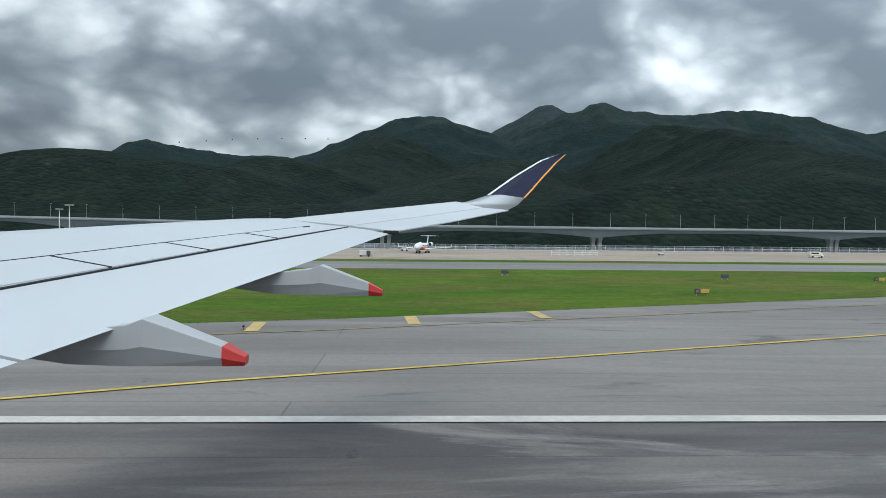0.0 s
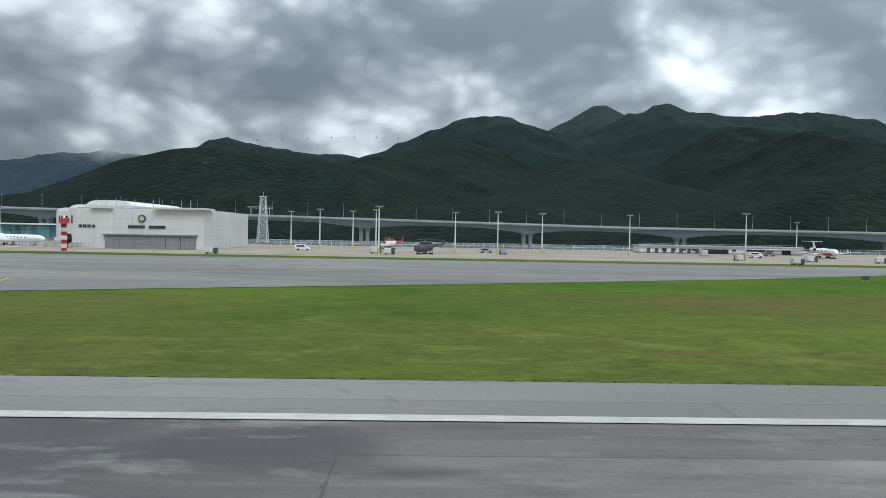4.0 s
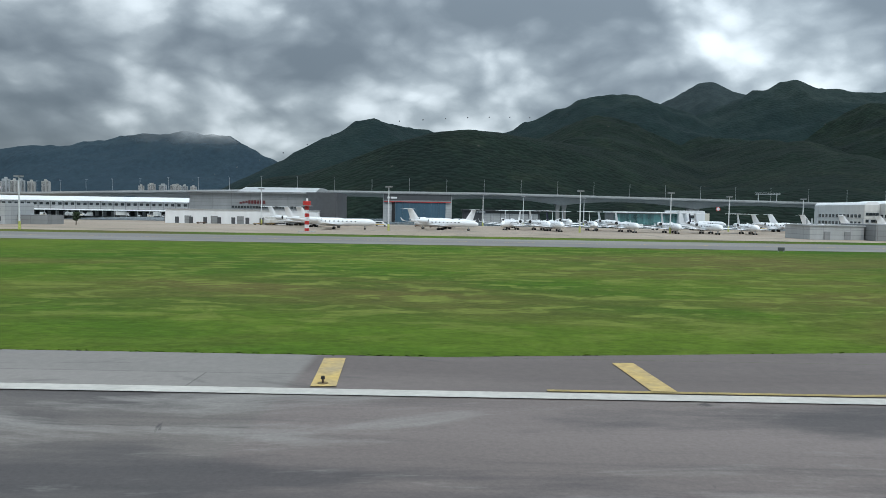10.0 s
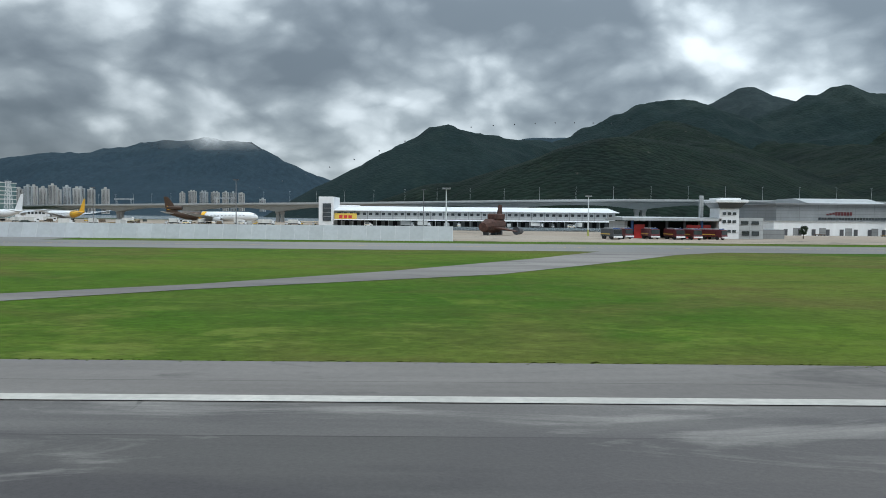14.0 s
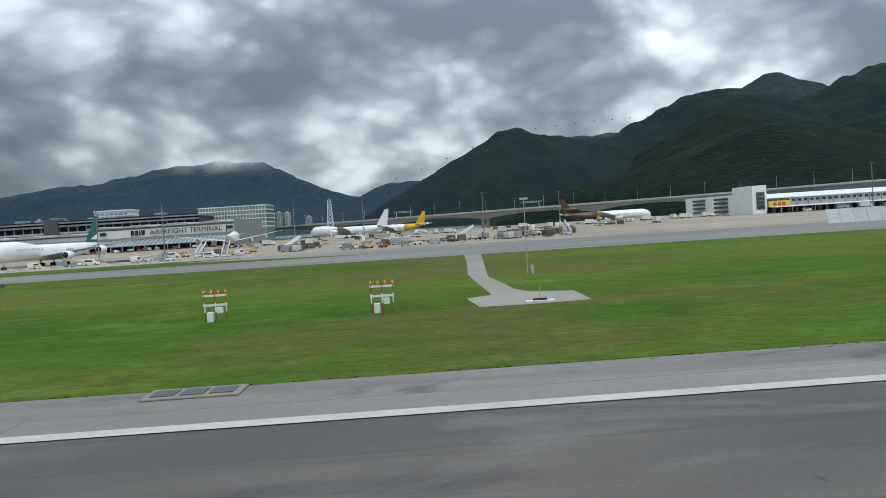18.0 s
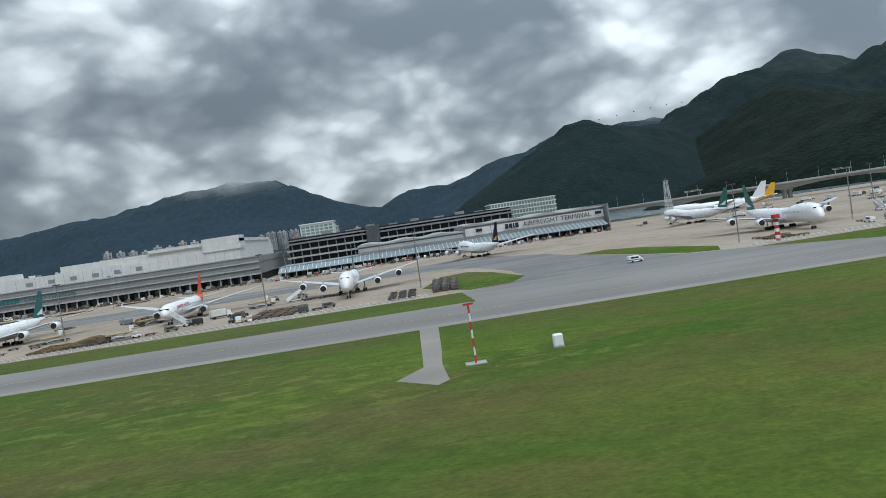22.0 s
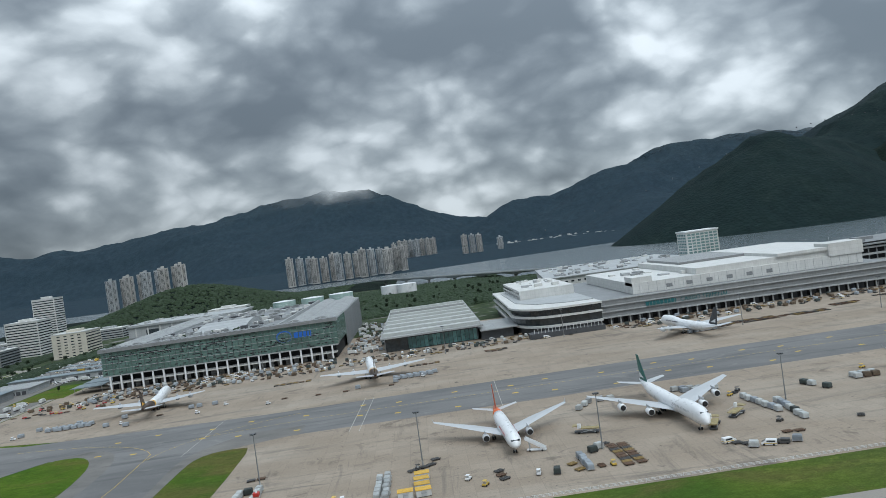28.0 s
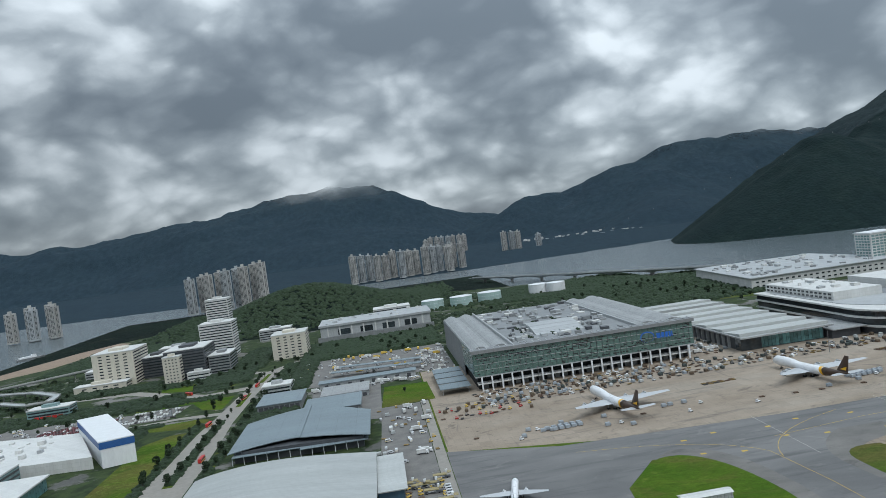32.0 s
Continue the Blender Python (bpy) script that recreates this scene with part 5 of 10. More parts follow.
def parcel_hub():
    s = Site("parcel_hub", -897, 440, "white parcel hub block with a glazed bay and yellow sign", "warehouse")
    s.plan("end_block", [(-913, 519), (-902, 462), (-880, 466), (-890, 523)], 0, 13.0, WHITE, "white five-storey end block")
    for z in (2.0, 4.8, 7.6, 10.2):
        for i in range(2):
            f = 0.12 + 0.45 * i
            x, y = -912.3 + 10.7 * f, 519 - 57 * f
            part("window_band", box(B(), x - 0.3 + 897, x + 3.2 + 897, y - 17 - 440, y - 440, z, z + 1.1), GLASS, s.ob)
    s.block("stair_tower", -902, -893, 438, 466, 0, 17.6, WHITE, bevel=0.1)
    s.block("glazed_bay", -899.5, -894.5, 437.6, 438.2, 3.0, 13.5, GLASS)
    for z in (5.5, 8.0, 10.5):
        s.block("transom", -899.6, -894.4, 437.4, 437.7, z, z + 0.3, MIDGREY)
    g = s.block("sign_board", -892.3, -879, 437.2, 438, 3.8, 7.6, YELLOW, "yellow sign board with red emblem")
    for i in range(3):
        x = -889.5 + 897 + i * 2.8
        part("sign_bar", prism(B(), [(x, -2.95), (x + 2.0, -2.95), (x + 2.0, -2.8), (x, -2.8)], 4.7, 6.5), RED, g)
    # the long shed, seen from the fire station to the hub
    t = Site("long_parcel_shed", -820, 440, "long white parcel shed with a row of high windows", "warehouse")
    t.block("wall", -893, -722, 441, 500, 0, 9.4, PALEGREY)
    t.section("roof", [(439, 9.6), (470, 12.4), (502, 9.6), (502, 9.2), (439, 9.2)], -894, -720, WHITE)
    t.row("high_window", -892, -723, 44, 441, 6.7, 8.2, 1.9, GLASS)
    t.row("pilaster", -892, -723, 22, 441, 0, 9.2, 0.5, MIDGREY)
    t.section("canopy", [(431, 3.9), (441, 4.3), (441, 4.0), (431, 3.6)], -892, -722, WHITE)
    # near-black sheet under the canopy: painted shade, no part of the shed
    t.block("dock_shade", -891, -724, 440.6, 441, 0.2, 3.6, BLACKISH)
    t.row("canopy_post", -891, -723, 24, 431.5, 0, 3.7, 0.3, STEEL, 0.2)
    t.row("dock_door", -890, -725, 34, 440.6, 0.2, 3.0, 2.2, MIDGREY, 0.1)


parcel_hub()


def blast_wall():
    s = Site("blast_fence", -870, 192, "long slanted grey metal blast fence beside the taxiway", "fence")
    me = shared("fence_panel", loft(B(), [[(-1.9, 0, 0), (1.9, 0, 0), (1.9, 0.12, 0), (-1.9, 0.12, 0)], [(-1.9, 1.4, 4.0), (1.9, 1.4, 4.0), (1.9, 1.52, 4.0), (-1.9, 1.52, 4.0)]]), PANELGREY)
    rib = shared("fence_rib", loft(B(), [[(-0.08, -0.15, 0), (0.08, -0.15, 0), (0.08, 2.6, 0), (-0.08, 2.6, 0)], [(-0.08, 1.3, 4.1), (0.08, 1.3, 4.1), (0.08, 1.6, 4.1), (-0.08, 1.6, 4.1)]]), STEEL)
    n = 43
    for i in range(n):
        x = -992 + i * 3.9
        piece("fence_panel", me, None, s.ob, x + 870, 6.0 - 0.055 * i, 0)
        piece("fence_rib", rib, None, s.ob, x + 870 + 1.95, 6.0 - 0.055 * i, 0)


PANELGREY = mat("grey fence panel", (0.42, 0.44, 0.455), 0.55, var=0.06, size=4, rand=0.08)
blast_wall()


MESHGREY = mat("dull galvanised mesh", (0.30, 0.315, 0.32), 0.6, var=0.1, size=3)


def perimeter_fence(x0, x1, y, label, h=2.6, step=2.6):
    t = thing("mesh_fence", (x0 + x1) / 2, y, 0, 0, label, "fence")
    xm = (x0 + x1) / 2
    b = B()
    tube(b, (0, 0, 0), (0, 0, h), 0.06, 0.06, 5)
    me = shared("post", b, FRAMEWHITE)
    n = int((x1 - x0) / step)
    for i in range(n + 1):
        piece("post", me, None, t, x0 + i * step - xm, 0, 0)
    for z in (0.25, h * 0.55, h - 0.1):
        b = B()
        tube(b, (x0 - xm, 0, z), (x1 - xm, 0, z), 0.04, 0.04, 4)
        part("rail", b, FRAMEWHITE, t)
    b = B()
    k = int((x1 - x0) / 0.42)
    for i in range(k):
        x = x0 - xm + i * 0.42
        vs = [b.verts.new(v) for v in ((x, 0, 0.2), (x + 0.07, 0, 0.2), (x + 0.07, 0, h - 0.1), (x, 0, h - 0.1))]
        b.faces.new(vs)
        vs = [b.verts.new(v) for v in ((x, 0.02, 0.2), (x, 0.02, h - 0.1), (x + 0.07, 0.02, h - 0.1), (x + 0.07, 0.02, 0.2))]
        b.faces.new(vs)
    part("fence_mesh", b, MESHGREY, t)


perimeter_fence(-366, -340, 228.5, "grey mesh fence round a small hangar yard", 2.2, 3.5)
perimeter_fence(-304, 420, 322, "white steel mesh fence along the shore", 2.6, 4.5)
perimeter_fence(-2195, -1400, 226.5, "low white rail fence between apron and grass", 1.1, 6.0)
perimeter_fence(-1295, -1160, 229, "low white rail fence between apron and grass", 1.1, 6.0)

for x, y, w, d, h in ((-362, 232, 3.0, 2.4, 1.8), (-357, 231, 2.4, 2.0, 1.5), (-352, 233, 4.0, 2.2, 2.4), (-346, 231, 2.6, 2.0, 1.6)):
    hutch = thing("yard_cabinet", x, y, 0, 0, "small pale grey equipment cabinet in the fenced yard", "cabinet", "yard cabinets")
    part("body", box(B(), -w / 2, w / 2, 0, d, 0.1, h, 0.05), PALEGREY, hutch)
    part("plinth", box(B(), -w / 2 - 0.1, w / 2 + 0.1, -0.1, d + 0.1, 0, 0.1), CONCRETE, hutch)


# ---- cargo terminals ----
def airfreight_terminal():
    s = Site("airfreight_terminal", -1370, 553, "long grey airfreight terminal with a rippled roof edge", "terminal")

    def hall(x0, x1, h):
        s.block("wall", x0, x1, 554, 640, 0, h, MIDGREY)
        # rippled parapet
        n = int((x1 - x0) / 3)
        b = B()
        top = [(x0 + (x1 - x0) * i / n, h + 0.9 + 0.7 * math.sin(i * 0.66)) for i in range(n + 1)]
        fr = [b.verts.new((x + 1370, -0.4, z)) for x, z in top]
        bk = [b.verts.new((x + 1370, 60.0, z + 0.6)) for x, z in top]
        lo = [b.verts.new((x + 1370, -0.4, h - 0.4)) for x, z in top]
        for i in range(n):
            b.faces.new((lo[i], lo[i + 1], fr[i + 1], fr[i]))
            b.faces.new((fr[i], fr[i + 1], bk[i + 1], bk[i]))
        part("rippled_roof", b, ROOFGREY, s.ob)

    hall(-1355, -1244, 18.2)
    hall(-1437, -1355.3, 14.6)
    s.block("white_band", -1354, -1245, 553.4, 554, 10.5, 16.4, OFFWHITE)
    s.block("white_band", -1436, -1356, 553.4, 554, 10.4, 13.2, PALEGREY)
    s.block("grey_band", -1437, -1244, 553.2, 554, 8.2, 10.3, MIDGREY)
    s.section("canopy", [(541, 4.4), (553, 8.2), (553, 7.8), (541, 4.0)], -1497, -1246, ROOFBLUE)
    rib = shared("canopy_rib", loft(B(), [[(-0.15, -12.2, 4.5), (0.15, -12.2, 4.5), (0.15, -12.2, 4.2), (-0.15, -12.2, 4.2)], [(-0.15, 0, 8.4), (0.15, 0, 8.4), (0.15, 0, 8.1), (-0.15, 0, 8.1)]]), FRAMEWHITE)
    for i in range(76):
        piece("canopy_rib", rib, None, s.ob, -1495 + i * 3.3 + 1370, 0, 0.15)
    s.row("canopy_post", -1496, -1247, 30, 541.5, 0, 4.3, 0.5, PALEGREY, 0.4)
    # shade behind the canopy posts, added as a near-black sheet
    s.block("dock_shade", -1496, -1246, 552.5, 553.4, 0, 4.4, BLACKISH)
    s.row("dock_door", -1495, -1247, 40, 552.4, 0, 3.6, 3.2, DARKGREY, 0.1)
    s.block("low_wing", -1497, -1437.3, 553.6, 600, 0, 8.0, PALEGREY)
    s.block("low_wing_roof", -1498, -1437, 552, 601, 8.0, 8.6, ROOFBLUE)
    letters("AIRFREIGHT TERMINAL", 5.2, NAVYSIGN, s.ob, -1309 + 1370, -0.7, 12.0)
    bars(s.ob, -1323 + 1370, -0.6, 12.0, (2.5, 2.3, 1.0, 2.6), 3.6, NAVYSIGN, gap=0.2)
    for x in (-1346, -1252):
        b = B()
        prism(b, [(x + 1370, -0.75), (x + 1375, -0.75), (x + 1375, -0.6), (x + 1370, -0.6)], 13.0, 15.2)
        part("emblem", b, NAVYSIGN, s.ob)
    s.block("end_fin", -1244, -1243, 545, 640, 0, 20, MIDGREY)
    # the long dark block behind, with open floors
    d = Site("dark_warehouse_block", -1400, 645, "long dark grey multi-storey warehouse with open decks", "warehouse")
    d.block("wall", -1500, -1300, 650, 740, 0, 27, DARKGREY)
    for z in (6, 12, 18, 24):
        d.block("deck_edge", -1503, -1300, 644, 650, z, z + 1.6, PALEGREY if z < 24 else MIDGREY)
        # each open deck gets a near-black sheet as its painted shade
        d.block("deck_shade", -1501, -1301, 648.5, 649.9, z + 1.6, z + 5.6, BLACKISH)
    d.row("column", -1502, -1300, 26, 646, 0, 26, 0.9, MIDGREY, 0.5)
    d.block("roof", -1503, -1298, 643, 742, 27, 28.2, MIDGREY)
    for i in range(9):
        d.block("roof_house", -1495 + i * 21, -1487 + i * 21, 655 + (i % 3) * 20, 667 + (i % 3) * 20, 28.2, 31 + (i % 2) * 1.6, MIDGREY)
    d.block("stair_tower", -1432, -1420, 642, 655, 0, 31, DARKGREY)
    g = Site("glass_office_block", -1280, 690, "pale green glass office block on the warehouse roofline", "office")
    g.block("wall", -1313, -1249, 690, 725, 0, 34.6, AQUAWALL)
    for z in range(14, 35, 4):
        g.block("floor_edge", -1313.4, -1248.6, 689.5, 725.4, z, z + 1.0, OFFWHITE)
    g.row("mullion", -1313, -1249, 22, 689.8, 12, 34.6, 0.4, OFFWHITE, 0.2)


NAVYSIGN = mat("dark navy sign", (0.012, 0.016, 0.035), 0.4, var=0.05, size=2)
AQUAWALL = mat("pale aqua glazing", (0.22, 0.33, 0.33), 0.2, var=0.15, size=4, rand=0.2)
airfreight_terminal()


def cargo_terminal():
    s = Site("cargo_terminal", -1640, 565, "huge grey and white cargo terminal with a striped front", "terminal")
    # ground floor coloured near-black for the shade behind the dock columns
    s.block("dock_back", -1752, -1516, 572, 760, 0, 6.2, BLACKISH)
    s.block("lower_wall", -1753, -1514, 566, 760, 6.0, 15.2, MIDGREY)
    s.block("upper_band", -1753.4, -1513.6, 565.4, 761, 15.2, 19.6, MIDGREY)
    for z, h in ((5.6, 1.0), (10.2, 0.8), (15.0, 0.9), (19.4, 0.9)):
        s.block("pale_strip", -1753.8, -1513.2, 564.8, 566, z, z + h, PALEGREY)
    s.row("dock_column", -1750, -1518, 30, 567, 0, 5.8, 1.0, PALEGREY, 0.6)
    s.row("dock_door", -1749, -1519, 29, 571.8, 0, 4.6, 4.2, DARKGREY, 0.2)
    # white upper house, stepped
    s.block("upper_house", -1722, -1530, 580, 740, 19.8, 28.5, OFFWHITE)
    s.block("upper_house", -1668, -1530, 582, 735, 28.5, 33.5, OFFWHITE)
    s.block("upper_house", -1600, -1529, 580, 720, 33.5, 36.0, OFFWHITE)
    s.block("stair_head", -1558, -1529, 579, 600, 28, 38.5, OFFWHITE)
    s.block("stair_head", -1722, -1705, 581, 600, 26, 33, OFFWHITE)
    s.block("roof_deck", -1660, -1540, 640, 730, 33.6, 35.6, ROOFGREY)
    s.row("panel_joint", -1720, -1531, 26, 580, 20.5, 28.2, 0.3, PALEGREY, 0.12)
    s.row("louvre", -1700, -1600, 6, 579.9, 22, 25, 5.0, MIDGREY, 0.12)
    roof_plant(s, -1715, -1535, 600, 725, 28.4, 40, 11, (OFFWHITE, PALEGREY, OFFWHITE, MIDGREY), 9)
    letters("CARGO TERMINAL", 4.6, SIGNTEAL, s.ob, -1690 + 1640, -0.8, 11.2)
    bars(s.ob, -1718 + 1640, -0.7, 11.2, (2.7, 2.2, 2.2, 2.6, 2.4), 3.2, SIGNTEAL, gap=0.16)
    bars(s.ob, -1703 + 1640, -0.7, 11.2, (2.4, 2.2, 2.4, 1.0), 3.2, SIGNTEAL, gap=0.16)
    # rounded ramp building at the corner
    r = Site("ramp_building", -1785, 560, "white rounded ramp building with open glazed decks", "building")
    for z, grow in ((0, 0), (7.5, 0.6), (14, 1.2)):
        poly = [(-1815 - grow, 760), (-1818 - grow, 610)] + [(-1790 + 28 * math.cos(a) - grow, 602 + 42 * math.sin(a)) for a in np.linspace(math.pi, 1.5 * math.pi, 8)] + [(-1772, 558 - grow), (-1755, 558 - grow), (-1755, 760)]
        r.plan("glazing", poly, z, z + 5.9, GLASS if z else DARKGREY)
        wide = [(-1815 - grow - 2, 762), (-1820 - grow, 608)] + [(-1790 + 31 * math.cos(a) - grow, 602 + 46 * math.sin(a)) for a in np.linspace(math.pi, 1.5 * math.pi, 8)] + [(-1771, 555 - grow), (-1755, 555 - grow), (-1755, 762)]
        r.plan("deck_band", wide, z + 5.9, z + 7.4, OFFWHITE)
    r.plan("roof_deck", [(-1812, 740), (-1813, 620), (-1800, 590), (-1775, 575), (-1756, 575), (-1756, 740)], 21.5, 22.0, PALEGREY)
    r.block("upper_house", -1806, -1757, 640, 758, 21.6, 30, OFFWHITE)
    for z in (23, 26.5):
        r.side("window", -1806, 642, 756, 16, z, z + 1.8, 4.2, GLASS, -1)
    roof_plant(r, -1800, -1760, 650, 750, 30, 16, 5, (OFFWHITE, PALEGREY), 8)
    r.row("railing_post", -1812, -1757, 20, 548, 4, 7.4, 0.4, FRAMEWHITE)
    r.block("apron_platform", -1814, -1756, 548, 559, 0, 4.0, DARKGREY)
    w = Site("white_warehouse", -1620, 930, "long white warehouse with crowded rooftop plant", "warehouse")
    w.plan("wall", [(-1730, 930), (-1706, 1150), (-1520, 1130), (-1516, 930)], 0, 15, OFFWHITE)
    w.plan("roof_edge", [(-1732, 928), (-1708, 1153), (-1518, 1133), (-1514, 928)], 15, 16.2, PALEGREY)
    for z in (3.0, 8.4):
        w.row("window", -1726, -1520, 24, 929.8, z, z + 2.0, 3.8, GLASS)
    roof_plant(w, -1715, -1525, 940, 1120, 16.2, 80, 21, (OFFWHITE, PALEGREY, MIDGREY, ROOFGREY), 9)
    q = Site("office_tower", -1505, 965, "white twelve-storey office tower with blue-green glazing", "tower")
    q.block("wall", -1528, -1484, 965, 1000, 0, 49, OFFWHITE)
    for z in range(4, 47, 4):
        q.row("window", -1527, -1485, 7, 965, z, z + 2.6, 4.6, AQUAWALL)
        q.side("window", -1528, 967, 998, 5, z, z + 2.6, 4.6, AQUAWALL, -1)
    q.block("roof", -1529, -1483, 964, 1001, 49, 50.5, WHITE)


cargo_terminal()


def green_terminal():
    """The terminal with green glass cladding on a white colonnade."""
    s = Site("green_glass_terminal", -2060, 594, "huge cargo terminal clad in green glass over white columns", "terminal")
    x0, x1, y0, y1 = -2156, -1965, 596, 850
    # inner wall turned near-black: the colonnade's shade is painted in
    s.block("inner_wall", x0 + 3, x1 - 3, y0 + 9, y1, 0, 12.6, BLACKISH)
    s.block("body", x0 + 0.6, x1 - 0.6, y0 + 0.6, y1, 12.4, 31.8, PALEGREY)
    s.block("floor_edge", x0, x1, y0 - 0.6, y0 + 9, 11.6, 12.5, PALEGREY)
    s.block("mid_floor", x0 + 2, x1 - 2, y0 + 0.9, y0 + 9, 5.2, 6.2, OFFWHITE)
    s.row("balcony_rail", x0 + 2, x1 - 2, 44, y0 + 1.2, 6.2, 7.3, 3.6, MIDGREY, 0.1)
    s.row("mullion", x0 + 1, x1 - 1, 37, y0, 12.5, 31.6, 0.28, DARKGREY, 0.5)
    s.row("column", x0 + 1, x1 - 1, 22, y0, 0, 11.8, 1.3, WHITE, 0.7)
    s.row("dock_door", x0 + 6, x1 - 6, 26, y0 + 8.9, 0, 4.4, 4.0, MIDGREY, 0.2)
    # cladding: glass panels, some dark
    pane = shared("glass_panel", box(B(), -2.58, 2.58, -0.22, 0.1, 0.05, 2.35), GREENGLASS)
    r = random.Random(4)
    n = 36
    for j in range(8):
        for i in range(n):
            x = x0 + (i + 0.5) * (x1 - x0) / n
            piece("glass_panel", pane, None, s.ob, x - s.x, y0 - s.y, 12.6 + j * 2.4)
    # narrow dark openings between the panels
    b = B()
    for j in range(16):
        i = 0
        while i < 150:
            x = x0 + 2 + i * (x1 - x0 - 4) / 150
            busy = (0.50 if j in (10, 11, 12) else 0.42 if j in (4, 5, 6) and 25 < i < 120 else 0.46 if j in (1, 14) else 0.15)
            w = r.choice((0.8, 1.3, 2.2, 3.4))
            if r.random() < busy and not (j > 8 and 100 < i < 142):
                box(b, x - s.x, x + w - s.x, y0 - s.y - 0.34, y0 - s.y - 0.1, 12.9 + j * 1.2, 13.75 + j * 1.2)
            i += int(w / 1.2) + 1
    tagged(part("open_slot", b, GLASS, s.ob, "dark slots in the glass cladding"), kind="stuff")
    for z in (17.35, 22.15, 26.95):
        s.block("floor_line", x0 + 0.4, x1 - 0.4, y0 - 0.42, y0 - 0.1, z, z + 0.3, PALEGREY)
    sp = shared("side_panel", box(B(), -0.1, 0.22, -2.9, 2.9, 0.05, 4.6), GREENGLASS)
    for j in range(4):
        for i in range(12):
            piece("side_panel", sp, None, s.ob, x1 - s.x, y0 + 4 + i * 6.0 - s.y, 12.6 + j * 4.8)
            piece("side_panel", sp, None, s.ob, x0 - s.x, y0 + 4 + i * 6.0 - s.y, 12.6 + j * 4.8, 180)
    s.block("side_wall", x1 - 0.8, x1 - 0.2, y0 + 76, y1, 0, 31, MIDGREY)
    s.block("side_wall", x0 + 0.2, x0 + 0.8, y0 + 76, y1, 0, 31, MIDGREY)
    s.block("roof", x0 + 1, x1 - 1, y0 + 1, y1, 31.8, 32.4, ROOFGREY)
    s.block("cornice", x0 - 1.5, x1 + 1.5, y0 - 1.8, y0 + 7, 31.6, 34.4, MIDGREY)
    lou = shared("louvre", box(B(), -0.35, 0.35, -2.0, 7.2, 34.4, 35.0), PALEGREY)
    for i in range(34):
        piece("louvre", lou, None, s.ob, x0 + 1 + i * (x1 - x0 - 2) / 33 - s.x, y0 - s.y, 0)
    # rooftop: vaulted ridges, open plant deck, curved hall
    for xa, xb in ((x0 + 2, x0 + 16), (x0 + 18, x0 + 34), (x1 - 44, x1 - 26), (x1 - 22, x1 - 3)):
        b = B()
        xs = np.linspace(xa, xb, 7) - s.x
        r0 = [b.verts.new((x, 12, 32.4 + 3.2 * math.sin(math.pi * i / 6))) for i, x in enumerate(xs)]
        r1 = [b.verts.new((x, y1 - 600, 32.4 + 3.2 * math.sin(math.pi * i / 6))) for i, x in enumerate(xs)]
        for i in range(6):
            b.faces.new((r0[i], r0[i + 1], r1[i + 1], r1[i]))
        b.faces.new(list(reversed(r0)))
        b.faces.new(r1)
        part("vault", b, ROOFGREY, s.ob)
    b = B()
    ys = np.linspace(40, 120, 13)
    r0 = [b.verts.new((-2092 - s.x, y, 32.6 + 5.5 * math.sin(math.pi * i / 12))) for i, y in enumerate(ys)]
    r1 = [b.verts.new((-2048 - s.x, y, 32.6 + 5.5 * math.sin(math.pi * i / 12))) for i, y in enumerate(ys)]
    for i in range(12):
        b.faces.new((r0[i], r1[i], r1[i + 1], r0[i + 1]))
    b.faces.new(r0)
    b.faces.new(list(reversed(r1)))
    bmesh.ops.recalc_face_normals(b, faces=b.faces)
    part("curved_hall", b, PALEGREY, s.ob)
    s.block("plant_deck", x0 + 36, x1 - 46, y0 + 14, y1 - 6, 32.4, 32.9, MIDGREY)
    roof_plant(s, x0 + 38, x1 - 50, 612, 840, 32.9, 150, 9, (OFFWHITE, PALEGREY, MIDGREY, DARKGREY, PALEGREY, ROOFGREY), 9)
    for xa in (x0 + 35, x1 - 47):
        s.block("parapet", xa, xa + 1.4, y0 + 8, y1, 32.4, 35.2, PALEGREY)
    for i in range(3):
        hedge(s.ob, -2100 + i * 22 - s.x, -2100 + i * 22 - s.x + 3, 30, 110 + 20 * i, 32.4, 1.6, 70 + i)
    b = B()
    for a0 in range(40):
        a, a2 = 2 * math.pi * a0 / 40, 2 * math.pi * (a0 + 1) / 40
        w = 0.9 + 0.8 * math.sin(a)
        vs = [(-2007 - s.x + rr * math.cos(x) * 1.35, -2.6, 24.6 + rr * math.sin(x)) for x, rr in ((a, 4.6), (a2, 4.6), (a2, 4.6 - w * 0.6), (a, 4.6 - w * 0.6))]
        b.faces.new([b.verts.new(v) for v in vs])
    part("ring_emblem", b, SIGNBLUE, s.ob, "blue ring emblem")
    bars(s.ob, -1999 - s.x, -2.7, 22.4, (3.4, 2.6, 2.4, 1.6, 0.9), 4.4, SIGNBLUE, gap=0.18)


def hedge(parent, x0, x1, y0, y1, z, h, seed):
    r = random.Random(seed)
    b = B()
    for _ in range(int((y1 - y0) / 1.6)):
        ball(b, (r.uniform(x0, x1), r.uniform(y0, y1), z + h * 0.5), h * r.uniform(0.5, 0.9), 1, 1, r.uniform(0.7, 1.1))
    part("planting", b, LEAF, parent)


LEAF = mat("green foliage", (0.020, 0.040, 0.013), 0.9, var=0.4, size=2.5, fine=0.2, bump=0.5, c2=(0.008, 0.018, 0.007), rand=0.25)
green_terminal()


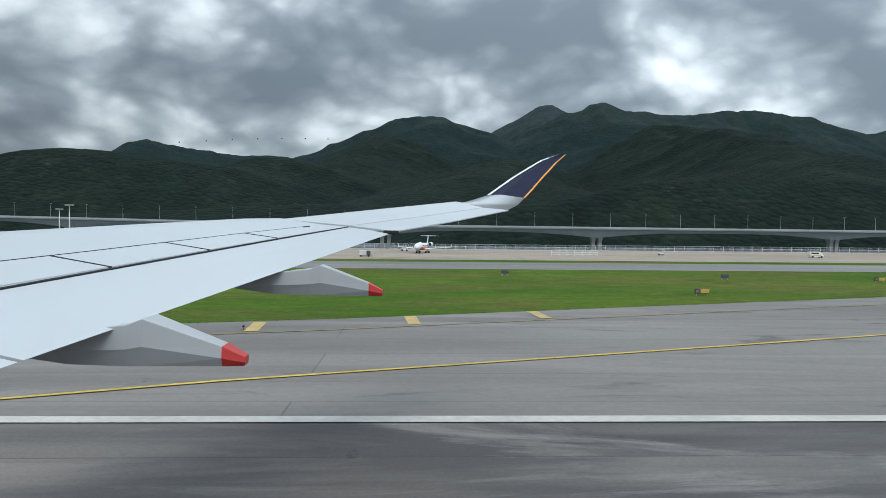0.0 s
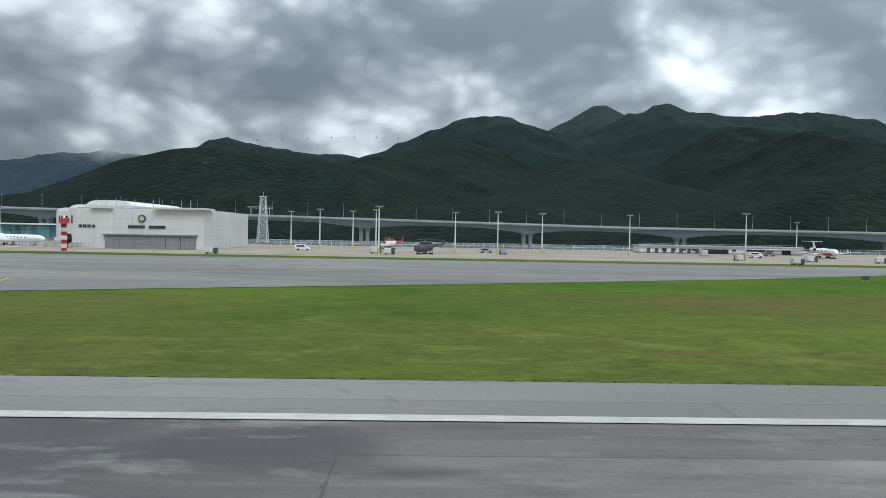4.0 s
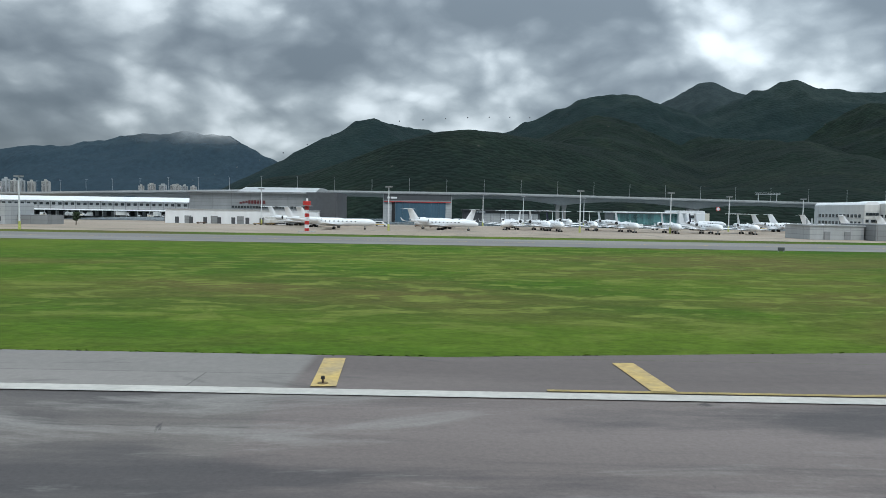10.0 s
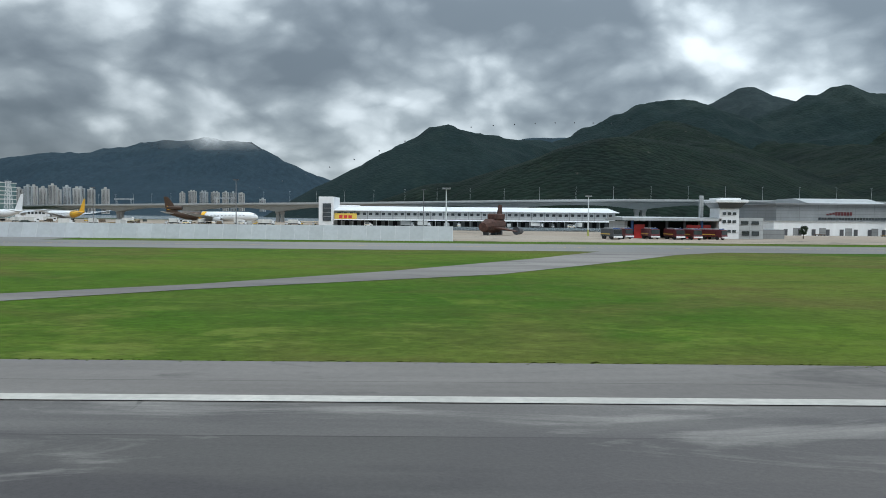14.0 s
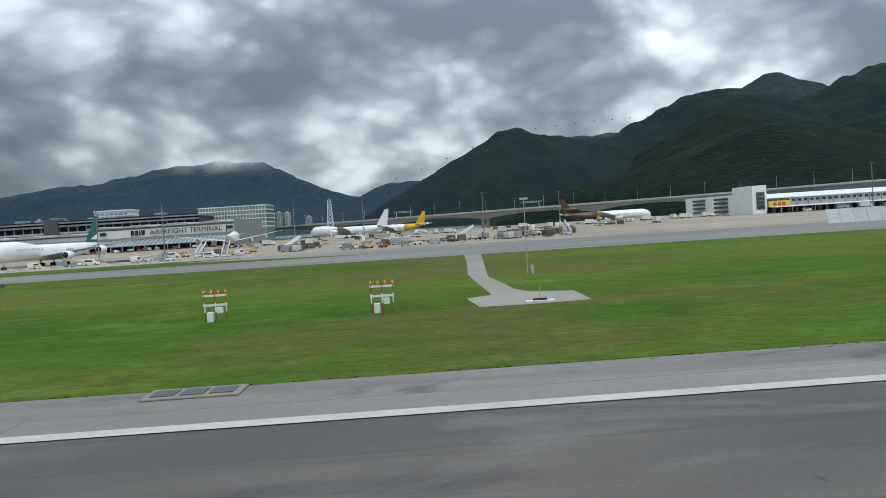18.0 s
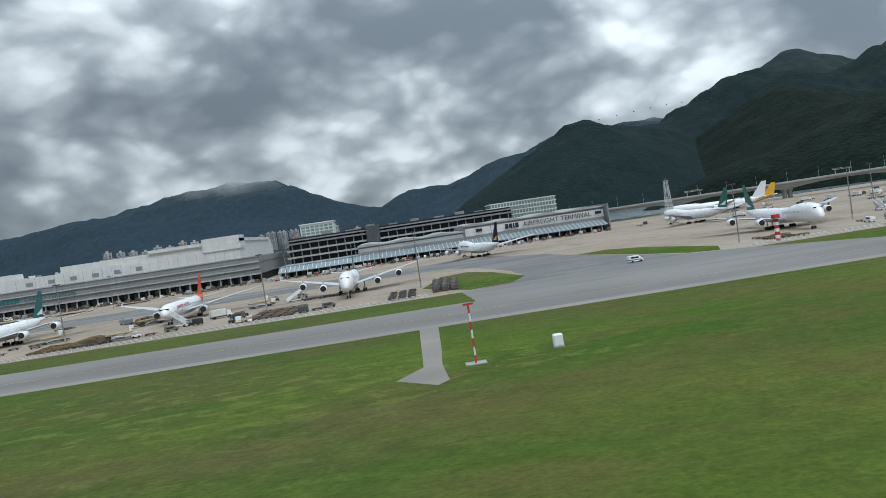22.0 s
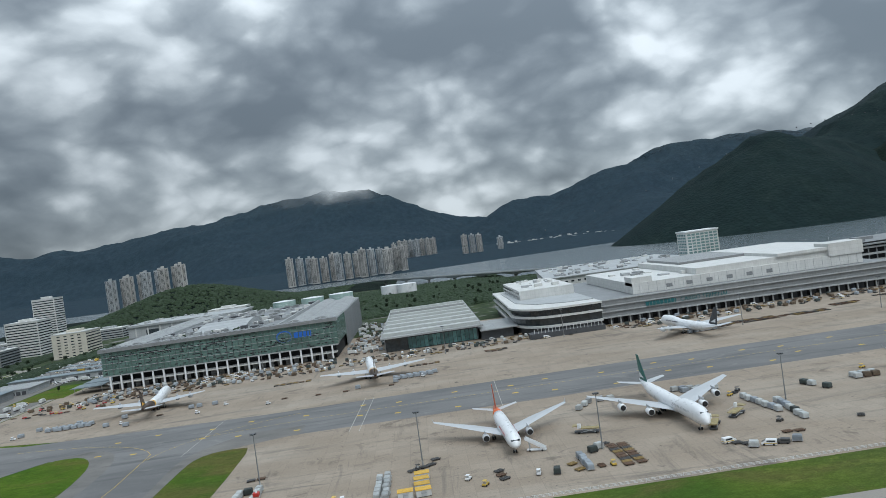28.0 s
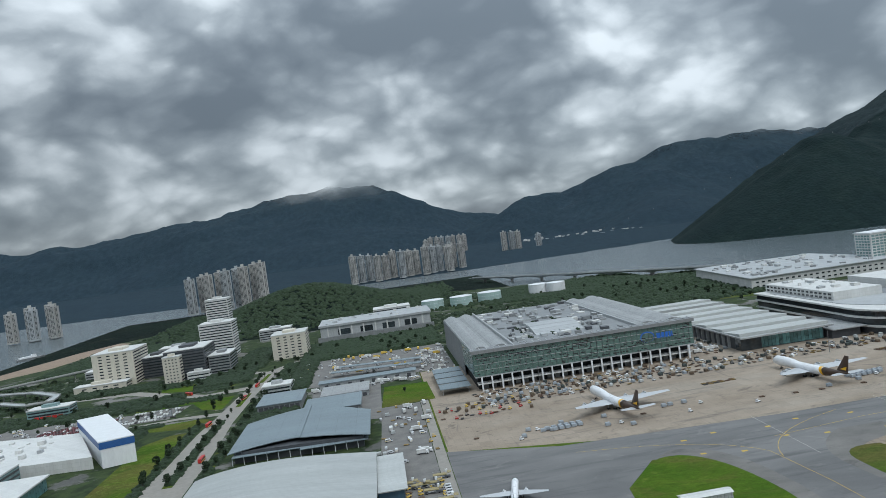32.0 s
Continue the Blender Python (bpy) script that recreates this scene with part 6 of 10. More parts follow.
def middle_terminal():
    s = Site("low_freight_shed", -1888, 590, "low freight shed with a stepped wave roof and glass end", "warehouse")
    s.block("wall", -1926, -1850, 592, 835, 0, 10.5, DARKGREY)
    s.row("glass_panel", -1925, -1851, 22, 591.8, 0.6, 9.6, 3.0, AQUA, 0.25)
    s.block("glazed_corner", -1926.5, -1908, 590.5, 600, 0, 11, GLASS)
    s.block("roof", -1930, -1846, 583, 838, 11.5, 12.8, ROOFGREY)
    for i in range(8):
        y = 588 + i * 31
        s.section("roof_wave", [(y, 12.8), (y, 15.4), (y + 29, 13.2), (y + 29, 12.8)], -1928, -1848, ROOFCREAM)
    s.side("column", -1926, 605, 830, 22, 0, 11.4, 1.0, PALEGREY, -1, 2.4)
    s.block("annexe", -1848, -1822, 584, 640, 0, 7.5, DARKGREY)
    s.block("annexe_roof", -1849, -1818, 580, 642, 7.5, 8.3, ROOFGREY)
    # canopies over the lane beside the green terminal
    for i in range(4):
        c = Site("lane_canopy", -2172, 600 + i * 24, "flat grey canopy over a service lane", "canopy", "service lane canopies")
        c.block("roof", -2186, -2160, 600 + i * 24, 620 + i * 24, 5.2, 5.8, ROOFBLUE)
        for xx in (-2184, -2162):
            for yy in (603, 617):
                c.block("post", xx, xx + 0.4, yy + i * 24, yy + 0.4 + i * 24, 0, 5.2, STEEL)


middle_terminal()


def fuel_tanks():
    for x, y, r, h in ((-2135, 1290, 20, 15.5), (-2084, 1285, 20, 15.5), (-2033, 1280, 21, 16.5), (-1945, 1275, 17, 18), (-1916, 1262, 17, 18)):
        t = thing("fuel_tank", x, y, 0, 0, "pale aqua fuel tank with a shallow roof and stair", "tank", "fuel tanks")
        b = B()
        tube(b, (0, 0, 0), (0, 0, h), r, r, 36)
        part("shell", b, TANK if x < -2000 else WHITE, t)
        b = B()
        tube(b, (0, 0, h), (0, 0, h + 1.4), r, r * 0.2, 36)
        part("roof", b, WHITE, t)
        for z in (h * 0.33, h * 0.66, h):
            b = B()
            tube(b, (0, 0, z - 0.15), (0, 0, z + 0.15), r + 0.25, r + 0.25, 36)
            part("wind_girder", b, WHITE, t)
        b = B()
        for i in range(18):
            a = -1.9 + i * 0.06
            box(b, (r + 0.6) * math.cos(a) - 0.5, (r + 0.6) * math.cos(a) + 0.5, (r + 0.6) * math.sin(a) - 0.5, (r + 0.6) * math.sin(a) + 0.5, h * i / 18, h * i / 18 + 0.2)
        part("stair", b, STEEL, t)


fuel_tanks()


def grey_warehouse():
    s = Site("grey_logistics_block", -2235, 1060, "long grey logistics block with tall dark bays", "warehouse")
    s.block("wall", -2318, -2157, 1060, 1140, 0, 20, PALEGREY)
    s.block("base", -2322, -2153, 1052, 1060, 0, 6, MIDGREY)
    s.row("bay", -2300, -2170, 4, 1059.7, 7, 15, 18, GLASS)
    s.row("bay_frame", -2316, -2160, 9, 1059.5, 5, 19, 2.0, OFFWHITE)
    s.block("roof", -2320, -2155, 1058, 1142, 20, 23, PALEGREY)
    roof_plant(s, -2310, -2165, 1065, 1135, 23, 18, 31, (PALEGREY, OFFWHITE), 8)


grey_warehouse()


def sheds():
    """Blue and cream roofed sheds beside the service road."""
    s = Site("blue_roof_shed", -2293, 490, "long two-bay shed with a pale blue arched sheet roof", "shed")
    s.plan("wall", [(-2337, 500), (-2337, 572), (-2293, 588), (-2249, 557), (-2249, 492)], 0, 7.6, DARKGREY)

    def bay(xa, xb, ya, yb, za, zb, rise):
        """One bay of sheet roof: an arch across, thick enough to show an edge."""
        n = 8
        rings = []
        for i in range(n + 1):
            k = i / n
            x, z = xa + (xb - xa) * k, za + (zb - za) * k + rise * math.sin(math.pi * k)
            f, g = ya[0] + (ya[1] - ya[0]) * k, yb[0] + (yb[1] - yb[0]) * k
            rings.append([(x - s.x, f - s.y, z), (x - s.x, g - s.y, z), (x - s.x, g - s.y, z - 0.5), (x - s.x, f - s.y, z - 0.5)])
        part("roof_bay", loft(B(), rings), ROOFBLUE, s.ob, "pale blue standing seam roof")

    bay(-2341, -2293.2, (497, 505), (578, 595), 7.8, 10.4, 0.9)
    bay(-2292.8, -2244, (501, 488), (594, 560), 10.8, 8.6, 0.8)
    s.section("ridge_cap", [(500, 11.0), (595, 11.0), (595, 11.5), (500, 11.5)], -2294.4, -2291.8, ROOFBLUE)
    # lower canopy under the arched front, on dark bays
    for i in range(12):
        xa = -2338 + i * 7.7
        s.block("front_canopy", xa, xa + 7.5, 489 if i > 5 else 494, 501, 5.2, 5.6, ROOFBLUE)
        s.block("bay_post", xa, xa + 0.4, 490 if i > 5 else 495, 490.4 if i > 5 else 495.4, 0, 5.2, FRAMEWHITE)
    s.row("clerestory", -2336, -2250, 20, 499.6, 6.0, 7.4, 3.4, GLASS, 0.15)
    s.side("side_window", -2249, 496, 555, 9, 2.0, 5.6, 4.6, GLASS, 1)
    c = Site("arched_roof_shed", -2285, 400, "long shed under a cream arched roof", "shed")
    x0, x1, y0, y1 = -2350, -2240, 330, 446
    c.block("wall", x0 + 3, x1 - 1, y0, y1 - 3, 0, 8.5, BLUEGREY)
    b = B()
    xs = np.linspace(x0, x1, 15)
    zs = [8.5 + 5.0 * math.sin(math.pi * (i / 14) ** 0.8) for i in range(15)]
    r0 = [b.verts.new((x - c.x, y0 - 4 - c.y, z)) for x, z in zip(xs, zs)]
    r1 = [b.verts.new((x - c.x, y1 - c.y, z)) for x, z in zip(xs, zs)]
    for i in range(14):
        b.faces.new((r0[i], r0[i + 1], r1[i + 1], r1[i]))
    b.faces.new(r1)
    part("arched_roof", b, ROOFARCH, c.ob)
    c.block("annexe", -2239.8, -2226, 380, 440, 0, 6.0, BLUEGREY)
    c.block("annexe_roof", -2240, -2224, 378, 442, 6.0, 6.6, ROOFCREAM)
    for i, (xa, xb, ya, yb, h, mt) in enumerate(((-2300, -2252, 590, 640, 6.5, ROOFBLUE), (-2296, -2200, 706, 722, 5.5, ROOFBLUE), (-2345, -2305, 640, 690, 7, ROOFBLUE), (-2290, -2246, 650, 690, 5, ROOFGREY))):
        d = Site("low_shed", (xa + xb) / 2, ya, "low flat-roofed service shed", "shed")
        d.block("wall", xa + 1, xb - 1, ya + 1, yb - 1, 0, h, PALEGREY if i % 2 else MIDGREY)
        d.block("roof", xa, xb, ya, yb, h, h + 0.6, mt)
        d.row("opening", xa + 2, xb - 2, 8, ya + 0.9, 0.3, h - 1.6, 3.6, DARKGREY)
    e = Site("white_depot", -2470, 560, "white depot with a dark blue roof edge", "building")
    e.plan("low_hall", [(-2560, 560), (-2448, 548), (-2492, 640), (-2575, 660)], 0, 9, OFFWHITE)
    e.plan("tall_hall", [(-2440, 544), (-2418, 551), (-2472, 650), (-2494, 642)], 0, 14, WHITE)
    e.plan("blue_band", [(-2440.5, 543.5), (-2417.5, 550.8), (-2471.8, 650.6), (-2494.5, 642.4)], 14, 19, BLUE)
    e.plan("roof", [(-2440.5, 543.5), (-2417.5, 550.8), (-2471.8, 650.6), (-2494.5, 642.4)], 19, 19.8, WHITE)
    e.block("annexe", -2620, -2562, 560, 650, 0, 7, OFFWHITE)
    e.block("glass_front", -2520, -2465, 470, 512, 0, 9, AQUA)
    e.block("glass_roof", -2522, -2463, 468, 514, 9, 10, OFFWHITE)
    roof_plant(e, -2550, -2500, 572, 640, 9, 14, 41, (OFFWHITE, PALEGREY), 6)


sheds()


def town_block(x, y, w, d, h, wall, label, floors=0, rz=0.0, name="office_block"):
    t = thing(name, x, y, 0, rz, label, "office")
    part("wall", box(B(), -w / 2, w / 2, 0, d, 0, h), wall, t)
    part("roof", box(B(), -w / 2 - 0.4, w / 2 + 0.4, -0.4, d + 0.4, h, h + 1.0), OFFWHITE, t)
    part("lift_house", box(B(), -w / 5, w / 6, d * 0.3, d * 0.7, h + 1.0, h + 4.0), wall, t)
    n = floors or max(2, int(h / 3.6))
    for i in range(n):
        z = 1.6 + i * (h - 1.5) / n
        if wall is BEIGE:
            for k in (-0.30, -0.1, 0.1, 0.30):
                part("window_band", box(B(), k * w - w * 0.045, k * w + w * 0.045, -0.12, 0.1, z, z + 1.3), GLASS, t)
        else:
            part("window_band", box(B(), -w / 2 + 1, w / 2 - 1, -0.12, 0.1, z, z + 1.5), GLASS, t)
        part("window_band", box(B(), -w / 2 - 0.12, -w / 2 + 0.1, 1, d - 1, z, z + 1.5), GLASS, t)
        part("window_band", box(B(), w / 2 - 0.1, w / 2 + 0.12, 1, d - 1, z, z + 1.5), GLASS, t)
    return t


for x, y, w, d, h, wall, label in (
        (-2563, 930, 50, 58, 42, BEIGE, "tall beige office block with ribbon windows at the side"), (-2574, 908, 62, 20, 8, BEIGE, "low beige office podium with small windows"),
        (-2470, 902, 48, 60, 36, DARKGREY, "dark glass office block with a flat roof"), (-2482, 888, 20, 13, 31, BEIGE, "narrow beige slab in front of the glass offices"),
        (-2432, 915, 26, 46, 22, MIDGREY, "grey office block with ribbon windows"), (-2525, 960, 30, 40, 26, DARKGREY, "dark glass office block with a flat roof"),
        (-2462, 1050, 46, 40, 50, OFFWHITE, "white hotel tower with ribbon windows"), (-2478, 1150, 34, 30, 78, OFFWHITE, "white hotel tower with ribbon windows"),
        (-2350, 950, 44, 44, 31, BEIGE, "beige hotel block with rows of windows"), (-2452, 886, 26, 10, 9, OFFWHITE, "low white office annexe with ribbon windows"),
        (-2700, 700, 40, 30, 12, AQUAWALL, "low blue-green glass building"), (-2640, 640, 60, 26, 8, OFFWHITE, "low white depot building"),
        (-2210, 1190, 60, 40, 22, OFFWHITE, "white cable car terminal block"), (-2400, 1180, 50, 30, 16, PALEGREY, "grey service block with ribbon windows"),
        (-2600, 1010, 60, 30, 12, PALEGREY, "low grey station block beside the flyover"), (-2530, 1090, 50, 30, 20, PALEGREY, "grey service block with ribbon windows")):
    town_block(x, y, w, d, h, wall, label)


def tower_cluster(x, y, w, d, h, wall, label, rz=0.0):
    """A tall housing tower on a cross plan, with window columns."""
    t = thing("housing_tower", x, y, 0, rz, label, "tower", "new town towers")
    b = B()
    box(b, -w / 2, w / 2, d * 0.3, d * 0.7, 0, h)
    box(b, -w * 0.22, w * 0.22, 0, d, 0, h)
    part("wall", b, wall, t)
    part("crown", box(B(), -w * 0.14, w * 0.14, d * 0.35, d * 0.65, h, h + 6), wall, t)
    b = B()
    for sx in (-0.42, -0.3, -0.12, 0.0, 0.12, 0.3, 0.42):
        yy = 0 if abs(sx) < 0.2 else d * 0.3
        z = 5.0
        while z < h - 3:
            box(b, sx * w - 1.1, sx * w + 1.1, yy - 0.25, yy + 0.1, z, z + 1.6)
            z += 3.1
    tagged(part("glazing", b, GLASS, t), kind="stuff")
    return t


TOWERA = mat("beige tower paint", (0.46, 0.45, 0.43), 0.8, var=0.06, size=12, stretch=(1, 1, 0.1), rand=0.12)
TOWERB = mat("grey tower paint", (0.42, 0.44, 0.45), 0.8, var=0.06, size=12, stretch=(1, 1, 0.1), rand=0.12)
r_t = random.Random(12)
for x, y, h in ([(-1985 + i * 24, 2420 + (i % 2) * 50, 82 + (i * 37 % 9)) for i in range(3)] + [(-2300 + i * 26, 2330 + (i % 3) * 40, 92 - (i * 29 % 13)) for i in range(13)] +
                [(-1711 + 20, 2950, 92), (-1660, 2945, 90), (-1630, 2960, 88), (-1544, 2960, 66)] + [(-2730 + i * 24, 2000 + (i % 2) * 40, 98 + i * 2.4) for i in range(9)] +
                [(-3150 + i * 26, 1900 + (i % 2) * 50, 76 + (i * 31 % 12)) for i in range(5)] + [(-1990 + i * 26, 3300 + (i % 2) * 40, 98 + (i * 17 % 9)) for i in range(8)]):
    tower_cluster(x, y, 27 if x < -2480 else 24, 22, h, TOWERA if (int(x) // 40) % 3 else TOWERB, "tall pale housing tower with columns of small windows")


# ---- aircraft: nose towards +x, wheels on the ground ----
def ring_at(x, ry, rz, zc, n=16):
    return [(x, ry * math.cos(2 * math.pi * i / n), zc + rz * math.sin(2 * math.pi * i / n)) for i in range(n)]


def fuselage_rings(L, R, zc, hump=0.0, nose=0.12, tail=0.30):
    out = []
    for s in (0.0, 0.01, 0.03, 0.06, 0.09, nose, 0.2, 0.3, 0.36, 0.45, 0.6, 1 - tail, 0.78, 0.85, 0.91, 0.96, 1.0):
        x = L / 2 - s * L
        if s < nose:
            k = math.sqrt(max(0.0, 1 - (1 - s / nose) ** 2)) * 0.98 + 0.02
            z = zc - R * 0.30 * (1 - k)
        elif s > 1 - tail:
            q = (s - 1 + tail) / tail
            k = 1 - 0.93 * q ** 1.6
            z = zc + R * 0.75 * q ** 1.5
        else:
            k, z = 1.0, zc
        up = hump * (1.0 if 0.05 < s < 0.24 else 0.65 if s == 0.03 else 0.55 if 0.24 <= s < 0.33 else 0.0)
        out.append((s, ring_at(x, R * k, R * k + up / 2, z + up / 2)))
    return out


def wing_pair(t, root, tip, y0, y1, z0, z1, th, material, name, sweep_kink=None, winglet=0.0, tipmat=None):
    """Left and right surfaces. root, tip: x of leading and trailing edge."""
    for sgn in (1, -1):
        rings = []
        for k in (0.0, 0.35, 1.0):
            le = root[0] + (tip[0] - root[0]) * k
            te = root[1] + (tip[1] - root[1]) * (k if sweep_kink is None else (k ** sweep_kink))
            y, z, h = y0 + (y1 - y0) * k, z0 + (z1 - z0) * k, th * (1 - 0.75 * k)
            m = le + 0.35 * (te - le)
            rings.append([(le, sgn * y, z), (m, sgn * y, z + h * 0.6), (te, sgn * y, z), (m, sgn * y, z - h * 0.4)])
        w = part(name, loft(B(), rings), material, t)
        if winglet:
            x0, x1 = tip
            b = loft(B(), [[(x0, sgn * y1, z1), (x0 * 0.5 + x1 * 0.5, sgn * y1, z1 + 0.1), (x1, sgn * y1, z1), (x0 * 0.5 + x1 * 0.5, sgn * (y1 + 0.1), z1 - 0.1)],
                           [(x1 - 0.4, sgn * (y1 + 0.4), z1 + winglet), (x1 - 0.6, sgn * (y1 + 0.4), z1 + winglet + 0.05), (x1 - 0.9, sgn * (y1 + 0.4), z1 + winglet), (x1 - 0.6, sgn * (y1 + 0.5), z1 + winglet)]])
            part("winglet", b, tipmat or material, w)


def fin(t, root, tip, z0, z1, th, material, name="tail_fin"):
    rings = []
    for (le, te), z, h in ((root, z0, th), (tip, z1, th * 0.4)):
        m = le + 0.35 * (te - le)
        rings.append([(le, 0, z), (m, h / 2, z), (te, 0, z), (m, -h / 2, z)])
    return part(name, loft(B(), rings), material, t)


def engine(t, x, y, z, r, L, material, name="engine"):
    n = 14
    e = part(name, loft(B(), [ring_y(x + L / 2, y, z, r * 0.86, n), ring_y(x + L * 0.44, y, z, r, n), ring_y(x, y, z, r * 1.02, n), ring_y(x - L * 0.32, y, z, r * 0.82, n), ring_y(x - L / 2, y, z, r * 0.45, n)]), material, t, "round engine pod", True)
    b = tube(B(), (x + L / 2 - 0.02, y, z), (x + L / 2 + 0.04, y, z), r * 0.80, r * 0.80, n)
    tube(b, (x + L / 2 + 0.03, y, z), (x + L / 2 + 0.25, y, z), r * 0.2, r * 0.02, 8)
    part("intake", b, RUBBER, e, "dark engine intake")
    return e


def ring_y(x, y, z, r, n):
    return [(x, y + r * math.cos(2 * math.pi * i / n), z + r * math.sin(2 * math.pi * i / n)) for i in range(n)]


def gear(t, x, y, z, wheels, r, name):
    g = part(name, tube(B(), (x, y, r), (x, y, z), 0.22, 0.28, 8), STEEL, t, "landing gear leg")
    b = B()
    for dx in wheels:
        for dy in (-0.55, 0.55):
            tube(b, (x + dx, y + dy - 0.22, r), (x + dx, y + dy + 0.22, r), r, r, 12)
    box(b, x - 0.15 + min(wheels), x + 0.15 + max(wheels), y - 0.6, y + 0.6, r - 0.12, r + 0.12)
    part("bogie", b, RUBBER, g, "rubber-tyred wheels on a beam")


def airliner(label, L, span, R, zc, H, engines, tailmat=None, rearmat=None, rear_from=0.62, hump=0.0, noseband=None, winglet=0.0, cheat=None, er=1.45, el=5.2, tail_engine=False, letters_mat=None, name="airliner", tipmat=None, finmark=None):
    t = thing(name, 0, 0, 0, 0, label, "airplane", "parked aircraft")
    rings = fuselage_rings(L, R, zc, hump)
    cut = next(i for i, (s, _) in enumerate(rings) if s >= rear_from)
    if rearmat:
        part("forward_fuselage", loft(B(), [r for _, r in rings[:cut + 1]]), SKIN, t, smooth=True)
        part("rear_fuselage", loft(B(), [r for _, r in rings[cut:]]), rearmat, t, "painted rear fuselage", True)
        if finmark:
            # gold band that leans back over the join
            lean = [[(x + (z - zc) * 0.55 + d, y * 1.012, zc + (z - zc) * 1.012) for x, y, z in rings[cut][1]] for d in (1.7, -0.9)]
            part("gold_band", loft(B(), lean, caps=False), GOLD, t, "gold band round the fuselage", True)
    else:
        part("fuselage", loft(B(), [r for _, r in rings]), SKIN, t, smooth=True)
    # belly fairing
    part("wing_fairing", loft(B(), [ring_at(L * 0.14, R * 0.5, 0.3, zc - R * 0.9, 12), ring_at(L * 0.08, R * 1.06, R * 0.5, zc - R * 0.62, 12), ring_at(-L * 0.08, R * 1.06, R * 0.5, zc - R * 0.62, 12), ring_at(-L * 0.16, R * 0.4, 0.3, zc - R * 0.9, 12)]), WINGSKIN, t, smooth=True)
    c0 = L * 0.205
    wing_pair(t, (L * 0.15, L * 0.15 - c0), (-L * 0.175, -L * 0.175 - c0 * 0.25), R * 0.8, span / 2, zc - R * 0.55, zc + span * 0.052, R * 0.34, WINGSKIN, "wing", 0.72, winglet, tipmat)
    wing_pair(t, (-L * 0.385, -L * 0.475), (-L * 0.455, -L * 0.50), R * 0.3, span * 0.175, zc + R * 0.45, zc + R * 0.9, R * 0.16, WINGSKIN, "tailplane")
    f = fin(t, (-L * 0.345, -L * 0.485), (-L * 0.468, -L * 0.515), zc + R * 0.7, H, R * 0.22, tailmat or SKIN)
    if finmark:
        b = B()
        for sgn in (1, -1):
            vs = [(-L * 0.395, sgn * R * 0.125, zc + R * 1.35), (-L * 0.47, sgn * R * 0.125, zc + R * 1.3), (-L * 0.48, sgn * R * 0.10, zc + R * 2.2)]
            v = [b.verts.new(p) for p in vs]
            b.faces.new(v if sgn > 0 else list(reversed(v)))
        part("fin_emblem", b, finmark, f, "pale emblem on the fin")
    for frac, xf in engines:
        y = span / 2 * frac
        for sgn in (1, -1):
            x = L * 0.15 - (L * 0.325) * frac + L * xf
            z = zc - R * 0.55 + (zc + span * 0.052 - zc + R * 0.55) * frac - er * 1.25
            z = max(z, er + 0.9)
            e = engine(t, x, sgn * y, z, er, el, SKIN if rearmat is None else WINGSKIN)
            part("pylon", box(B(), x - el * 0.55, x + el * 0.28, sgn * y - 0.2, sgn * y + 0.2, z + er * 0.7, z + er * 1.7), WINGSKIN, e)
    if tail_engine:
        engine(t, -L * 0.40, 0, zc + R * 1.75, er * 0.95, L * 0.17, BROWN, "tail_engine")
    zb = zc - R * 0.8
    gear(t, L * 0.39, 0, zb, (0,), 0.55, "nose_gear")
    for sgn in (1, -1):
        gear(t, -L * 0.02, sgn * R * 1.75, zb + 0.6, (-0.8, 0.8), 0.62, "main_gear")
        if hump:
            gear(t, -L * 0.065, sgn * R * 0.6, zb, (-0.8, 0.8), 0.62, "main_gear")
    zw = zc + R * 0.30 + hump * 0.9
    xs = L / 2 - (0.045 if hump else 0.035) * L
    b = B()
    for i in range(-3, 4):
        a = i * 0.26
        ry = R * (0.62 if hump else 0.72)
        x, y = xs + R * 0.28 * math.cos(a) - 0.2, ry * math.sin(a)
        box(b, x - 0.5, x + 0.34, y - 0.25, y + 0.25, zw - 0.05, zw + 0.42)
    part("cockpit_window", b, GLASS, t, "dark cockpit windows")
    if not hump or cheat:
        for sgn in (1, -1):
            b = B()
            for i in range(46):
                x = L * 0.37 - i * L * 0.68 / 46
                v = [b.verts.new(p) for p in ((x, sgn * (R + 0.012), zc + 0.25), (x - 0.3, sgn * (R + 0.012), zc + 0.25), (x - 0.3, sgn * (R + 0.004), zc + 0.62), (x, sgn * (R + 0.004), zc + 0.62))]
                b.faces.new(v if sgn < 0 else list(reversed(v)))
            tagged(part("cabin_window", b, GLASS, t), kind="stuff")
    if letters_mat:
        for sgn in (1, -1):
            b = B()
            x = L * 0.34
            for i, w in enumerate((1.1, 0.9, 0.8, 1.0, 0.9, 0.9, 0, 1.0, 0.9, 0.9, 0.4, 0.9, 0.4, 0.9)):
                if w:
                    v = [b.verts.new(p) for p in ((x, sgn * (R * 1.0 + 0.03), zc + R * 0.28), (x - w * 0.8, sgn * (R * 1.0 + 0.03), zc + R * 0.28), (x - w * 0.8, sgn * (R * 0.95 + 0.03), zc + R * 0.28 + 0.8), (x, sgn * (R * 0.95 + 0.03), zc + R * 0.28 + 0.8))]
                    b.faces.new(v if sgn < 0 else list(reversed(v)))
                x -= (w or 0.8) + 0.28
            tagged(part("title_bar", b, letters_mat, t), kind="stuff")
    if noseband:
        b = B()
        loft(b, [ring_at(L / 2 - s * L, R * k * 1.006, R * k * 1.006, zc - R * 0.30 * (1 - k)) for s, k in ((0.034, 0.70), (0.05, 0.82), (0.066, 0.90))], caps=False)
        part("nose_band", b, noseband, t, "coloured band round the nose")
    return t


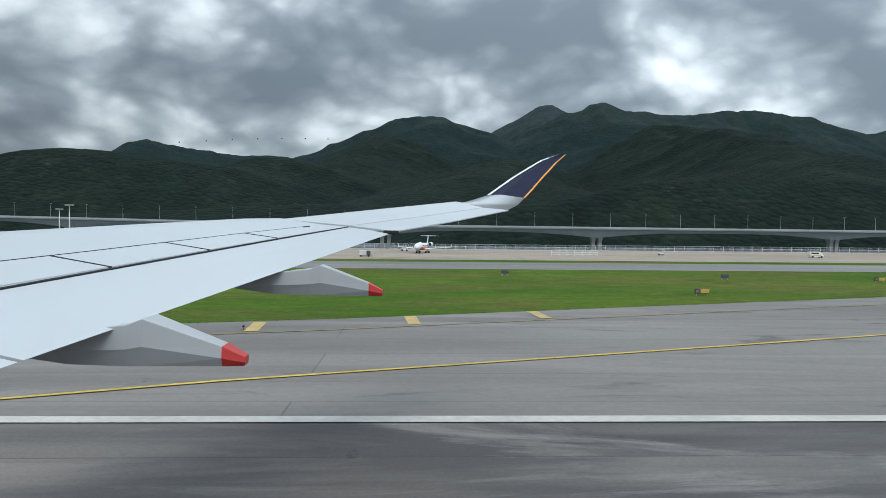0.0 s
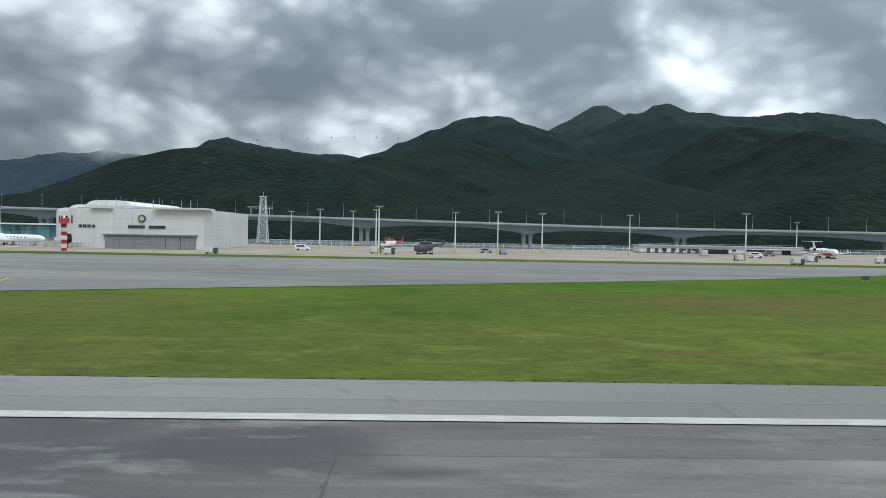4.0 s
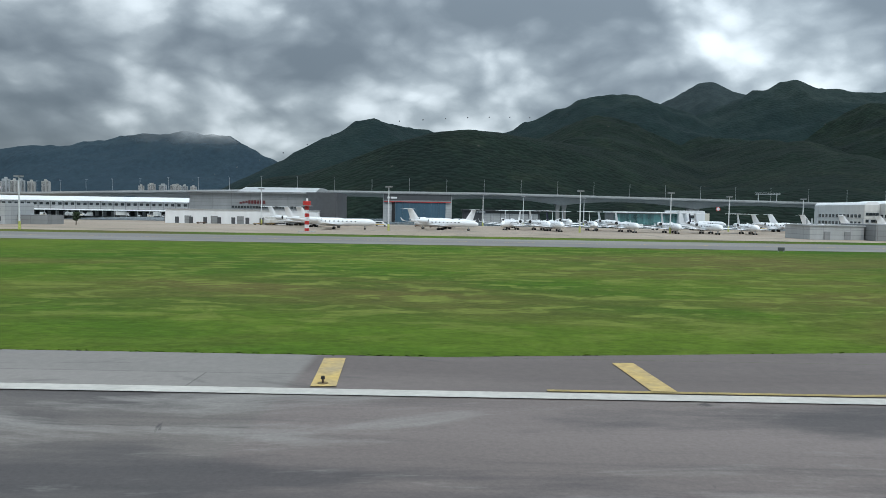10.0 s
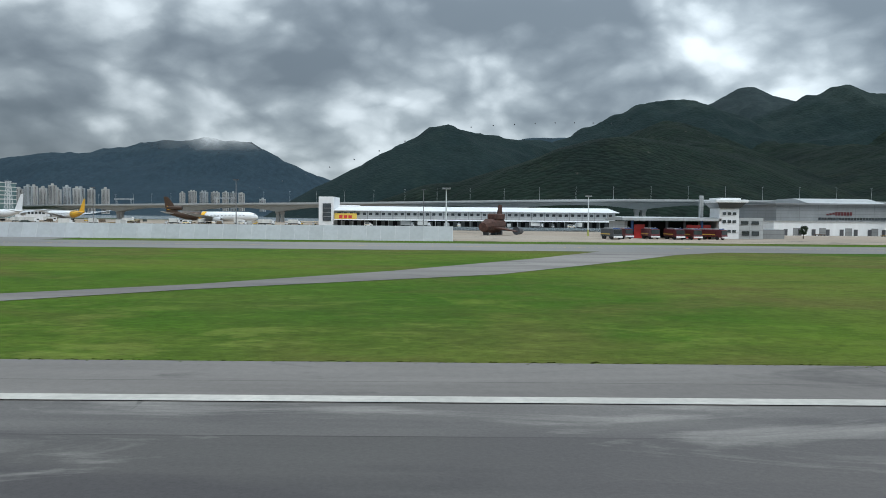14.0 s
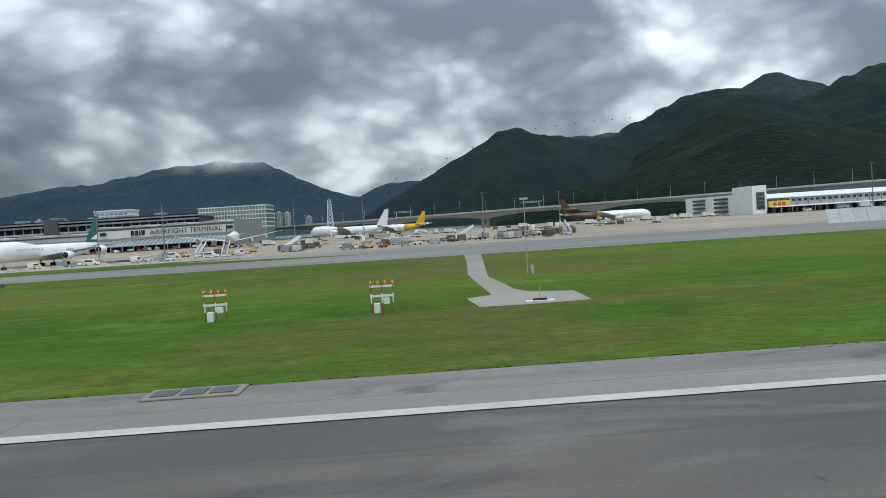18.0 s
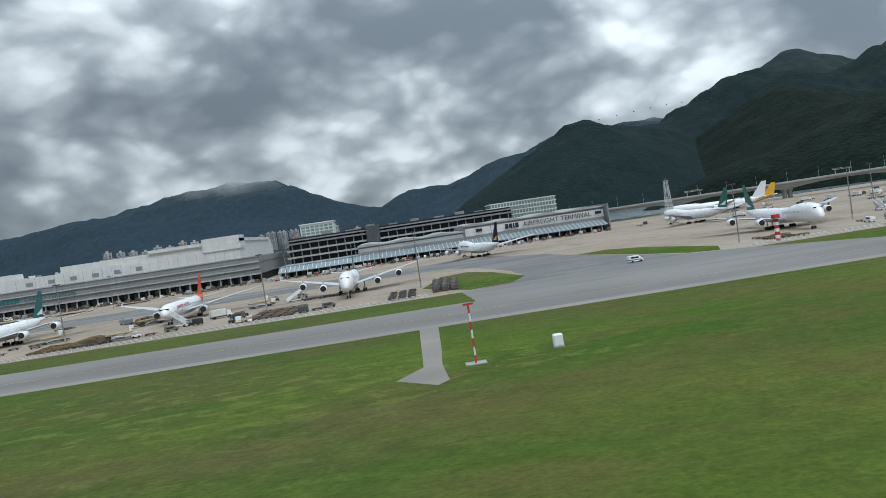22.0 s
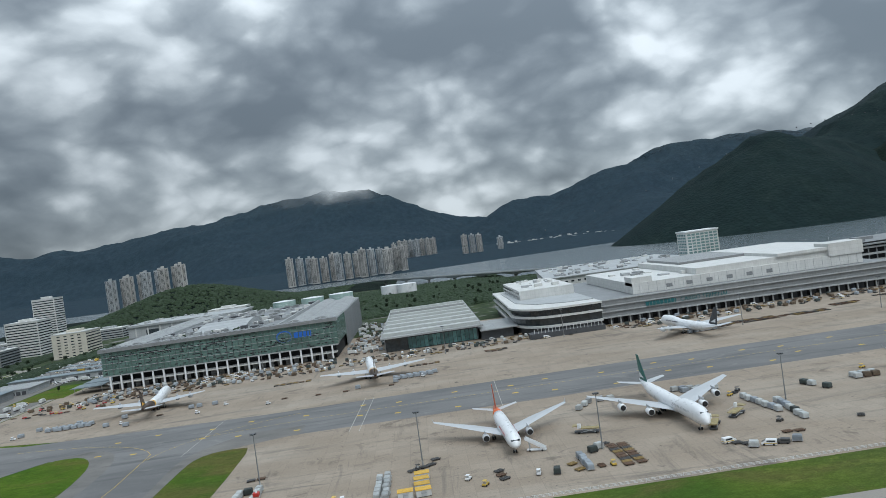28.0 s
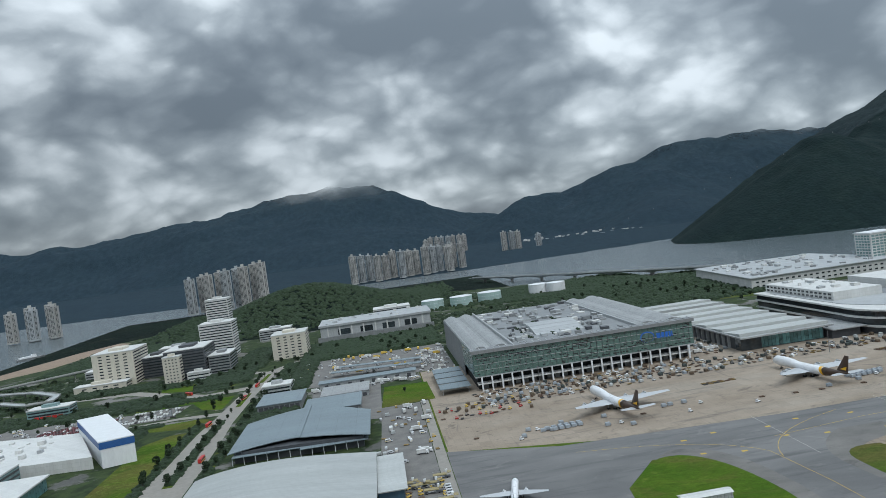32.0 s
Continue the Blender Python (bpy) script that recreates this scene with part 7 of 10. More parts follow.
def cargo_747(label, **kw):
    return airliner(label, kw.pop("L", 70.7), kw.pop("span", 60.5), 2.9, 5.5, 19.4, ((0.36, 0.045), (0.65, 0.03)), hump=1.55, **kw)


HEAD_RUNWAY = -90
REDORANGE = mat("red and orange livery paint", (0.60, 0.045, 0.025), 0.35, var=0.12, size=5, c2=(0.72, 0.30, 0.03), cut=0.36, local=True)
GOLD = mat("golden yellow paint", (0.80, 0.43, 0.02), 0.35, var=0.06, size=3)


def put(ob, nose_x, nose_y, rz, L, label=""):
    """Sets an aircraft by its nose."""
    a = radians(rz)
    ob.matrix_basis = pose((nose_x - L / 2 * math.cos(a)) * K, (nose_y - L / 2 * math.sin(a)) * K, 0, 0, 0, rz)
    if label:
        ob["label"] = label
    return ob


green_747 = put(cargo_747("white jumbo freighter with a dark green tail on the apron", tailmat=GREEN, noseband=None, winglet=1.6, letters_mat=WINGSKIN, finmark=WHITE), -1429, 262, HEAD_RUNWAY, 70.7)
for nx, ny, rz, lab in ((-1255, 252, -96, ""), (-1226.8, 478, 100, "white jumbo freighter with a dark green tail, nose to the terminal")):
    put(again(green_747, 0, 0), nx, ny, rz, 70.7, lab)
put(cargo_747("white jumbo freighter with a green nose band and green tail", tailmat=GREEN, noseband=GREEN, letters_mat=WINGSKIN, winglet=1.6, finmark=WHITE), -1566, 259, -90, 70.7)
put(cargo_747("long white jumbo freighter with a dark green tail", L=73, span=62.5, tailmat=GREEN, letters_mat=WINGSKIN, finmark=WHITE), -1793.5, 262, -88, 73)
put(cargo_747("white jumbo freighter with a yellow tail and blue titles", tailmat=GOLD, letters_mat=BLUE, winglet=1.6), -1659, 268, -92, 70.7)
put(cargo_747("white jumbo freighter with black titles and a dark tail", tailmat=DARKGREY, letters_mat=NAVYSIGN, finmark=WHITE), -1722, 518, 100, 70.7)
put(cargo_747("white jumbo freighter with a navy and gold tail by the terminal", tailmat=NAVY, letters_mat=NAVYSIGN, finmark=GOLD), -1368, 466, 103, 70.7)
brown_747 = put(cargo_747("white and dark brown jumbo freighter with a gold band", L=76.3, span=68.4, tailmat=BROWN, rearmat=BROWN, rear_from=0.62, finmark=GOLD), -2080, 524, 97, 76.3)
put(again(brown_747, 0, 0), -1936, 524, 97, 76.3)
put(airliner("white and dark brown three-engined freighter with a gold emblem", 61.2, 51.7, 3.0, 5.0, 17.6, ((0.33, 0.05),), tailmat=BROWN, rearmat=BROWN, rear_from=0.6, tail_engine=True, finmark=GOLD, er=1.5), -950, 485, 2, 61.2)
put(airliner("white wide-body freighter with a yellow rear and tail", 63.7, 60.3, 2.82, 5.1, 17.0, ((0.31, 0.05),), tailmat=GOLD, rearmat=GOLD, rear_from=0.7), -1152, 600, 142, 63.7)
put(cargo_747("white jumbo freighter with a plain white tail beyond the apron"), -1190, 560, 150, 70.7)
red_330 = put(airliner("white twin-engined airliner with a red and orange tail", 56.5, 57.5, 2.82, 5.1, 17.0, ((0.31, 0.05),), tailmat=REDORANGE, rearmat=REDORANGE, rear_from=0.78, cheat=True, letters_mat=RED, winglet=1.4), -1496, 269, -90, 56.5)
put(again(red_330, 0, 0), -1864, 270, -88, 56.5)
put(airliner("small white twin-engined airliner with a grey fin on dark asphalt", 34, 34, 1.9, 3.6, 11.8, ((0.33, 0.06),), cheat=True, er=1.0, el=3.4, tailmat=WINGSKIN), -2168, 372, 78, 34)


def bizjet(label, L=26.0, span=25.0, R=1.25, tailmat=None, bellymat=None, H=7.4):
    t = thing("business_jet", 0, 0, 0, 0, label, "airplane", "parked business jets")
    zc = 2.45
    part("fuselage", loft(B(), [r for _, r in fuselage_rings(L, R, zc, 0, 0.14, 0.36)]), SKIN, t, smooth=True)
    if bellymat:
        part("belly_paint", loft(B(), [ring_at(x, R * q, R * 0.8 * q, zc - R * 0.26 * q, 14) for x, q in ((L * 0.45, 0.62), (L * 0.36, 1.0), (L * 0.2, 1.0), (-L * 0.12, 1.0), (-L * 0.26, 0.85))]), bellymat, t, "painted belly", True)
    wing_pair(t, (L * 0.08, -L * 0.13), (-L * 0.13, -L * 0.19), R * 0.6, span / 2, zc - R * 0.75, zc - R * 0.75 + span * 0.035, 0.45, SKIN, "wing", None, 1.3)
    fin(t, (-L * 0.33, -L * 0.47), (-L * 0.45, -L * 0.53), zc + R * 0.5, H, 0.4, tailmat or SKIN)
    wing_pair(t, (-L * 0.445, -L * 0.52), (-L * 0.51, -L * 0.545), 0.0, span * 0.19, H - 0.05, H - 0.05, 0.24, SKIN, "tailplane")
    for sgn in (1, -1):
        e = engine(t, -L * 0.27, sgn * (R + 0.85), zc + 0.75, 0.72, 4.2, SKIN)
        part("pylon", box(B(), -L * 0.27 - 1, -L * 0.27 + 0.8, sgn * (R - 0.2), sgn * (R + 0.6), zc + 0.65, zc + 0.85), SKIN, e)
        gear(t, -L * 0.04, sgn * 1.7, zc - R * 0.6, (0,), 0.42, "main_gear")
        b = B()
        for i in range(8):
            x = L * 0.24 - i * L * 0.055
            tube(b, (x, sgn * (R - 0.02), zc + 0.35), (x, sgn * (R + 0.03), zc + 0.35), 0.24, 0.24, 8)
        tagged(part("cabin_window", b, GLASS, t), kind="stuff")
    gear(t, L * 0.36, 0, zc - R * 0.6, (0,), 0.32, "nose_gear")
    part("cockpit_window", box(B(), L * 0.405, L * 0.445, -0.75, 0.75, zc + 0.42, zc + 0.72, 0.05), GLASS, t)
    return t


jet_red = put(bizjet("white business jet with an orange-red belly on the apron", bellymat=REDORANGE, tailmat=None, L=21.0, span=19.6, H=6.3), -90, 252, -97, 21)
put(again(jet_red, 0, 0), -38.5, 253, -103, 21)
jet_w = put(bizjet("plain white business jet with a high tail"), -538.9, 262, -80, 26)
for nx, ny, rz, lab in ((-534, 296, -100, ""), (-521, 268, -95, ""), (-509, 254, -85, ""), (-496, 249, -92, ""), (-482, 248, -88, ""), (-468, 252, -96, ""), (-444, 345, -60, ""), (-548, 300, -85, ""), (-556, 262, -110, ""),
                        (-410, 284, -40, ""), (-402, 268, -30, ""), (-395, 256, -25, ""), (-383, 247, -20, ""), (-371, 238, -14, ""), (-417, 300, -45, ""), (-428, 300, -60, ""),
                        (-612, 262, -20, ""), (-600, 245, 5, ""), (-588, 266, -150, ""), (-573, 300, -40, ""), (-565, 250, -20, ""), (-624, 280, -25, ""), (-520, 330, -90, ""), (-500, 320, -80, "")):
    put(again(jet_w, 0, 0), nx, ny, rz, 26, lab)
put(bizjet("white business jet with a dark maroon tail", tailmat=NAVY), -366, 252, -12, 26)
for nx, ny, rz in ((-536, 250, -85), (-470, 300, -95)):
    put(bizjet("white business jet with a navy tail fin", tailmat=NAVY), nx, ny, rz, 26)


def helicopter(x, y, rz, body, hull, label):
    t = thing("helicopter", x, y, 0, rz, label, "helicopter")
    part("cabin", loft(B(), [ring_at(x0, ry, rz0, zc, 14) for x0, ry, rz0, zc in ((5.2, 0.15, 0.2, 1.7), (4.6, 0.8, 0.8, 1.8), (3.2, 1.15, 1.25, 2.0), (0, 1.25, 1.45, 2.2), (-2.5, 1.1, 1.2, 2.35), (-4.2, 0.5, 0.6, 2.8))]), hull, t, smooth=True)
    part("tail_boom", loft(B(), [ring_at(x0, ry, ry, zc, 10) for x0, ry, zc in ((-3.2, 0.6, 2.7), (-8.5, 0.3, 3.1))]), body, t, "coloured tail boom", True)
    fin(t, (-8.0, -9.2), (-9.0, -9.9), 3.0, 4.7, 0.2, body)
    part("engine_cowl", box(B(), -2.6, 2.2, -0.8, 0.8, 3.3, 4.2, 0.25), body, t, "coloured engine cowl")
    part("belly_stripe", loft(B(), [ring_at(x0, ry * 1.01, 0.35, 1.3, 12) for x0, ry in ((4.2, 0.9), (0, 1.22), (-2.5, 1.05))]), body, t, smooth=True)
    part("windscreen", loft(B(), [ring_at(4.7, 0.72, 0.6, 2.1, 10), ring_at(3.3, 1.12, 0.8, 2.55, 10)]), GLASS, t)
    part("mast", tube(B(), (0, 0, 4.1), (0, 0, 4.9), 0.18, 0.12, 8), STEEL, t)
    for i in range(5):
        a = 2 * math.pi * i / 5 + 0.3
        part("rotor_blade", loft(B(), [[(0.3 * math.cos(a) - 0.2 * math.sin(a) * s, 0.3 * math.sin(a) + 0.2 * math.cos(a) * s, 4.85 + 0.02 * u) for s, u in ((1, 0), (1, 1), (-1, 1), (-1, 0))],
                                       [(7.6 * math.cos(a) - 0.2 * math.sin(a) * s, 7.6 * math.sin(a) + 0.2 * math.cos(a) * s, 4.55 + 0.02 * u) for s, u in ((1, 0), (1, 1), (-1, 1), (-1, 0))]]), DARKGREY, t)
    for i in range(4):
        a = math.pi / 2 * i
        part("tail_rotor_blade", box(B(), -9.3 + 1.2 * math.cos(a) * 0 - 0.08, -9.3 + 0.08, 0.3, 0.36, 4.2 + (0.1 if i % 2 else -1.3), 4.2 + (1.3 if i % 2 else -0.1)), DARKGREY, t)
    for dx, dy in ((3.2, 0), (-1.2, 1.3), (-1.2, -1.3)):
        gear(t, dx, dy, 1.3, (0,), 0.32, "landing_gear")


helicopter(-250, 288, 236, RED, WHITE, "red and white rescue helicopter with drooping rotor blades")
helicopter(-236, 229, 229, DARKGREY, DARKGREY, "dark grey helicopter standing on the apron")

CARPAINT = mat("assorted car paint", (0.36, 0.365, 0.37), 0.4, var=0.06, size=2, rand=0.85)
LOADERTAN = mat("dirty pale yellow steel", (0.38, 0.31, 0.15), 0.6, var=0.25, size=1.5)
PALLET = mat("worn ochre pallet frame", (0.23, 0.155, 0.055), 0.8, var=0.25, size=2, rand=0.35)
RUSTY = mat("rusty brown steel", (0.125, 0.074, 0.046), 0.8, var=0.3, size=2, rand=0.3)

# ---- masts, towers, signs ----
MASTGREY = mat("dull grey mast steel", (0.20, 0.205, 0.21), 0.6, var=0.12, size=2)
LIMEFOOT = mat("faded lime yellow mast paint", (0.50, 0.52, 0.16), 0.6, var=0.2, size=1.0)
def light_mast(h, label, group="apron light masts"):
    t = thing("light_mast", 0, 0, 0, 0, label, "lamp", group)
    part("pole", tube(B(), (0, 0, 0), (0, 0, h), 0.28, 0.14, 8), FRAMEWHITE if h < 16 else MASTGREY, t)
    part("base", tube(B(), (0, 0, 0), (0, 0, 2.2), 0.38, 0.34, 8), LIMEFOOT if h < 16 else CONCRETE, t, "painted foot of the mast")
    rim = [(1.25 if (i // 2) % 2 else 0.8, 2 * math.pi * i / 24) for i in range(24)]
    part("lamp_ring", prism(B(), [(r * math.cos(a), r * math.sin(a)) for r, a in rim], h - 0.35, h + 0.1), MIDGREY if h < 16 else DARKGREY, t, "ring of floodlights")
    return t


mast_hi, mast_lo = light_mast(21, "tall grey apron floodlight mast"), light_mast(14.5, "grey floodlight mast with a yellow foot")
first = True
for x, y in ((-1900, 277), (-1833, 265), (-1752, 286), (-1963, 280), (-1698, 284), (-1631, 276), (-1532, 270), (-1460, 274), (-1402, 268), (-1288, 250), (-1228, 276), (-1196, 254), (-1590, 470), (-1342, 495), (-1480, 470), (-1680, 480),
             (-1133, 338), (-1026, 414), (-1167, 350), (-1075, 361), (-914, 302), (-838, 398), (-1790, 540), (-1880, 540), (-2020, 560), (-2110, 560), (-1420, 500)):
    if first:
        mast_hi.matrix_basis = pose(x * K, y * K, 0)
        first = False
    else:
        again(mast_hi, x, y)
first = True
for x, y in ((-289.6, 292.7), (-273, 256), (-263, 273), (-253, 251), (-250, 216), (-225, 263), (-211, 249), (-194, 258.6), (-162.6, 257.8), (-139.6, 215.4), (-70, 318), (-706, 186), (-692, 196), (-595, 237), (-539, 357), (-530, 251), (-497, 257), (-776, 261), (-828, 200), (-460, 300), (-420, 320), (-650, 288), (-560, 330), (-505, 380)):
    if first:
        mast_lo.matrix_basis = pose(x * K, y * K, 0)
        first = False
    else:
        again(mast_lo, x, y)


def checker_tower(h=9.5):
    """Red and white lattice tower with a small cabin."""
    t = thing("marker_tower", 0, 0, 0, 0, "red and white banded signal tower in the grass strip", "tower", "marker towers")
    n = 7
    for i in range(n):
        z0, z1 = h * 0.8 * i / n, h * 0.8 * (i + 1) / n
        b = B()
        for sx, sy in ((-0.5, -0.5), (0.5, -0.5), (0.5, 0.5), (-0.5, 0.5)):
            tube(b, (sx, sy, z0), (sx, sy, z1), 0.09, 0.09, 5)
        tube(b, (-0.5, -0.5, z0), (0.5, -0.5, z1), 0.06, 0.06, 4)
        tube(b, (0.5, 0.5, z0), (-0.5, 0.5, z1), 0.06, 0.06, 4)
        box(b, -0.42, 0.42, -0.42, 0.42, z0, z1)
        part("band", b, RED if i % 2 == 0 else WHITE, t)
    part("platform", box(B(), -1.3, 1.3, -1.3, 1.3, h * 0.8, h * 0.8 + 0.15), STEEL, t)
    part("cabin", box(B(), -1.0, 1.0, -1.0, 1.0, h * 0.82, h * 0.95, 0.06), RED, t, "red cabin")
    part("beacon", tube(B(), (0, 0, h * 0.95), (0, 0, h * 1.04), 0.35, 0.25, 8), WHITE, t)
    part("plinth", box(B(), -2.2, 2.2, -2.2, 2.2, 0, 0.25, 0.05), CONCRETE, t)
    return t


tw = checker_tower()
tw.matrix_basis = pose(-333 * K, 197 * K, 0)
for x, y in ((-617, 213), (-1284, 231), (-1597, 224), (-1956, 246)):
    again(tw, x, y)


def lattice(x, y, h, w, label, mt):
    t = thing("lattice_tower", x, y, 0, 0, label, "tower")
    b = B()
    n = 9
    for i in range(n):
        k0, k1 = 1 - 0.55 * i / n, 1 - 0.55 * (i + 1) / n
        z0, z1 = h * i / n, h * (i + 1) / n
        c0 = [(sx * w * k0, sy * w * k0, z0) for sx, sy in ((-1, -1), (1, -1), (1, 1), (-1, 1))]
        c1 = [(sx * w * k1, sy * w * k1, z1) for sx, sy in ((-1, -1), (1, -1), (1, 1), (-1, 1))]
        for j in range(4):
            tube(b, c0[j], c1[j], 0.16, 0.16, 4)
            tube(b, c0[j], c1[(j + 1) % 4], 0.09, 0.09, 4)
            tube(b, c1[j], c0[(j + 1) % 4], 0.09, 0.09, 4)
            tube(b, c1[j], c1[(j + 1) % 4], 0.09, 0.09, 4)
    part("frame", b, mt, t)
    part("platform", box(B(), -w * 0.7, w * 0.7, -w * 0.7, w * 0.7, h, h + 0.3), mt, t)
    part("aerial", tube(B(), (0, 0, h), (0, 0, h + 2.5), 0.1, 0.05, 5), mt, t)


lattice(-318, 372, 23.5, 2.6, "white steel lattice mast behind the hangar", FRAMEWHITE)
lattice(-1178, 591, 31, 2.8, "tall white steel lattice radar tower", FRAMEWHITE)
rb = Site("radar_hut", -1165, 596, "white flat-roofed hut at the foot of the radar tower", "building")
rb.block("wall", -1176, -1150, 596, 612, 0, 8, WHITE)
rb.row("window", -1175, -1151, 8, 596, 5, 6.6, 2.0, GLASS)
rb.block("roof", -1177, -1149, 595, 613, 8, 8.6, PALEGREY)


def holding_sign(x, y, rz, w, h, panels, label, texts=()):
    w, h = w * 0.48, h * 0.58
    t = thing("taxiway_sign", x, y, 0, rz, label, "sign", "taxiway signs")
    part("casing", box(B(), -w / 2, w / 2, -0.12, 0.12, 0.25, 0.25 + h, 0.03), DARKGREY, t)
    for s in (-0.38, 0.38):
        part("leg", box(B(), s * w - 0.06, s * w + 0.06, -0.06, 0.06, 0, 0.27), STEEL, t)
    for x0, x1, m in panels:
        part("face", box(B(), x0 * w, x1 * w, -0.16, -0.1, 0.25 + h * 0.12, 0.25 + h * 0.88), m, t)
    for tx, s, m, u in texts:
        letters(tx, s * 0.5, m, t, u * w, -0.17, 0.25 + h * 0.25, depth=0.02)
    return t


Y_FACE = ((-0.12, 0.47, YELLOW),)
holding_sign(-5.8, 84, 0, 3.6, 1.1, Y_FACE, "black and yellow taxiway direction sign in the grass", (("K2", 0.7, YELLOW, -0.45),))
holding_sign(33.7, 111, 0, 3.6, 1.1, Y_FACE, "black and yellow taxiway direction sign in the grass", (("K2", 0.7, YELLOW, -0.45),))
holding_sign(-322, 57.5, 22, 4.2, 1.7, ((-0.46, -0.2, YELLOW), (-0.17, 0.02, YELLOW)), "black and yellow taxiway sign in the grass", (("K3", 1.0, YELLOW, 0.12),))
holding_sign(-404, 81.7, 0, 2.6, 1.1, ((-0.15, 0.46, YELLOW),), "black and yellow taxiway direction sign in the grass", (("K3", 0.7, YELLOW, -0.46),))
holding_sign(-372, 106, 0, 3.6, 1.1, ((-0.16, 0.47, OFFWHITE),), "black and white taxiway sign in the grass", (("X3", 0.8, WHITE, -0.46),))
holding_sign(-414, 78, 0, 3.4, 1.1, Y_FACE, "black and yellow taxiway direction sign in the grass", (("K3", 0.7, YELLOW, -0.46),))
holding_sign(-982, 84, 0, 3.4, 1.1, Y_FACE, "black and yellow taxiway direction sign in the grass", (("K4", 0.7, YELLOW, -0.46),))
holding_sign(-988, 92, 0, 2.6, 1.0, ((-0.1, 0.46, OFFWHITE),), "black and white taxiway sign in the grass", (("X4", 0.7, WHITE, -0.46),))
holding_sign(-1037.5, 41, 62, 2.2, 1.4, ((-0.4, 0.4, OFFWHITE),), "white-faced distance sign beside the runway")
holding_sign(-664, 44, 50, 1.6, 1.2, ((-0.4, 0.4, YELLOW),), "small yellow exit sign beside the runway")
back = holding_sign(11, 116, 0, 2.6, 1.1, (), "dark back of a taxiway sign in the grass")
for x, y in ((-24, 124), (-161, 122), (-365, 113), (-401, 130), (-511, 140), (-1006, 128), (-1290, 140), (-1185, 135), (-940, 120)):
    again(back, x, y)


def edge_light(x=0, y=0):
    t = thing("edge_light", x, y, 0, 0, "small black runway edge light on a brown stem", "light", "runway edge lights")
    part("stem", tube(B(), (0, 0, 0), (0, 0, 0.24), 0.05, 0.04, 6), RUSTY, t)
    part("cap", tube(B(), (0, 0, 0.24), (0, 0, 0.36), 0.09, 0.07, 8), RUBBER, t, "black light cap")
    part("plate", tube(B(), (0, 0, 0.06), (0, 0, 0.09), 0.22, 0.22, 10), PALLET, t)
    return t


el = edge_light(-136, 29.5)
for x in (-179.7, -169.2, -130.2, -519.2, -579.8):
    again(el, x, 33 if x in (-519.2,) else 31.5 if x == -130.2 else 28.3)
for x, y in ((-86, 41), (-52, 52), (-397.5, 43.6), (-401.3, 38.5), (-373.8, 54), (-399, 31.4), (-392, 29), (-414.6, 65.5), (-394.2, 76.3)):
    again(el, x, y)


def pit(x, y, w, d, label="concrete drain pit with metal gratings beside the runway"):
    t = thing("drain_pit", x, y, 0.04, 0, label, "drain", "drain pits")
    part("slab", box(B(), -w / 2, w / 2, -d / 2, d / 2, 0, 0.08, 0.02), SLAB, t)
    for i in range(3):
        part("grating", box(B(), -w * 0.42 + i * w * 0.3, -w * 0.42 + i * w * 0.3 + w * 0.24, -d * 0.3, d * 0.3, 0.07, 0.12), DARKGREY, t)


SLAB = mat("aged pit concrete", (0.25, 0.22, 0.175), 0.9, var=0.15, size=1.5)
for x, y in ((-773, 33), (-644, 33), (-183, 32.6), (-515, 40.5), (-385.6, 38.8), (-1119, 33), (-1241.5, 33.2)):
    pit(x, y, 4.4, 2.0)
pit(-462, 33.5, 2.4, 1.2)
pit(-1170, 79.5, 3.0, 2.0)


RUSTRED = mat("faded red-brown paint", (0.30, 0.075, 0.035), 0.6, var=0.2, size=0.8)


def approach_frame(x, y):
    """Red and white frame carrying a row of antennas."""
    t = thing("antenna_frame", x, y, 0, 0, "red and white banded antenna frame in the grass", "antenna", "antenna frames")
    for sx in (-0.9, 0.0, 0.9):
        for i in range(3):
            part("post_band", tube(B(), (sx, 0, 0.8 * i), (sx, 0, 0.8 * (i + 1)), 0.06, 0.06, 6), FRAMEWHITE if i % 2 else RUSTRED, t)
    for z in (1.3, 2.1):
        part("crossbar", box(B(), -1.0, 1.0, -0.05, 0.05, z, z + 0.18), FRAMEWHITE, t)
    for sx in (-0.9, -0.3, 0.3, 0.9):
        part("lamp", tube(B(), (sx, 0, 2.4), (sx, 0, 2.65), 0.12, 0.08, 6), ORANGE, t)
    part("cabinet", box(B(), -0.7, -0.2, -0.3, 0.3, 0, 0.8, 0.03), FRAMEWHITE, t)
    part("control_box", box(B(), 0.1, 0.6, -0.2, 0.2, 0.7, 1.2, 0.03), FRAMEWHITE, t)
    part("top_bar", box(B(), -1.0, 1.0, -0.06, 0.06, 2.36, 2.46), RUSTRED, t)


for x, y in ((-1111.7, 59.5), (-1125.7, 61)):
    approach_frame(x, y)
t_mast = thing("slope_aerial", -1095, 90, 0, 0, "thin grey glide path aerial with a small cabinet", "antenna")
part("pole", tube(B(), (0, 0, 0), (0, 0, 9.4), 0.06, 0.04, 6), STEEL, t_mast)
part("top_bar", box(B(), -0.5, 0.5, -0.05, 0.05, 9.3, 9.55), STEEL, t_mast)
part("cabinet", box(B(), 0.4, 0.8, -0.2, 0.2, 0, 1.1, 0.03), STEEL, t_mast)
t_mast = thing("wind_mast", -1400, 109.5, 0, 0, "red and white banded wind mast on a small slab", "mast")
for i in range(7):
    part("pole_band", tube(B(), (0, 0, 1.3 * i), (0, 0, 1.3 * (i + 1)), 0.16, 0.14, 6), RED if i % 2 == 0 else WHITE, t_mast)
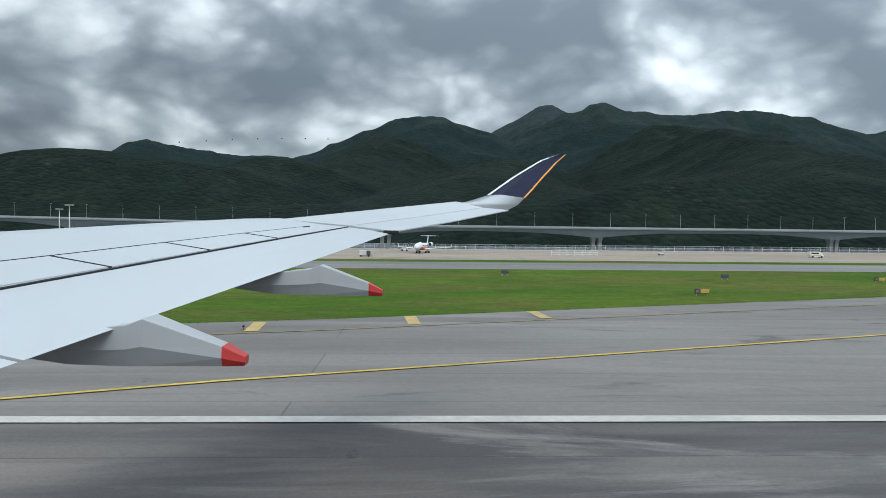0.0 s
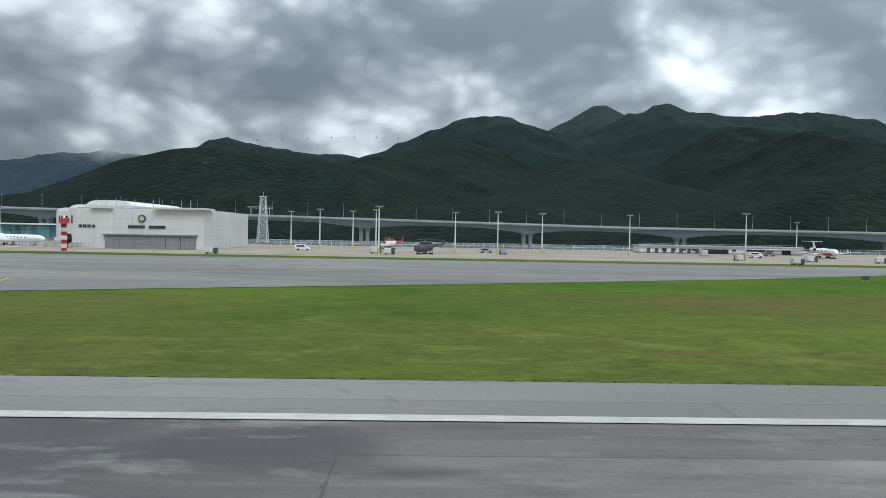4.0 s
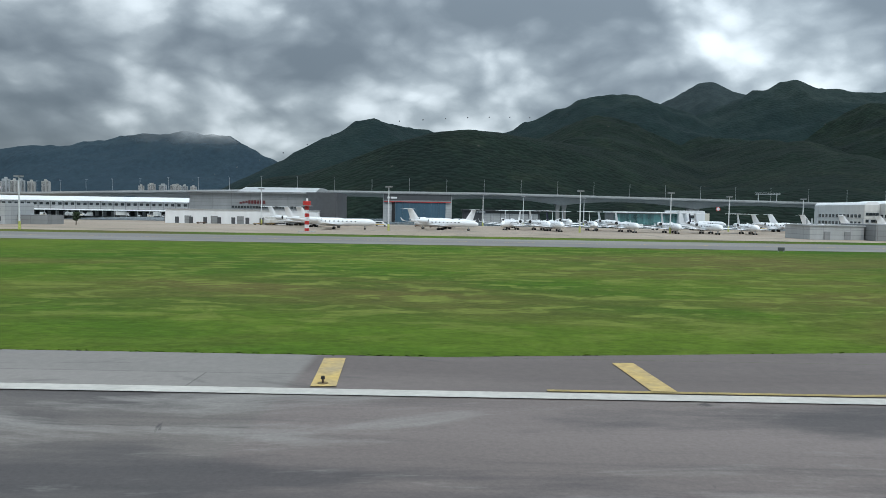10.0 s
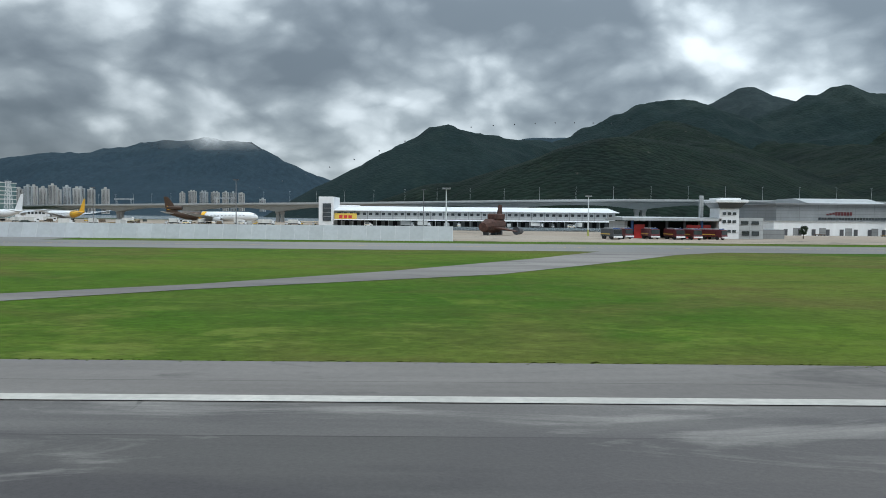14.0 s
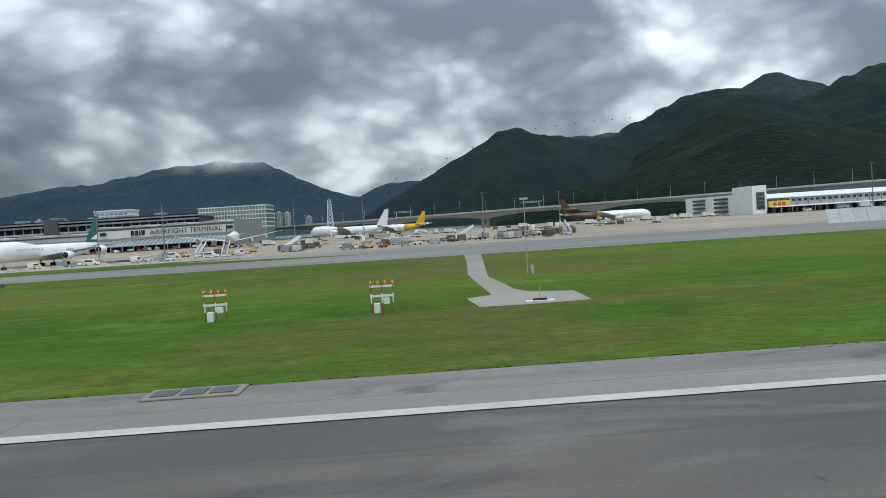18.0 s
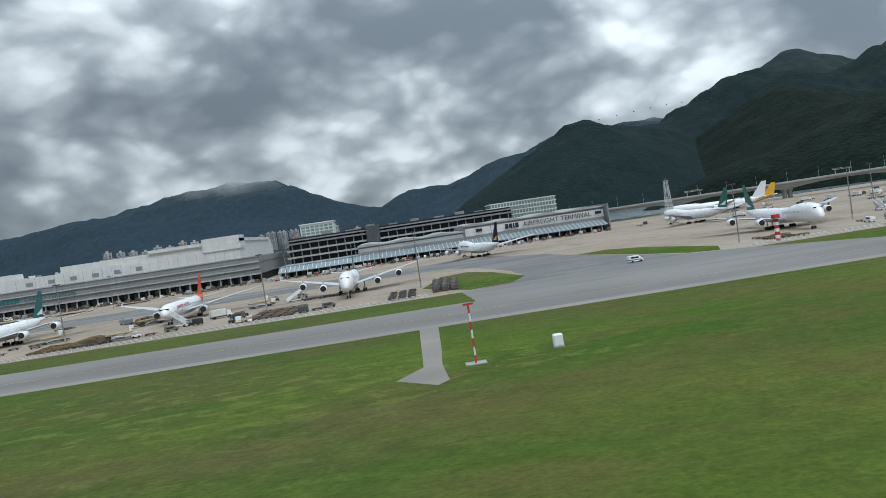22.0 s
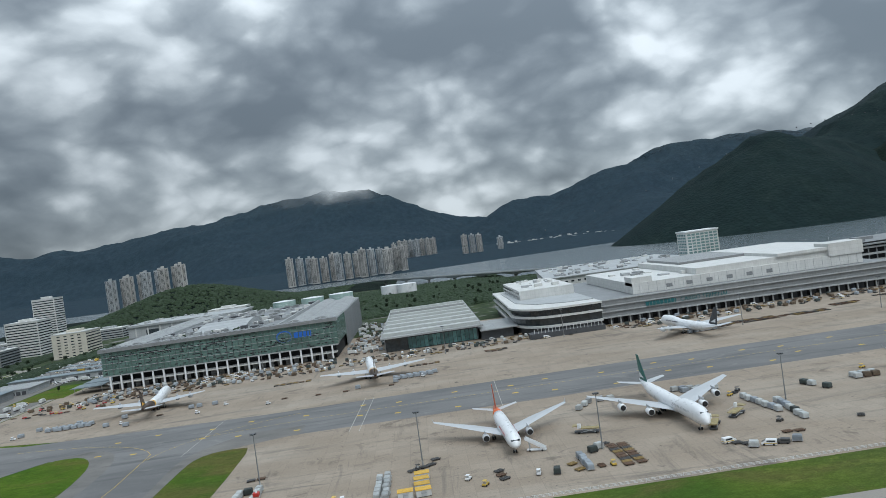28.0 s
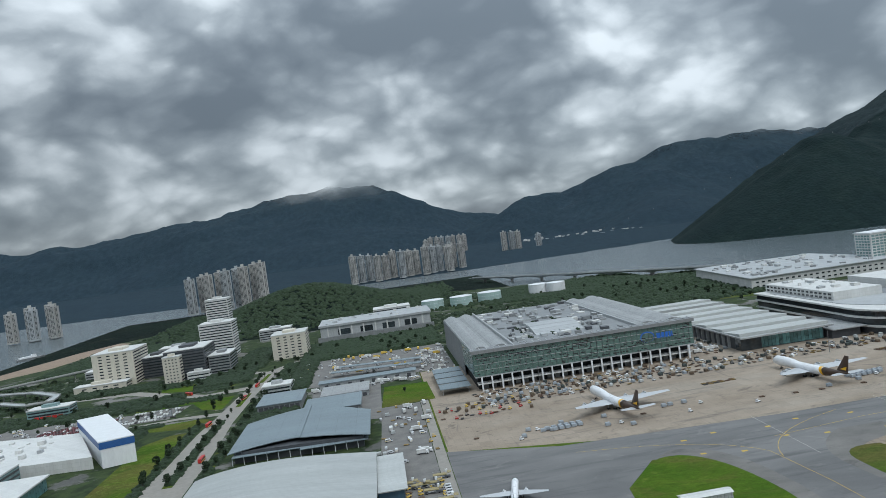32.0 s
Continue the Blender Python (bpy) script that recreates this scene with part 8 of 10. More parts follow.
part("vane_bar", box(B(), -0.8, 0.8, -0.05, 0.05, 9.0, 9.3), RED, t_mast)
part("slab", box(B(), -1.6, 1.6, -1.2, 1.2, 0, 0.12), CONCRETE, t_mast)
for x, y in ((-1386.5, 112),):
    c = thing("equipment_cabinet", x, y, 0, 0, "white rounded equipment cabinet standing in the grass", "cabinet", "equipment cabinets")
    part("body", box(B(), -0.8, 0.8, -0.5, 0.5, 0.1, 2.1, 0.2), WHITE, c)
    part("plinth", box(B(), -0.9, 0.9, -0.6, 0.6, 0, 0.12), CONCRETE, c)
lay("service_path", [(-1098.7, 156), (-1095.4, 152), (-1098.8, 106), (-1100, 90), (-1099.4, 79), (-1099.2, 72), (-1098.1, 68.3), (-1094.3, 66.7), (-1094.5, 58.8), (-1099, 58.3), (-1103.8, 58.5), (-1104.4, 65.6), (-1101.9, 67.6), (-1102.1, 81), (-1102.2, 95), (-1100.8, 116)], 0.03, SHOULDER, "pale concrete service path in the grass")
rod = thing("marker_rod", -1098.6, 60, 0.03, 0, "thin orange marker rod on a pale slab", "marker")
part("slab", box(B(), -1.2, 1.2, -0.5, 0.5, 0, 0.08), OFFWHITE, rod)
part("pole", tube(B(), (0, 0, 0), (0, 0, 1.3), 0.04, 0.03, 6), ORANGE, rod)
part("fixings", box(B(), -0.6, 0.6, -0.12, 0.12, 0.08, 0.25, 0.03), RUBBER, rod)
lay("service_path", [(-1402.8, 157), (-1407, 157), (-1407.6, 130), (-1408, 113), (-1412.4, 105.5), (-1406.6, 98.6), (-1404.8, 101), (-1405.0, 113), (-1404, 130)], 0.03, SHOULDER, "pale concrete service path in the grass")
lay("bare_patch", bend((-990, 57), (-982, 64), (-973, 55), 8) + bend((-973, 54), (-982, 48), (-990, 56), 8), 0.02, DIRT, "patch of bare brown earth in the grass")
lay("taxiway_pad", [(-1593, 155), (-1593, 146), (-1830, 146), (-1860, 155)], 0.04, SHOULDER, "wider paved pad beside the taxiway")
lay("taxiway_shoulder", [(-1250, 155.2), (-4200, 155.2), (-4200, 160), (-1250, 160)], 0.055, SHOULDER, "pale taxiway shoulder")
lay("taxiway_shoulder", [(-1392, 189), (-4200, 189), (-4200, 195), (-1392, 195)], 0.055, SHOULDER, "pale taxiway shoulder")

# small power carts on the western apron
def power_cart(x, y, rz):
    c = thing("power_cart", x, y, 0.05, rz, "small grey and white ground power cart on the apron", "cart", "ground power carts")
    part("housing", box(B(), -1.6, 0.5, -0.8, 0.8, 0.4, 1.9, 0.08), OFFWHITE, c)
    part("generator", box(B(), 0.6, 1.7, -0.75, 0.75, 0.4, 1.7, 0.05), DARKGREY, c)
    part("chassis", box(B(), -1.7, 2.4, -0.6, 0.6, 0.25, 0.4), STEEL, c)
    for x0 in (-1.1, 1.2):
        for q in (-0.65, 0.65):
            part("wheel", tube(B(), (x0, q - 0.1, 0.28), (x0, q + 0.1, 0.28), 0.28, 0.28, 8), RUBBER, c)


for x, y, rz in ((-119, 216, 4), (-98.7, 214, -6), (-75.4, 216, 10), (-54, 216, 0), (-141, 217, 90), (-136, 192, 5), (-251.4, 225, 12), (-247, 220, 2), (-253, 256, -4), (-294.7, 200, 3)):
    power_cart(x, y, rz)
# a frame with white rails waiting by the fence
fr = thing("towbar_rack", 14.6, 240, 0.05, 0, "white tubular rack of tow bars on the apron", "rack")
for i in range(7):
    part("upright", tube(B(), (-8 + i * 2.6, 0, 0), (-8 + i * 2.6, 0, 2.1), 0.09, 0.09, 6), FRAMEWHITE, fr)
for z0 in (0.5, 1.2, 2.0):
    part("rail", tube(B(), (-8.2, 0, z0), (7.8, 0, z0), 0.08, 0.08, 6), FRAMEWHITE, fr)

# ---- vehicles and ground equipment ----
def wheels(t, xs, y, r=0.4, w=0.25):
    b = B()
    for x in xs:
        for s in (1, -1):
            tube(b, (x, s * y - w / 2, r), (x, s * y + w / 2, r), r, r, 10)
        tube(b, (x, -y, r), (x, y, r), r * 0.2, r * 0.2, 5)
    part("running_gear", b, RUBBER, t)


def van(label, body, L=5.0, H=2.1, name="van", stripe=None):
    t = thing(name, 0, 0, 0, 0, label, "vehicle", "apron vehicles")
    part("body", loft(B(), [[(-L / 2, -0.95, 0.4), (-L / 2, 0.95, 0.4), (-L / 2, 0.88, H), (-L / 2, -0.88, H)], [(L * 0.22, -0.95, 0.4), (L * 0.22, 0.95, 0.4), (L * 0.16, 0.85, H), (L * 0.16, -0.85, H)],
                            [(L / 2, -0.92, 0.4), (L / 2, 0.92, 0.4), (L * 0.46, 0.85, 1.1), (L * 0.46, -0.85, 1.1)]]), body, t)
    part("windscreen", loft(B(), [[(L * 0.185, -0.8, H - 0.12), (L * 0.185, 0.8, H - 0.12), (L * 0.21, 0.8, H - 0.15), (L * 0.21, -0.8, H - 0.15)], [(L * 0.43, -0.82, 1.2), (L * 0.43, 0.82, 1.2), (L * 0.455, 0.82, 1.17), (L * 0.455, -0.82, 1.17)]]), GLASS, t)
    part("window_band", box(B(), -L * 0.4, L * 0.14, -0.93, 0.93, H - 0.85, H - 0.3), GLASS, t)
    if stripe:
        part("stripe", box(B(), -L * 0.5 - 0.01, L * 0.3, -0.97, 0.97, 0.75, 1.0), stripe, t)
    wheels(t, (-L * 0.3, L * 0.32), 0.85, 0.36)
    return t


def tug(label, body):
    t = thing("baggage_tractor", 0, 0, 0, 0, label, "vehicle", "apron tractors")
    part("body", box(B(), -1.4, 1.4, -0.75, 0.75, 0.35, 1.0, 0.08), body, t)
    part("canopy", box(B(), -1.2, 0.4, -0.7, 0.7, 1.95, 2.05), body, t)
    b = box(B(), -0.9, -0.3, -0.5, 0.5, 1.0, 1.5)
    for x, y in ((-1.15, -0.65), (-1.15, 0.65), (0.35, -0.65), (0.35, 0.65)):
        tube(b, (x, y, 1.0), (x, y, 1.96), 0.04, 0.04, 5)
    part("canopy_frame", b, STEEL, t)
    wheels(t, (-0.9, 0.9), 0.68, 0.36)
    return t


def dolly(label, load, cover=None):
    """A flat dolly, with or without a container on it."""
    t = thing("cargo_dolly", 0, 0, 0, 0, label, "trolley", "cargo dollies")
    b = box(B(), -1.7, 1.7, -1.25, 1.25, 0.42, 0.6)
    if not cover:
        for x in (-1.2, -0.6, 0, 0.6, 1.2):
            box(b, x - 0.1, x + 0.1, -1.15, 1.15, 0.6, 0.7)
    part("frame", b, load, t)
    b = box(B(), 1.7, 2.5, -0.05, 0.05, 0.4, 0.5)
    for x in (-1.2, 1.2):
        for q in (-0.95, 0.95):
            tube(b, (x, q - 0.08, 0.22), (x, q + 0.08, 0.22), 0.22, 0.22, 8)
    part("running_gear", b, RUBBER, t)
    if cover:
        part("container", loft(B(), [[(-1.55, -1.15, 0.62), (1.55, -1.15, 0.62), (1.55, 1.15, 0.62), (-1.55, 1.15, 0.62)], [(-1.55, -1.15, 1.9), (1.55, -1.15, 1.9), (1.55, 1.15, 1.9), (-1.55, 1.15, 1.9)],
                                     [(-1.35, -1.0, 2.35), (1.35, -1.0, 2.35), (1.35, 1.0, 2.35), (-1.35, 1.0, 2.35)]]), cover, t, "covered cargo container")
    return t


def loader(label):
    t = thing("cargo_loader", 0, 0, 0, 0, label, "vehicle", "cargo loaders")
    part("deck", box(B(), -4.5, 3.5, -1.6, 1.6, 2.0, 2.4, 0.05), LOADERTAN, t)
    part("platform", box(B(), 3.6, 6.0, -1.6, 1.6, 3.0, 3.3), LOADERTAN, t)
    part("cab", box(B(), 2.6, 4.0, 1.0, 2.0, 2.4, 4.2, 0.08), WHITE, t)
    for s in (-1.2, 1.2):
        part("scissor_arm", tube(B(), (-3.6, s, 0.6), (2.6, s, 2.0), 0.14, 0.14, 6), STEEL, t)
        part("scissor_arm", tube(B(), (2.6, s, 0.6), (-3.6, s, 2.0), 0.14, 0.14, 6), STEEL, t)
    part("chassis", box(B(), -4.4, 5.4, -1.3, 1.3, 0.45, 0.85), DARKGREY, t)
    part("guard_rail", box(B(), -4.5, 3.5, 1.55, 1.62, 3.2, 3.3), STEEL, t)
    wheels(t, (-3.2, 3.6), 1.3, 0.42)
    return t


def stairs(label):
    t = thing("boarding_stairs", 0, 0, 0, 0, label, "vehicle", "boarding stairs")
    b = B()
    for i in range(13):
        box(b, -4.5 + i * 0.55, -3.9 + i * 0.55, -0.85, 0.85, 0.7 + i * 0.3, 0.82 + i * 0.3)
    part("steps", b, STEEL, t)
    for s in (-0.9, 0.9):
        part("side_panel", loft(B(), [[(-4.7, s - 0.04, 0.5), (-4.7, s + 0.04, 0.5), (-4.7, s + 0.04, 1.6), (-4.7, s - 0.04, 1.6)], [(3.0, s - 0.04, 4.5), (3.0, s + 0.04, 4.5), (3.0, s + 0.04, 5.6), (3.0, s - 0.04, 5.6)]]), WHITE, t)
    part("chassis", box(B(), -4.8, 2.6, -0.9, 0.9, 0.4, 0.7), WHITE, t)
    part("support", box(B(), 1.4, 1.7, -0.7, 0.7, 0.6, 4.2), STEEL, t)
    wheels(t, (-3.4, 1.4), 0.9, 0.36)
    return t


def truck(label, cab, box_mat, L=8.0):
    t = thing("box_truck", 0, 0, 0, 0, label, "vehicle", "apron trucks")
    part("cargo_box", box(B(), -L / 2, L * 0.22, -1.2, 1.2, 0.95, 3.3, 0.05), box_mat, t)
    part("cab", loft(B(), [[(L * 0.25, -1.15, 0.5), (L * 0.25, 1.15, 0.5), (L * 0.25, 1.1, 2.6), (L * 0.25, -1.1, 2.6)], [(L * 0.48, -1.15, 0.5), (L * 0.48, 1.15, 0.5), (L * 0.44, 1.1, 2.5), (L * 0.44, -1.1, 2.5)]]), cab, t)
    part("windscreen", box(B(), L * 0.445, L * 0.475, -1.0, 1.0, 1.55, 2.35), GLASS, t)
    part("chassis", box(B(), -L / 2, L * 0.46, -0.9, 0.9, 0.5, 0.95), DARKGREY, t)
    wheels(t, (-L * 0.33, L * 0.34), 1.05, 0.48)
    return t


def bus(label, body, stripe):
    t = thing("bus", 0, 0, 0, 0, label, "vehicle", "buses")
    part("body", box(B(), -5.5, 5.5, -1.25, 1.25, 0.45, 3.3, 0.18), body, t)
    part("window_band", box(B(), -5.3, 5.3, -1.28, 1.28, 1.6, 2.6), GLASS, t)
    part("stripe", box(B(), -5.45, 5.45, -1.275, 1.275, 0.8, 1.3), stripe, t)
    part("windscreen", box(B(), 5.4, 5.53, -1.1, 1.1, 1.4, 2.9), GLASS, t)
    wheels(t, (-3.4, 3.4), 1.12, 0.48)
    return t


WRAP = mat("pale wrapped cargo", (0.40, 0.415, 0.41), 0.5, var=0.16, size=1.2, rand=0.35, local=True)
WRAPB = mat("silver and blue container", (0.27, 0.30, 0.33), 0.45, var=0.10, size=1.5, rand=0.3, local=True)
CARTON = mat("brown carton load under net", (0.125, 0.092, 0.062), 0.8, var=0.3, size=0.8, rand=0.4, local=True)
TARP = mat("dark green tarpaulin load", (0.045, 0.058, 0.054), 0.7, var=0.25, size=1.0, rand=0.5, local=True)
GREASY = mat("greasy dark steel", (0.055, 0.052, 0.050), 0.6, var=0.3, size=0.8, rand=0.4, local=True)
KIT = [dolly("low ochre steel cargo dolly, empty", PALLET), dolly("empty brown steel cargo dolly on small wheels", RUSTY), dolly("cargo dolly with a pale covered container", STEEL, WRAP), dolly("cargo dolly with a grey-blue container", STEEL, WRAPB),
       tug("small white apron tractor with a canopy", WHITE), tug("small yellow apron tractor with a canopy", YELLOW), van("white apron van with a yellow stripe", WHITE, stripe=YELLOW), van("small pale grey service van parked outdoors", CARPAINT, 4.4, 1.8), truck("white box truck with a square body", WHITE, OFFWHITE), truck("yellow catering truck with a high body", YELLOW, YELLOW),
       loader("dull yellow scissor cargo loader with a raised deck"), stairs("white wheeled boarding stairs on the apron"), tug("small red apron tractor with a canopy", RED), truck("blue and white tank truck", BLUE, WHITE, 9),
       dolly("cargo dolly with brown cartons under a net", RUSTY, CARTON), dolly("cargo dolly with a dark green covered load", GREASY, TARP), dolly("greasy dark empty steel cargo dolly", GREASY), tug("small dark grey apron tractor with a canopy", GREASY)]
USED, REST = [0] * len(KIT), []
CAP = (50, 45, 36, 30, 16, 16, 24, 24, 18, 14, 10, 10, 10, 8, 26, 22, 26, 12)


def set_kit(i, x, y, rz):
    USED[i] += 1
    if USED[i] == 1:
        KIT[i].matrix_basis = pose(x * K, y * K, 0.05 * K, 0, 0, rz)
    elif USED[i] <= CAP[i]:
        again(KIT[i], x, y, 0.05, rz)
    else:
        REST.append((i, pose(x * K, y * K, 0.05 * K, 0, 0, rz)))


def join_rest():
    """Equipment that is too far off to pick apart, as one piece."""
    V, F, M, mats = [], [], [], []
    for i, m in REST:
        for c in KIT[i].children:
            me = c.data
            if me.materials[0] not in mats:
                mats.append(me.materials[0])
            k, base = mats.index(me.materials[0]), len(V)
            V.extend([tuple(m @ v.co) for v in me.vertices])
            for f in me.polygons:
                F.append([base + j for j in f.vertices])
                M.append(k)
    me = bpy.data.meshes.new("apron_equipment")
    me.from_pydata(V, [], F)
    for q in mats:
        me.materials.append(q)
    me.polygons.foreach_set("material_index", M)
    tagged(new("apron_equipment", me), "crowded far dollies, tractors, vans and trucks on the apron", "equipment", kind="stuff")


rk = random.Random(77)
TAKEN = []


def clear(x, y, r):
    for a, b, q in TAKEN:
        if (a - x) ** 2 + (b - y) ** 2 < (q + r) ** 2:
            return False
    TAKEN.append((x, y, r))
    return True


for o in [o for o in scene.objects if o.get("category") == "airplane"]:
    px, py = o.location.x / K, o.location.y / K
    a = o.rotation_euler.z
    if px < -900:
        for s in (-32, -24, -16, -8, 0, 8, 16, 24, 32):
            TAKEN.append((px + s * math.cos(a), py + s * math.sin(a), 4.5))


def scatter(x0, x1, y0, y1, n, choice, rz=(0, 90), jitter=8):
    for _ in range(n):
        x, y = rk.uniform(x0, x1), rk.uniform(y0, y1)
        if clear(x, y, 1.9):
            set_kit(rk.choice(choice), x, y, rk.choice(rz) + rk.uniform(-jitter, jitter))


def train(x, y, n, kind, rz, gap=4.3):
    a = radians(rz)
    for i in range(n):
        set_kit(kind, x - i * gap * math.cos(a), y - i * gap * math.sin(a), rz)
        TAKEN.append((x - i * gap * math.cos(a), y - i * gap * math.sin(a), 1.8))


# trains and blocks of dollies by the stands
for i in range(4):
    for j in range(4):
        xx, yy = -1270 - i * 3.2 + rk.uniform(-0.3, 0.3), 240 + j * 4.0 + i * 0.5
        if rk.random() < 0.85 and clear(xx, yy, 1.3):
            set_kit(rk.choice((0, 0, 0, 1)), xx, yy, 92)


def file_of(kinds, x0, y0, x1, y1, n, rz):
    """Kit set out in a straight row between two places."""
    for i in range(n):
        f = i / max(n - 1, 1)
        set_kit(kinds[i % len(kinds)], x0 + (x1 - x0) * f + rk.uniform(-0.25, 0.25), y0 + (y1 - y0) * f + rk.uniform(-0.25, 0.25), rz + rk.uniform(-4, 4))


def steel_rack():
    """An empty upright rack of welded steel bars."""
    t = thing("storage_rack", 0, 0, 0, 0, "empty welded steel storage rack standing close to others", "rack", "storage racks")
    for y in (-1.1, 1.1):
        b = B()
        for x in (-1.5, 0.0, 1.5):
            tube(b, (x, y, 0), (x, y, 3.0), 0.07, 0.07, 5)
        for z in (0.35, 1.3, 2.3, 2.9):
            tube(b, (-1.5, y, z), (1.5, y, z), 0.06, 0.06, 5)
        tube(b, (-1.5, y, 0.4), (0, y, 2.2), 0.05, 0.05, 5)
        tube(b, (1.5, y, 0.4), (0, y, 2.2), 0.05, 0.05, 5)
        part("side_frame", b, RACKSTEEL, t)
    b = B()
    for x in (-1.5, 0.0, 1.5):
        for z in (0.35, 1.3, 2.3):
            tube(b, (x, -1.1, z), (x, 1.1, z), 0.06, 0.06, 5)
    part("cross_bars", b, RACKSTEEL, t)
    part("deck", box(B(), -1.5, 1.5, -1.05, 1.05, 0.36, 0.44), RUSTY, t)
    return t


def stores_cabin(L, W, H, label):
    t = thing("stores_cabin", 0, 0, 0, 0, label, "cabin", "apron cabins")
    part("body", box(B(), -L / 2, L / 2, -W / 2, W / 2, 0.25, H, 0.05), OFFWHITE, t)
    part("roof", box(B(), -L / 2 - 0.15, L / 2 + 0.15, -W / 2 - 0.15, W / 2 + 0.15, H, H + 0.18, 0.04), CABINROOF, t, "orange-yellow painted roof")
    part("door", box(B(), -0.9, 0.9, -W / 2 - 0.04, -W / 2, 0.4, H - 0.35), PALEGREY, t)
    part("skid", box(B(), -L / 2 + 0.2, L / 2 - 0.2, -W / 2 + 0.3, W / 2 - 0.3, 0, 0.25), DARKGREY, t)
    return t


RACKSTEEL = mat("dull galvanised rack steel", (0.17, 0.15, 0.14), 0.6, var=0.3, size=0.6, rand=0.4, local=True)
CABINROOF = mat("orange-yellow roof paint", (0.60, 0.36, 0.05), 0.6, var=0.15, size=1.5, rand=0.2)
# the green-tailed freighter's stand: racks, then brown dollies in files
rack = steel_rack()
rack.matrix_basis = pose(-1398 * K, 239.5 * K, 0.05 * K, 0, 0, 92)
for i in range(10):
    for j in range(3):
        if i + j and not (j == 2 and i > 6):
            again(rack, -1398 + j * 3.0 + i * 0.25 + rk.uniform(-0.3, 0.3), 239.5 + i * 2.7 + rk.uniform(-0.4, 0.4), 0.05, 92 + rk.uniform(-9, 9))
for j in range(3):
    file_of((16, 1, 16), -1406.5 - j * 3.3, 234.5, -1405.5 - j * 3.3, 258, 7, 92)
for j in range(4):
    file_of((1, 16, 1, 0), -1447 - j * 4.2, 237.5 + j * 0.4, -1446 - j * 4.2, 266, 9, 4)
for j, kinds in enumerate(((0, 0, 1, 0, 1), (0, 1), (0, 0), (1, 0, 1), (16, 1), (1, 16))):
    n = (5, 5, 9, 8, 6, 3)[j]
    file_of(kinds, -1529 + j * 4.0, 240, -1529 + j * 4.0, 240 + (n - 1) * 3.7, n, 2)
file_of((14, 10, 4, 1), -1507, 243, -1493, 244, 4, 10)
file_of((17, 15, 14), -1466, 243, -1466, 262, 4, 60)
file_of((6, 4), -1463, 240, -1459, 236, 2, 100)
file_of((15, 16, 7), -1442, 240, -1434, 245, 3, 20)
file_of((11, 17, 15), -1488, 259, -1481, 256, 3, 150)
file_of((7, 8), -1487, 247, -1476, 270, 2, 30)
file_of((3, 2, 16, 16), -1528, 316, -1512, 302, 6, 30)
file_of((10, 16), -1508, 290, -1512, 287, 2, 40)
# the stands of the green-nosed and the yellow-tailed freighters
for x, y0, n in ((-1640, 240, 7), (-1636, 238, 7), (-1597, 239, 6), (-1588.5, 238, 5)):
    file_of((0, 1, 0, 16), x, y0, x + 0.4, y0 + (n - 1) * 3.9, n, 4)
file_of((11, 13), -1649, 269, -1652, 262, 2, 140)
file_of((12, 5), -1644, 241, -1662, 246, 2, 70)
file_of((10, 17, 16), -1631, 248, -1631, 256, 3, 96)
file_of((16, 1, 16), -1627, 254, -1626, 246, 3, 8)
file_of((16, 14, 16), -1636, 279, -1624, 282, 4, 50)
file_of((13,), -1606, 266, -1606, 266, 1, 30)
file_of((6, 3, 16), -1608, 286, -1598, 281, 3, 80)
file_of((10, 15, 17), -1601, 251, -1601, 258, 3, 30)
file_of((1, 1), -1609, 248, -1605, 248, 2, 4)
file_of((16, 15), -1586, 239, -1579, 244, 2, 20)
file_of((4, 12), -1574, 247, -1571, 242, 2, 40)
file_of((11, 16, 16), -1563, 265, -1560, 262, 2, 100)
file_of((11, 15), -1552, 255, -1558, 247, 2, 110)
file_of((16, 16, 10), -1550, 270, -1538, 274, 3, 40)
file_of((16, 1), -1547, 254, -1539, 262, 2, 30)
# between the yellow-tailed freighter and the long one
for j in range(4):
    file_of((0, 1, 0, 0), -1688 + j * 3.8, 237.5 + j * 0.8, -1686.5 + j * 3.4, 262 - j * 1.5, 8, 4)
file_of((0, 0, 1), -1703, 238, -1701, 248, 4, 80)
file_of((10, 9, 5), -1699, 241, -1699, 258, 3, 96)
file_of((5, 5, 17), -1694, 239, -1690, 238, 3, 100)
file_of((3, 2, 15), -1717, 241, -1711, 247, 3, 30)
file_of((8, 11), -1707, 240, -1703, 269, 2, 150)
file_of((15, 7), -1695, 272, -1691, 282, 2, 80)
file_of((3, 3, 2, 6), -1729, 244, -1738, 238, 4, 30)
file_of((16, 10, 8), -1738, 259, -1675, 264, 2, 60)
file_of((17, 4), -1669, 240, -1666, 243, 2, 20)
# the red-tailed airliner's stand and the long freighter's
for x0, y0, y1, n in ((-1969, 272, 261, 4), (-1962, 275, 260, 5), (-1916, 266, 247, 6), (-1913, 268, 246, 6)):
    file_of((2,), x0, y0, x0, y1, n, 88)
file_of((15, 16, 12), -1966, 274, -1970, 258, 3, 4)
file_of((5, 4), -1931, 251, -1928, 250, 2, 92)
file_of((16, 1), -1969, 290, -1965, 291, 2, 10)
cabin = stores_cabin(5.2, 3.6, 2.4, "white stores cabin with an orange-yellow roof")
cabin.matrix_basis = pose(-1900 * K, 244.5 * K, 0.05 * K, 0, 0, 4)
for x, y in ((-1906.2, 244.8), (-1900.4, 250.2), (-1900.6, 256), (-1900.4, 262)):
    again(cabin, x, y, 0.05, 4 + rk.uniform(-2, 2))
file_of((16, 17, 16), -1904, 272, -1897, 276, 4, 30)
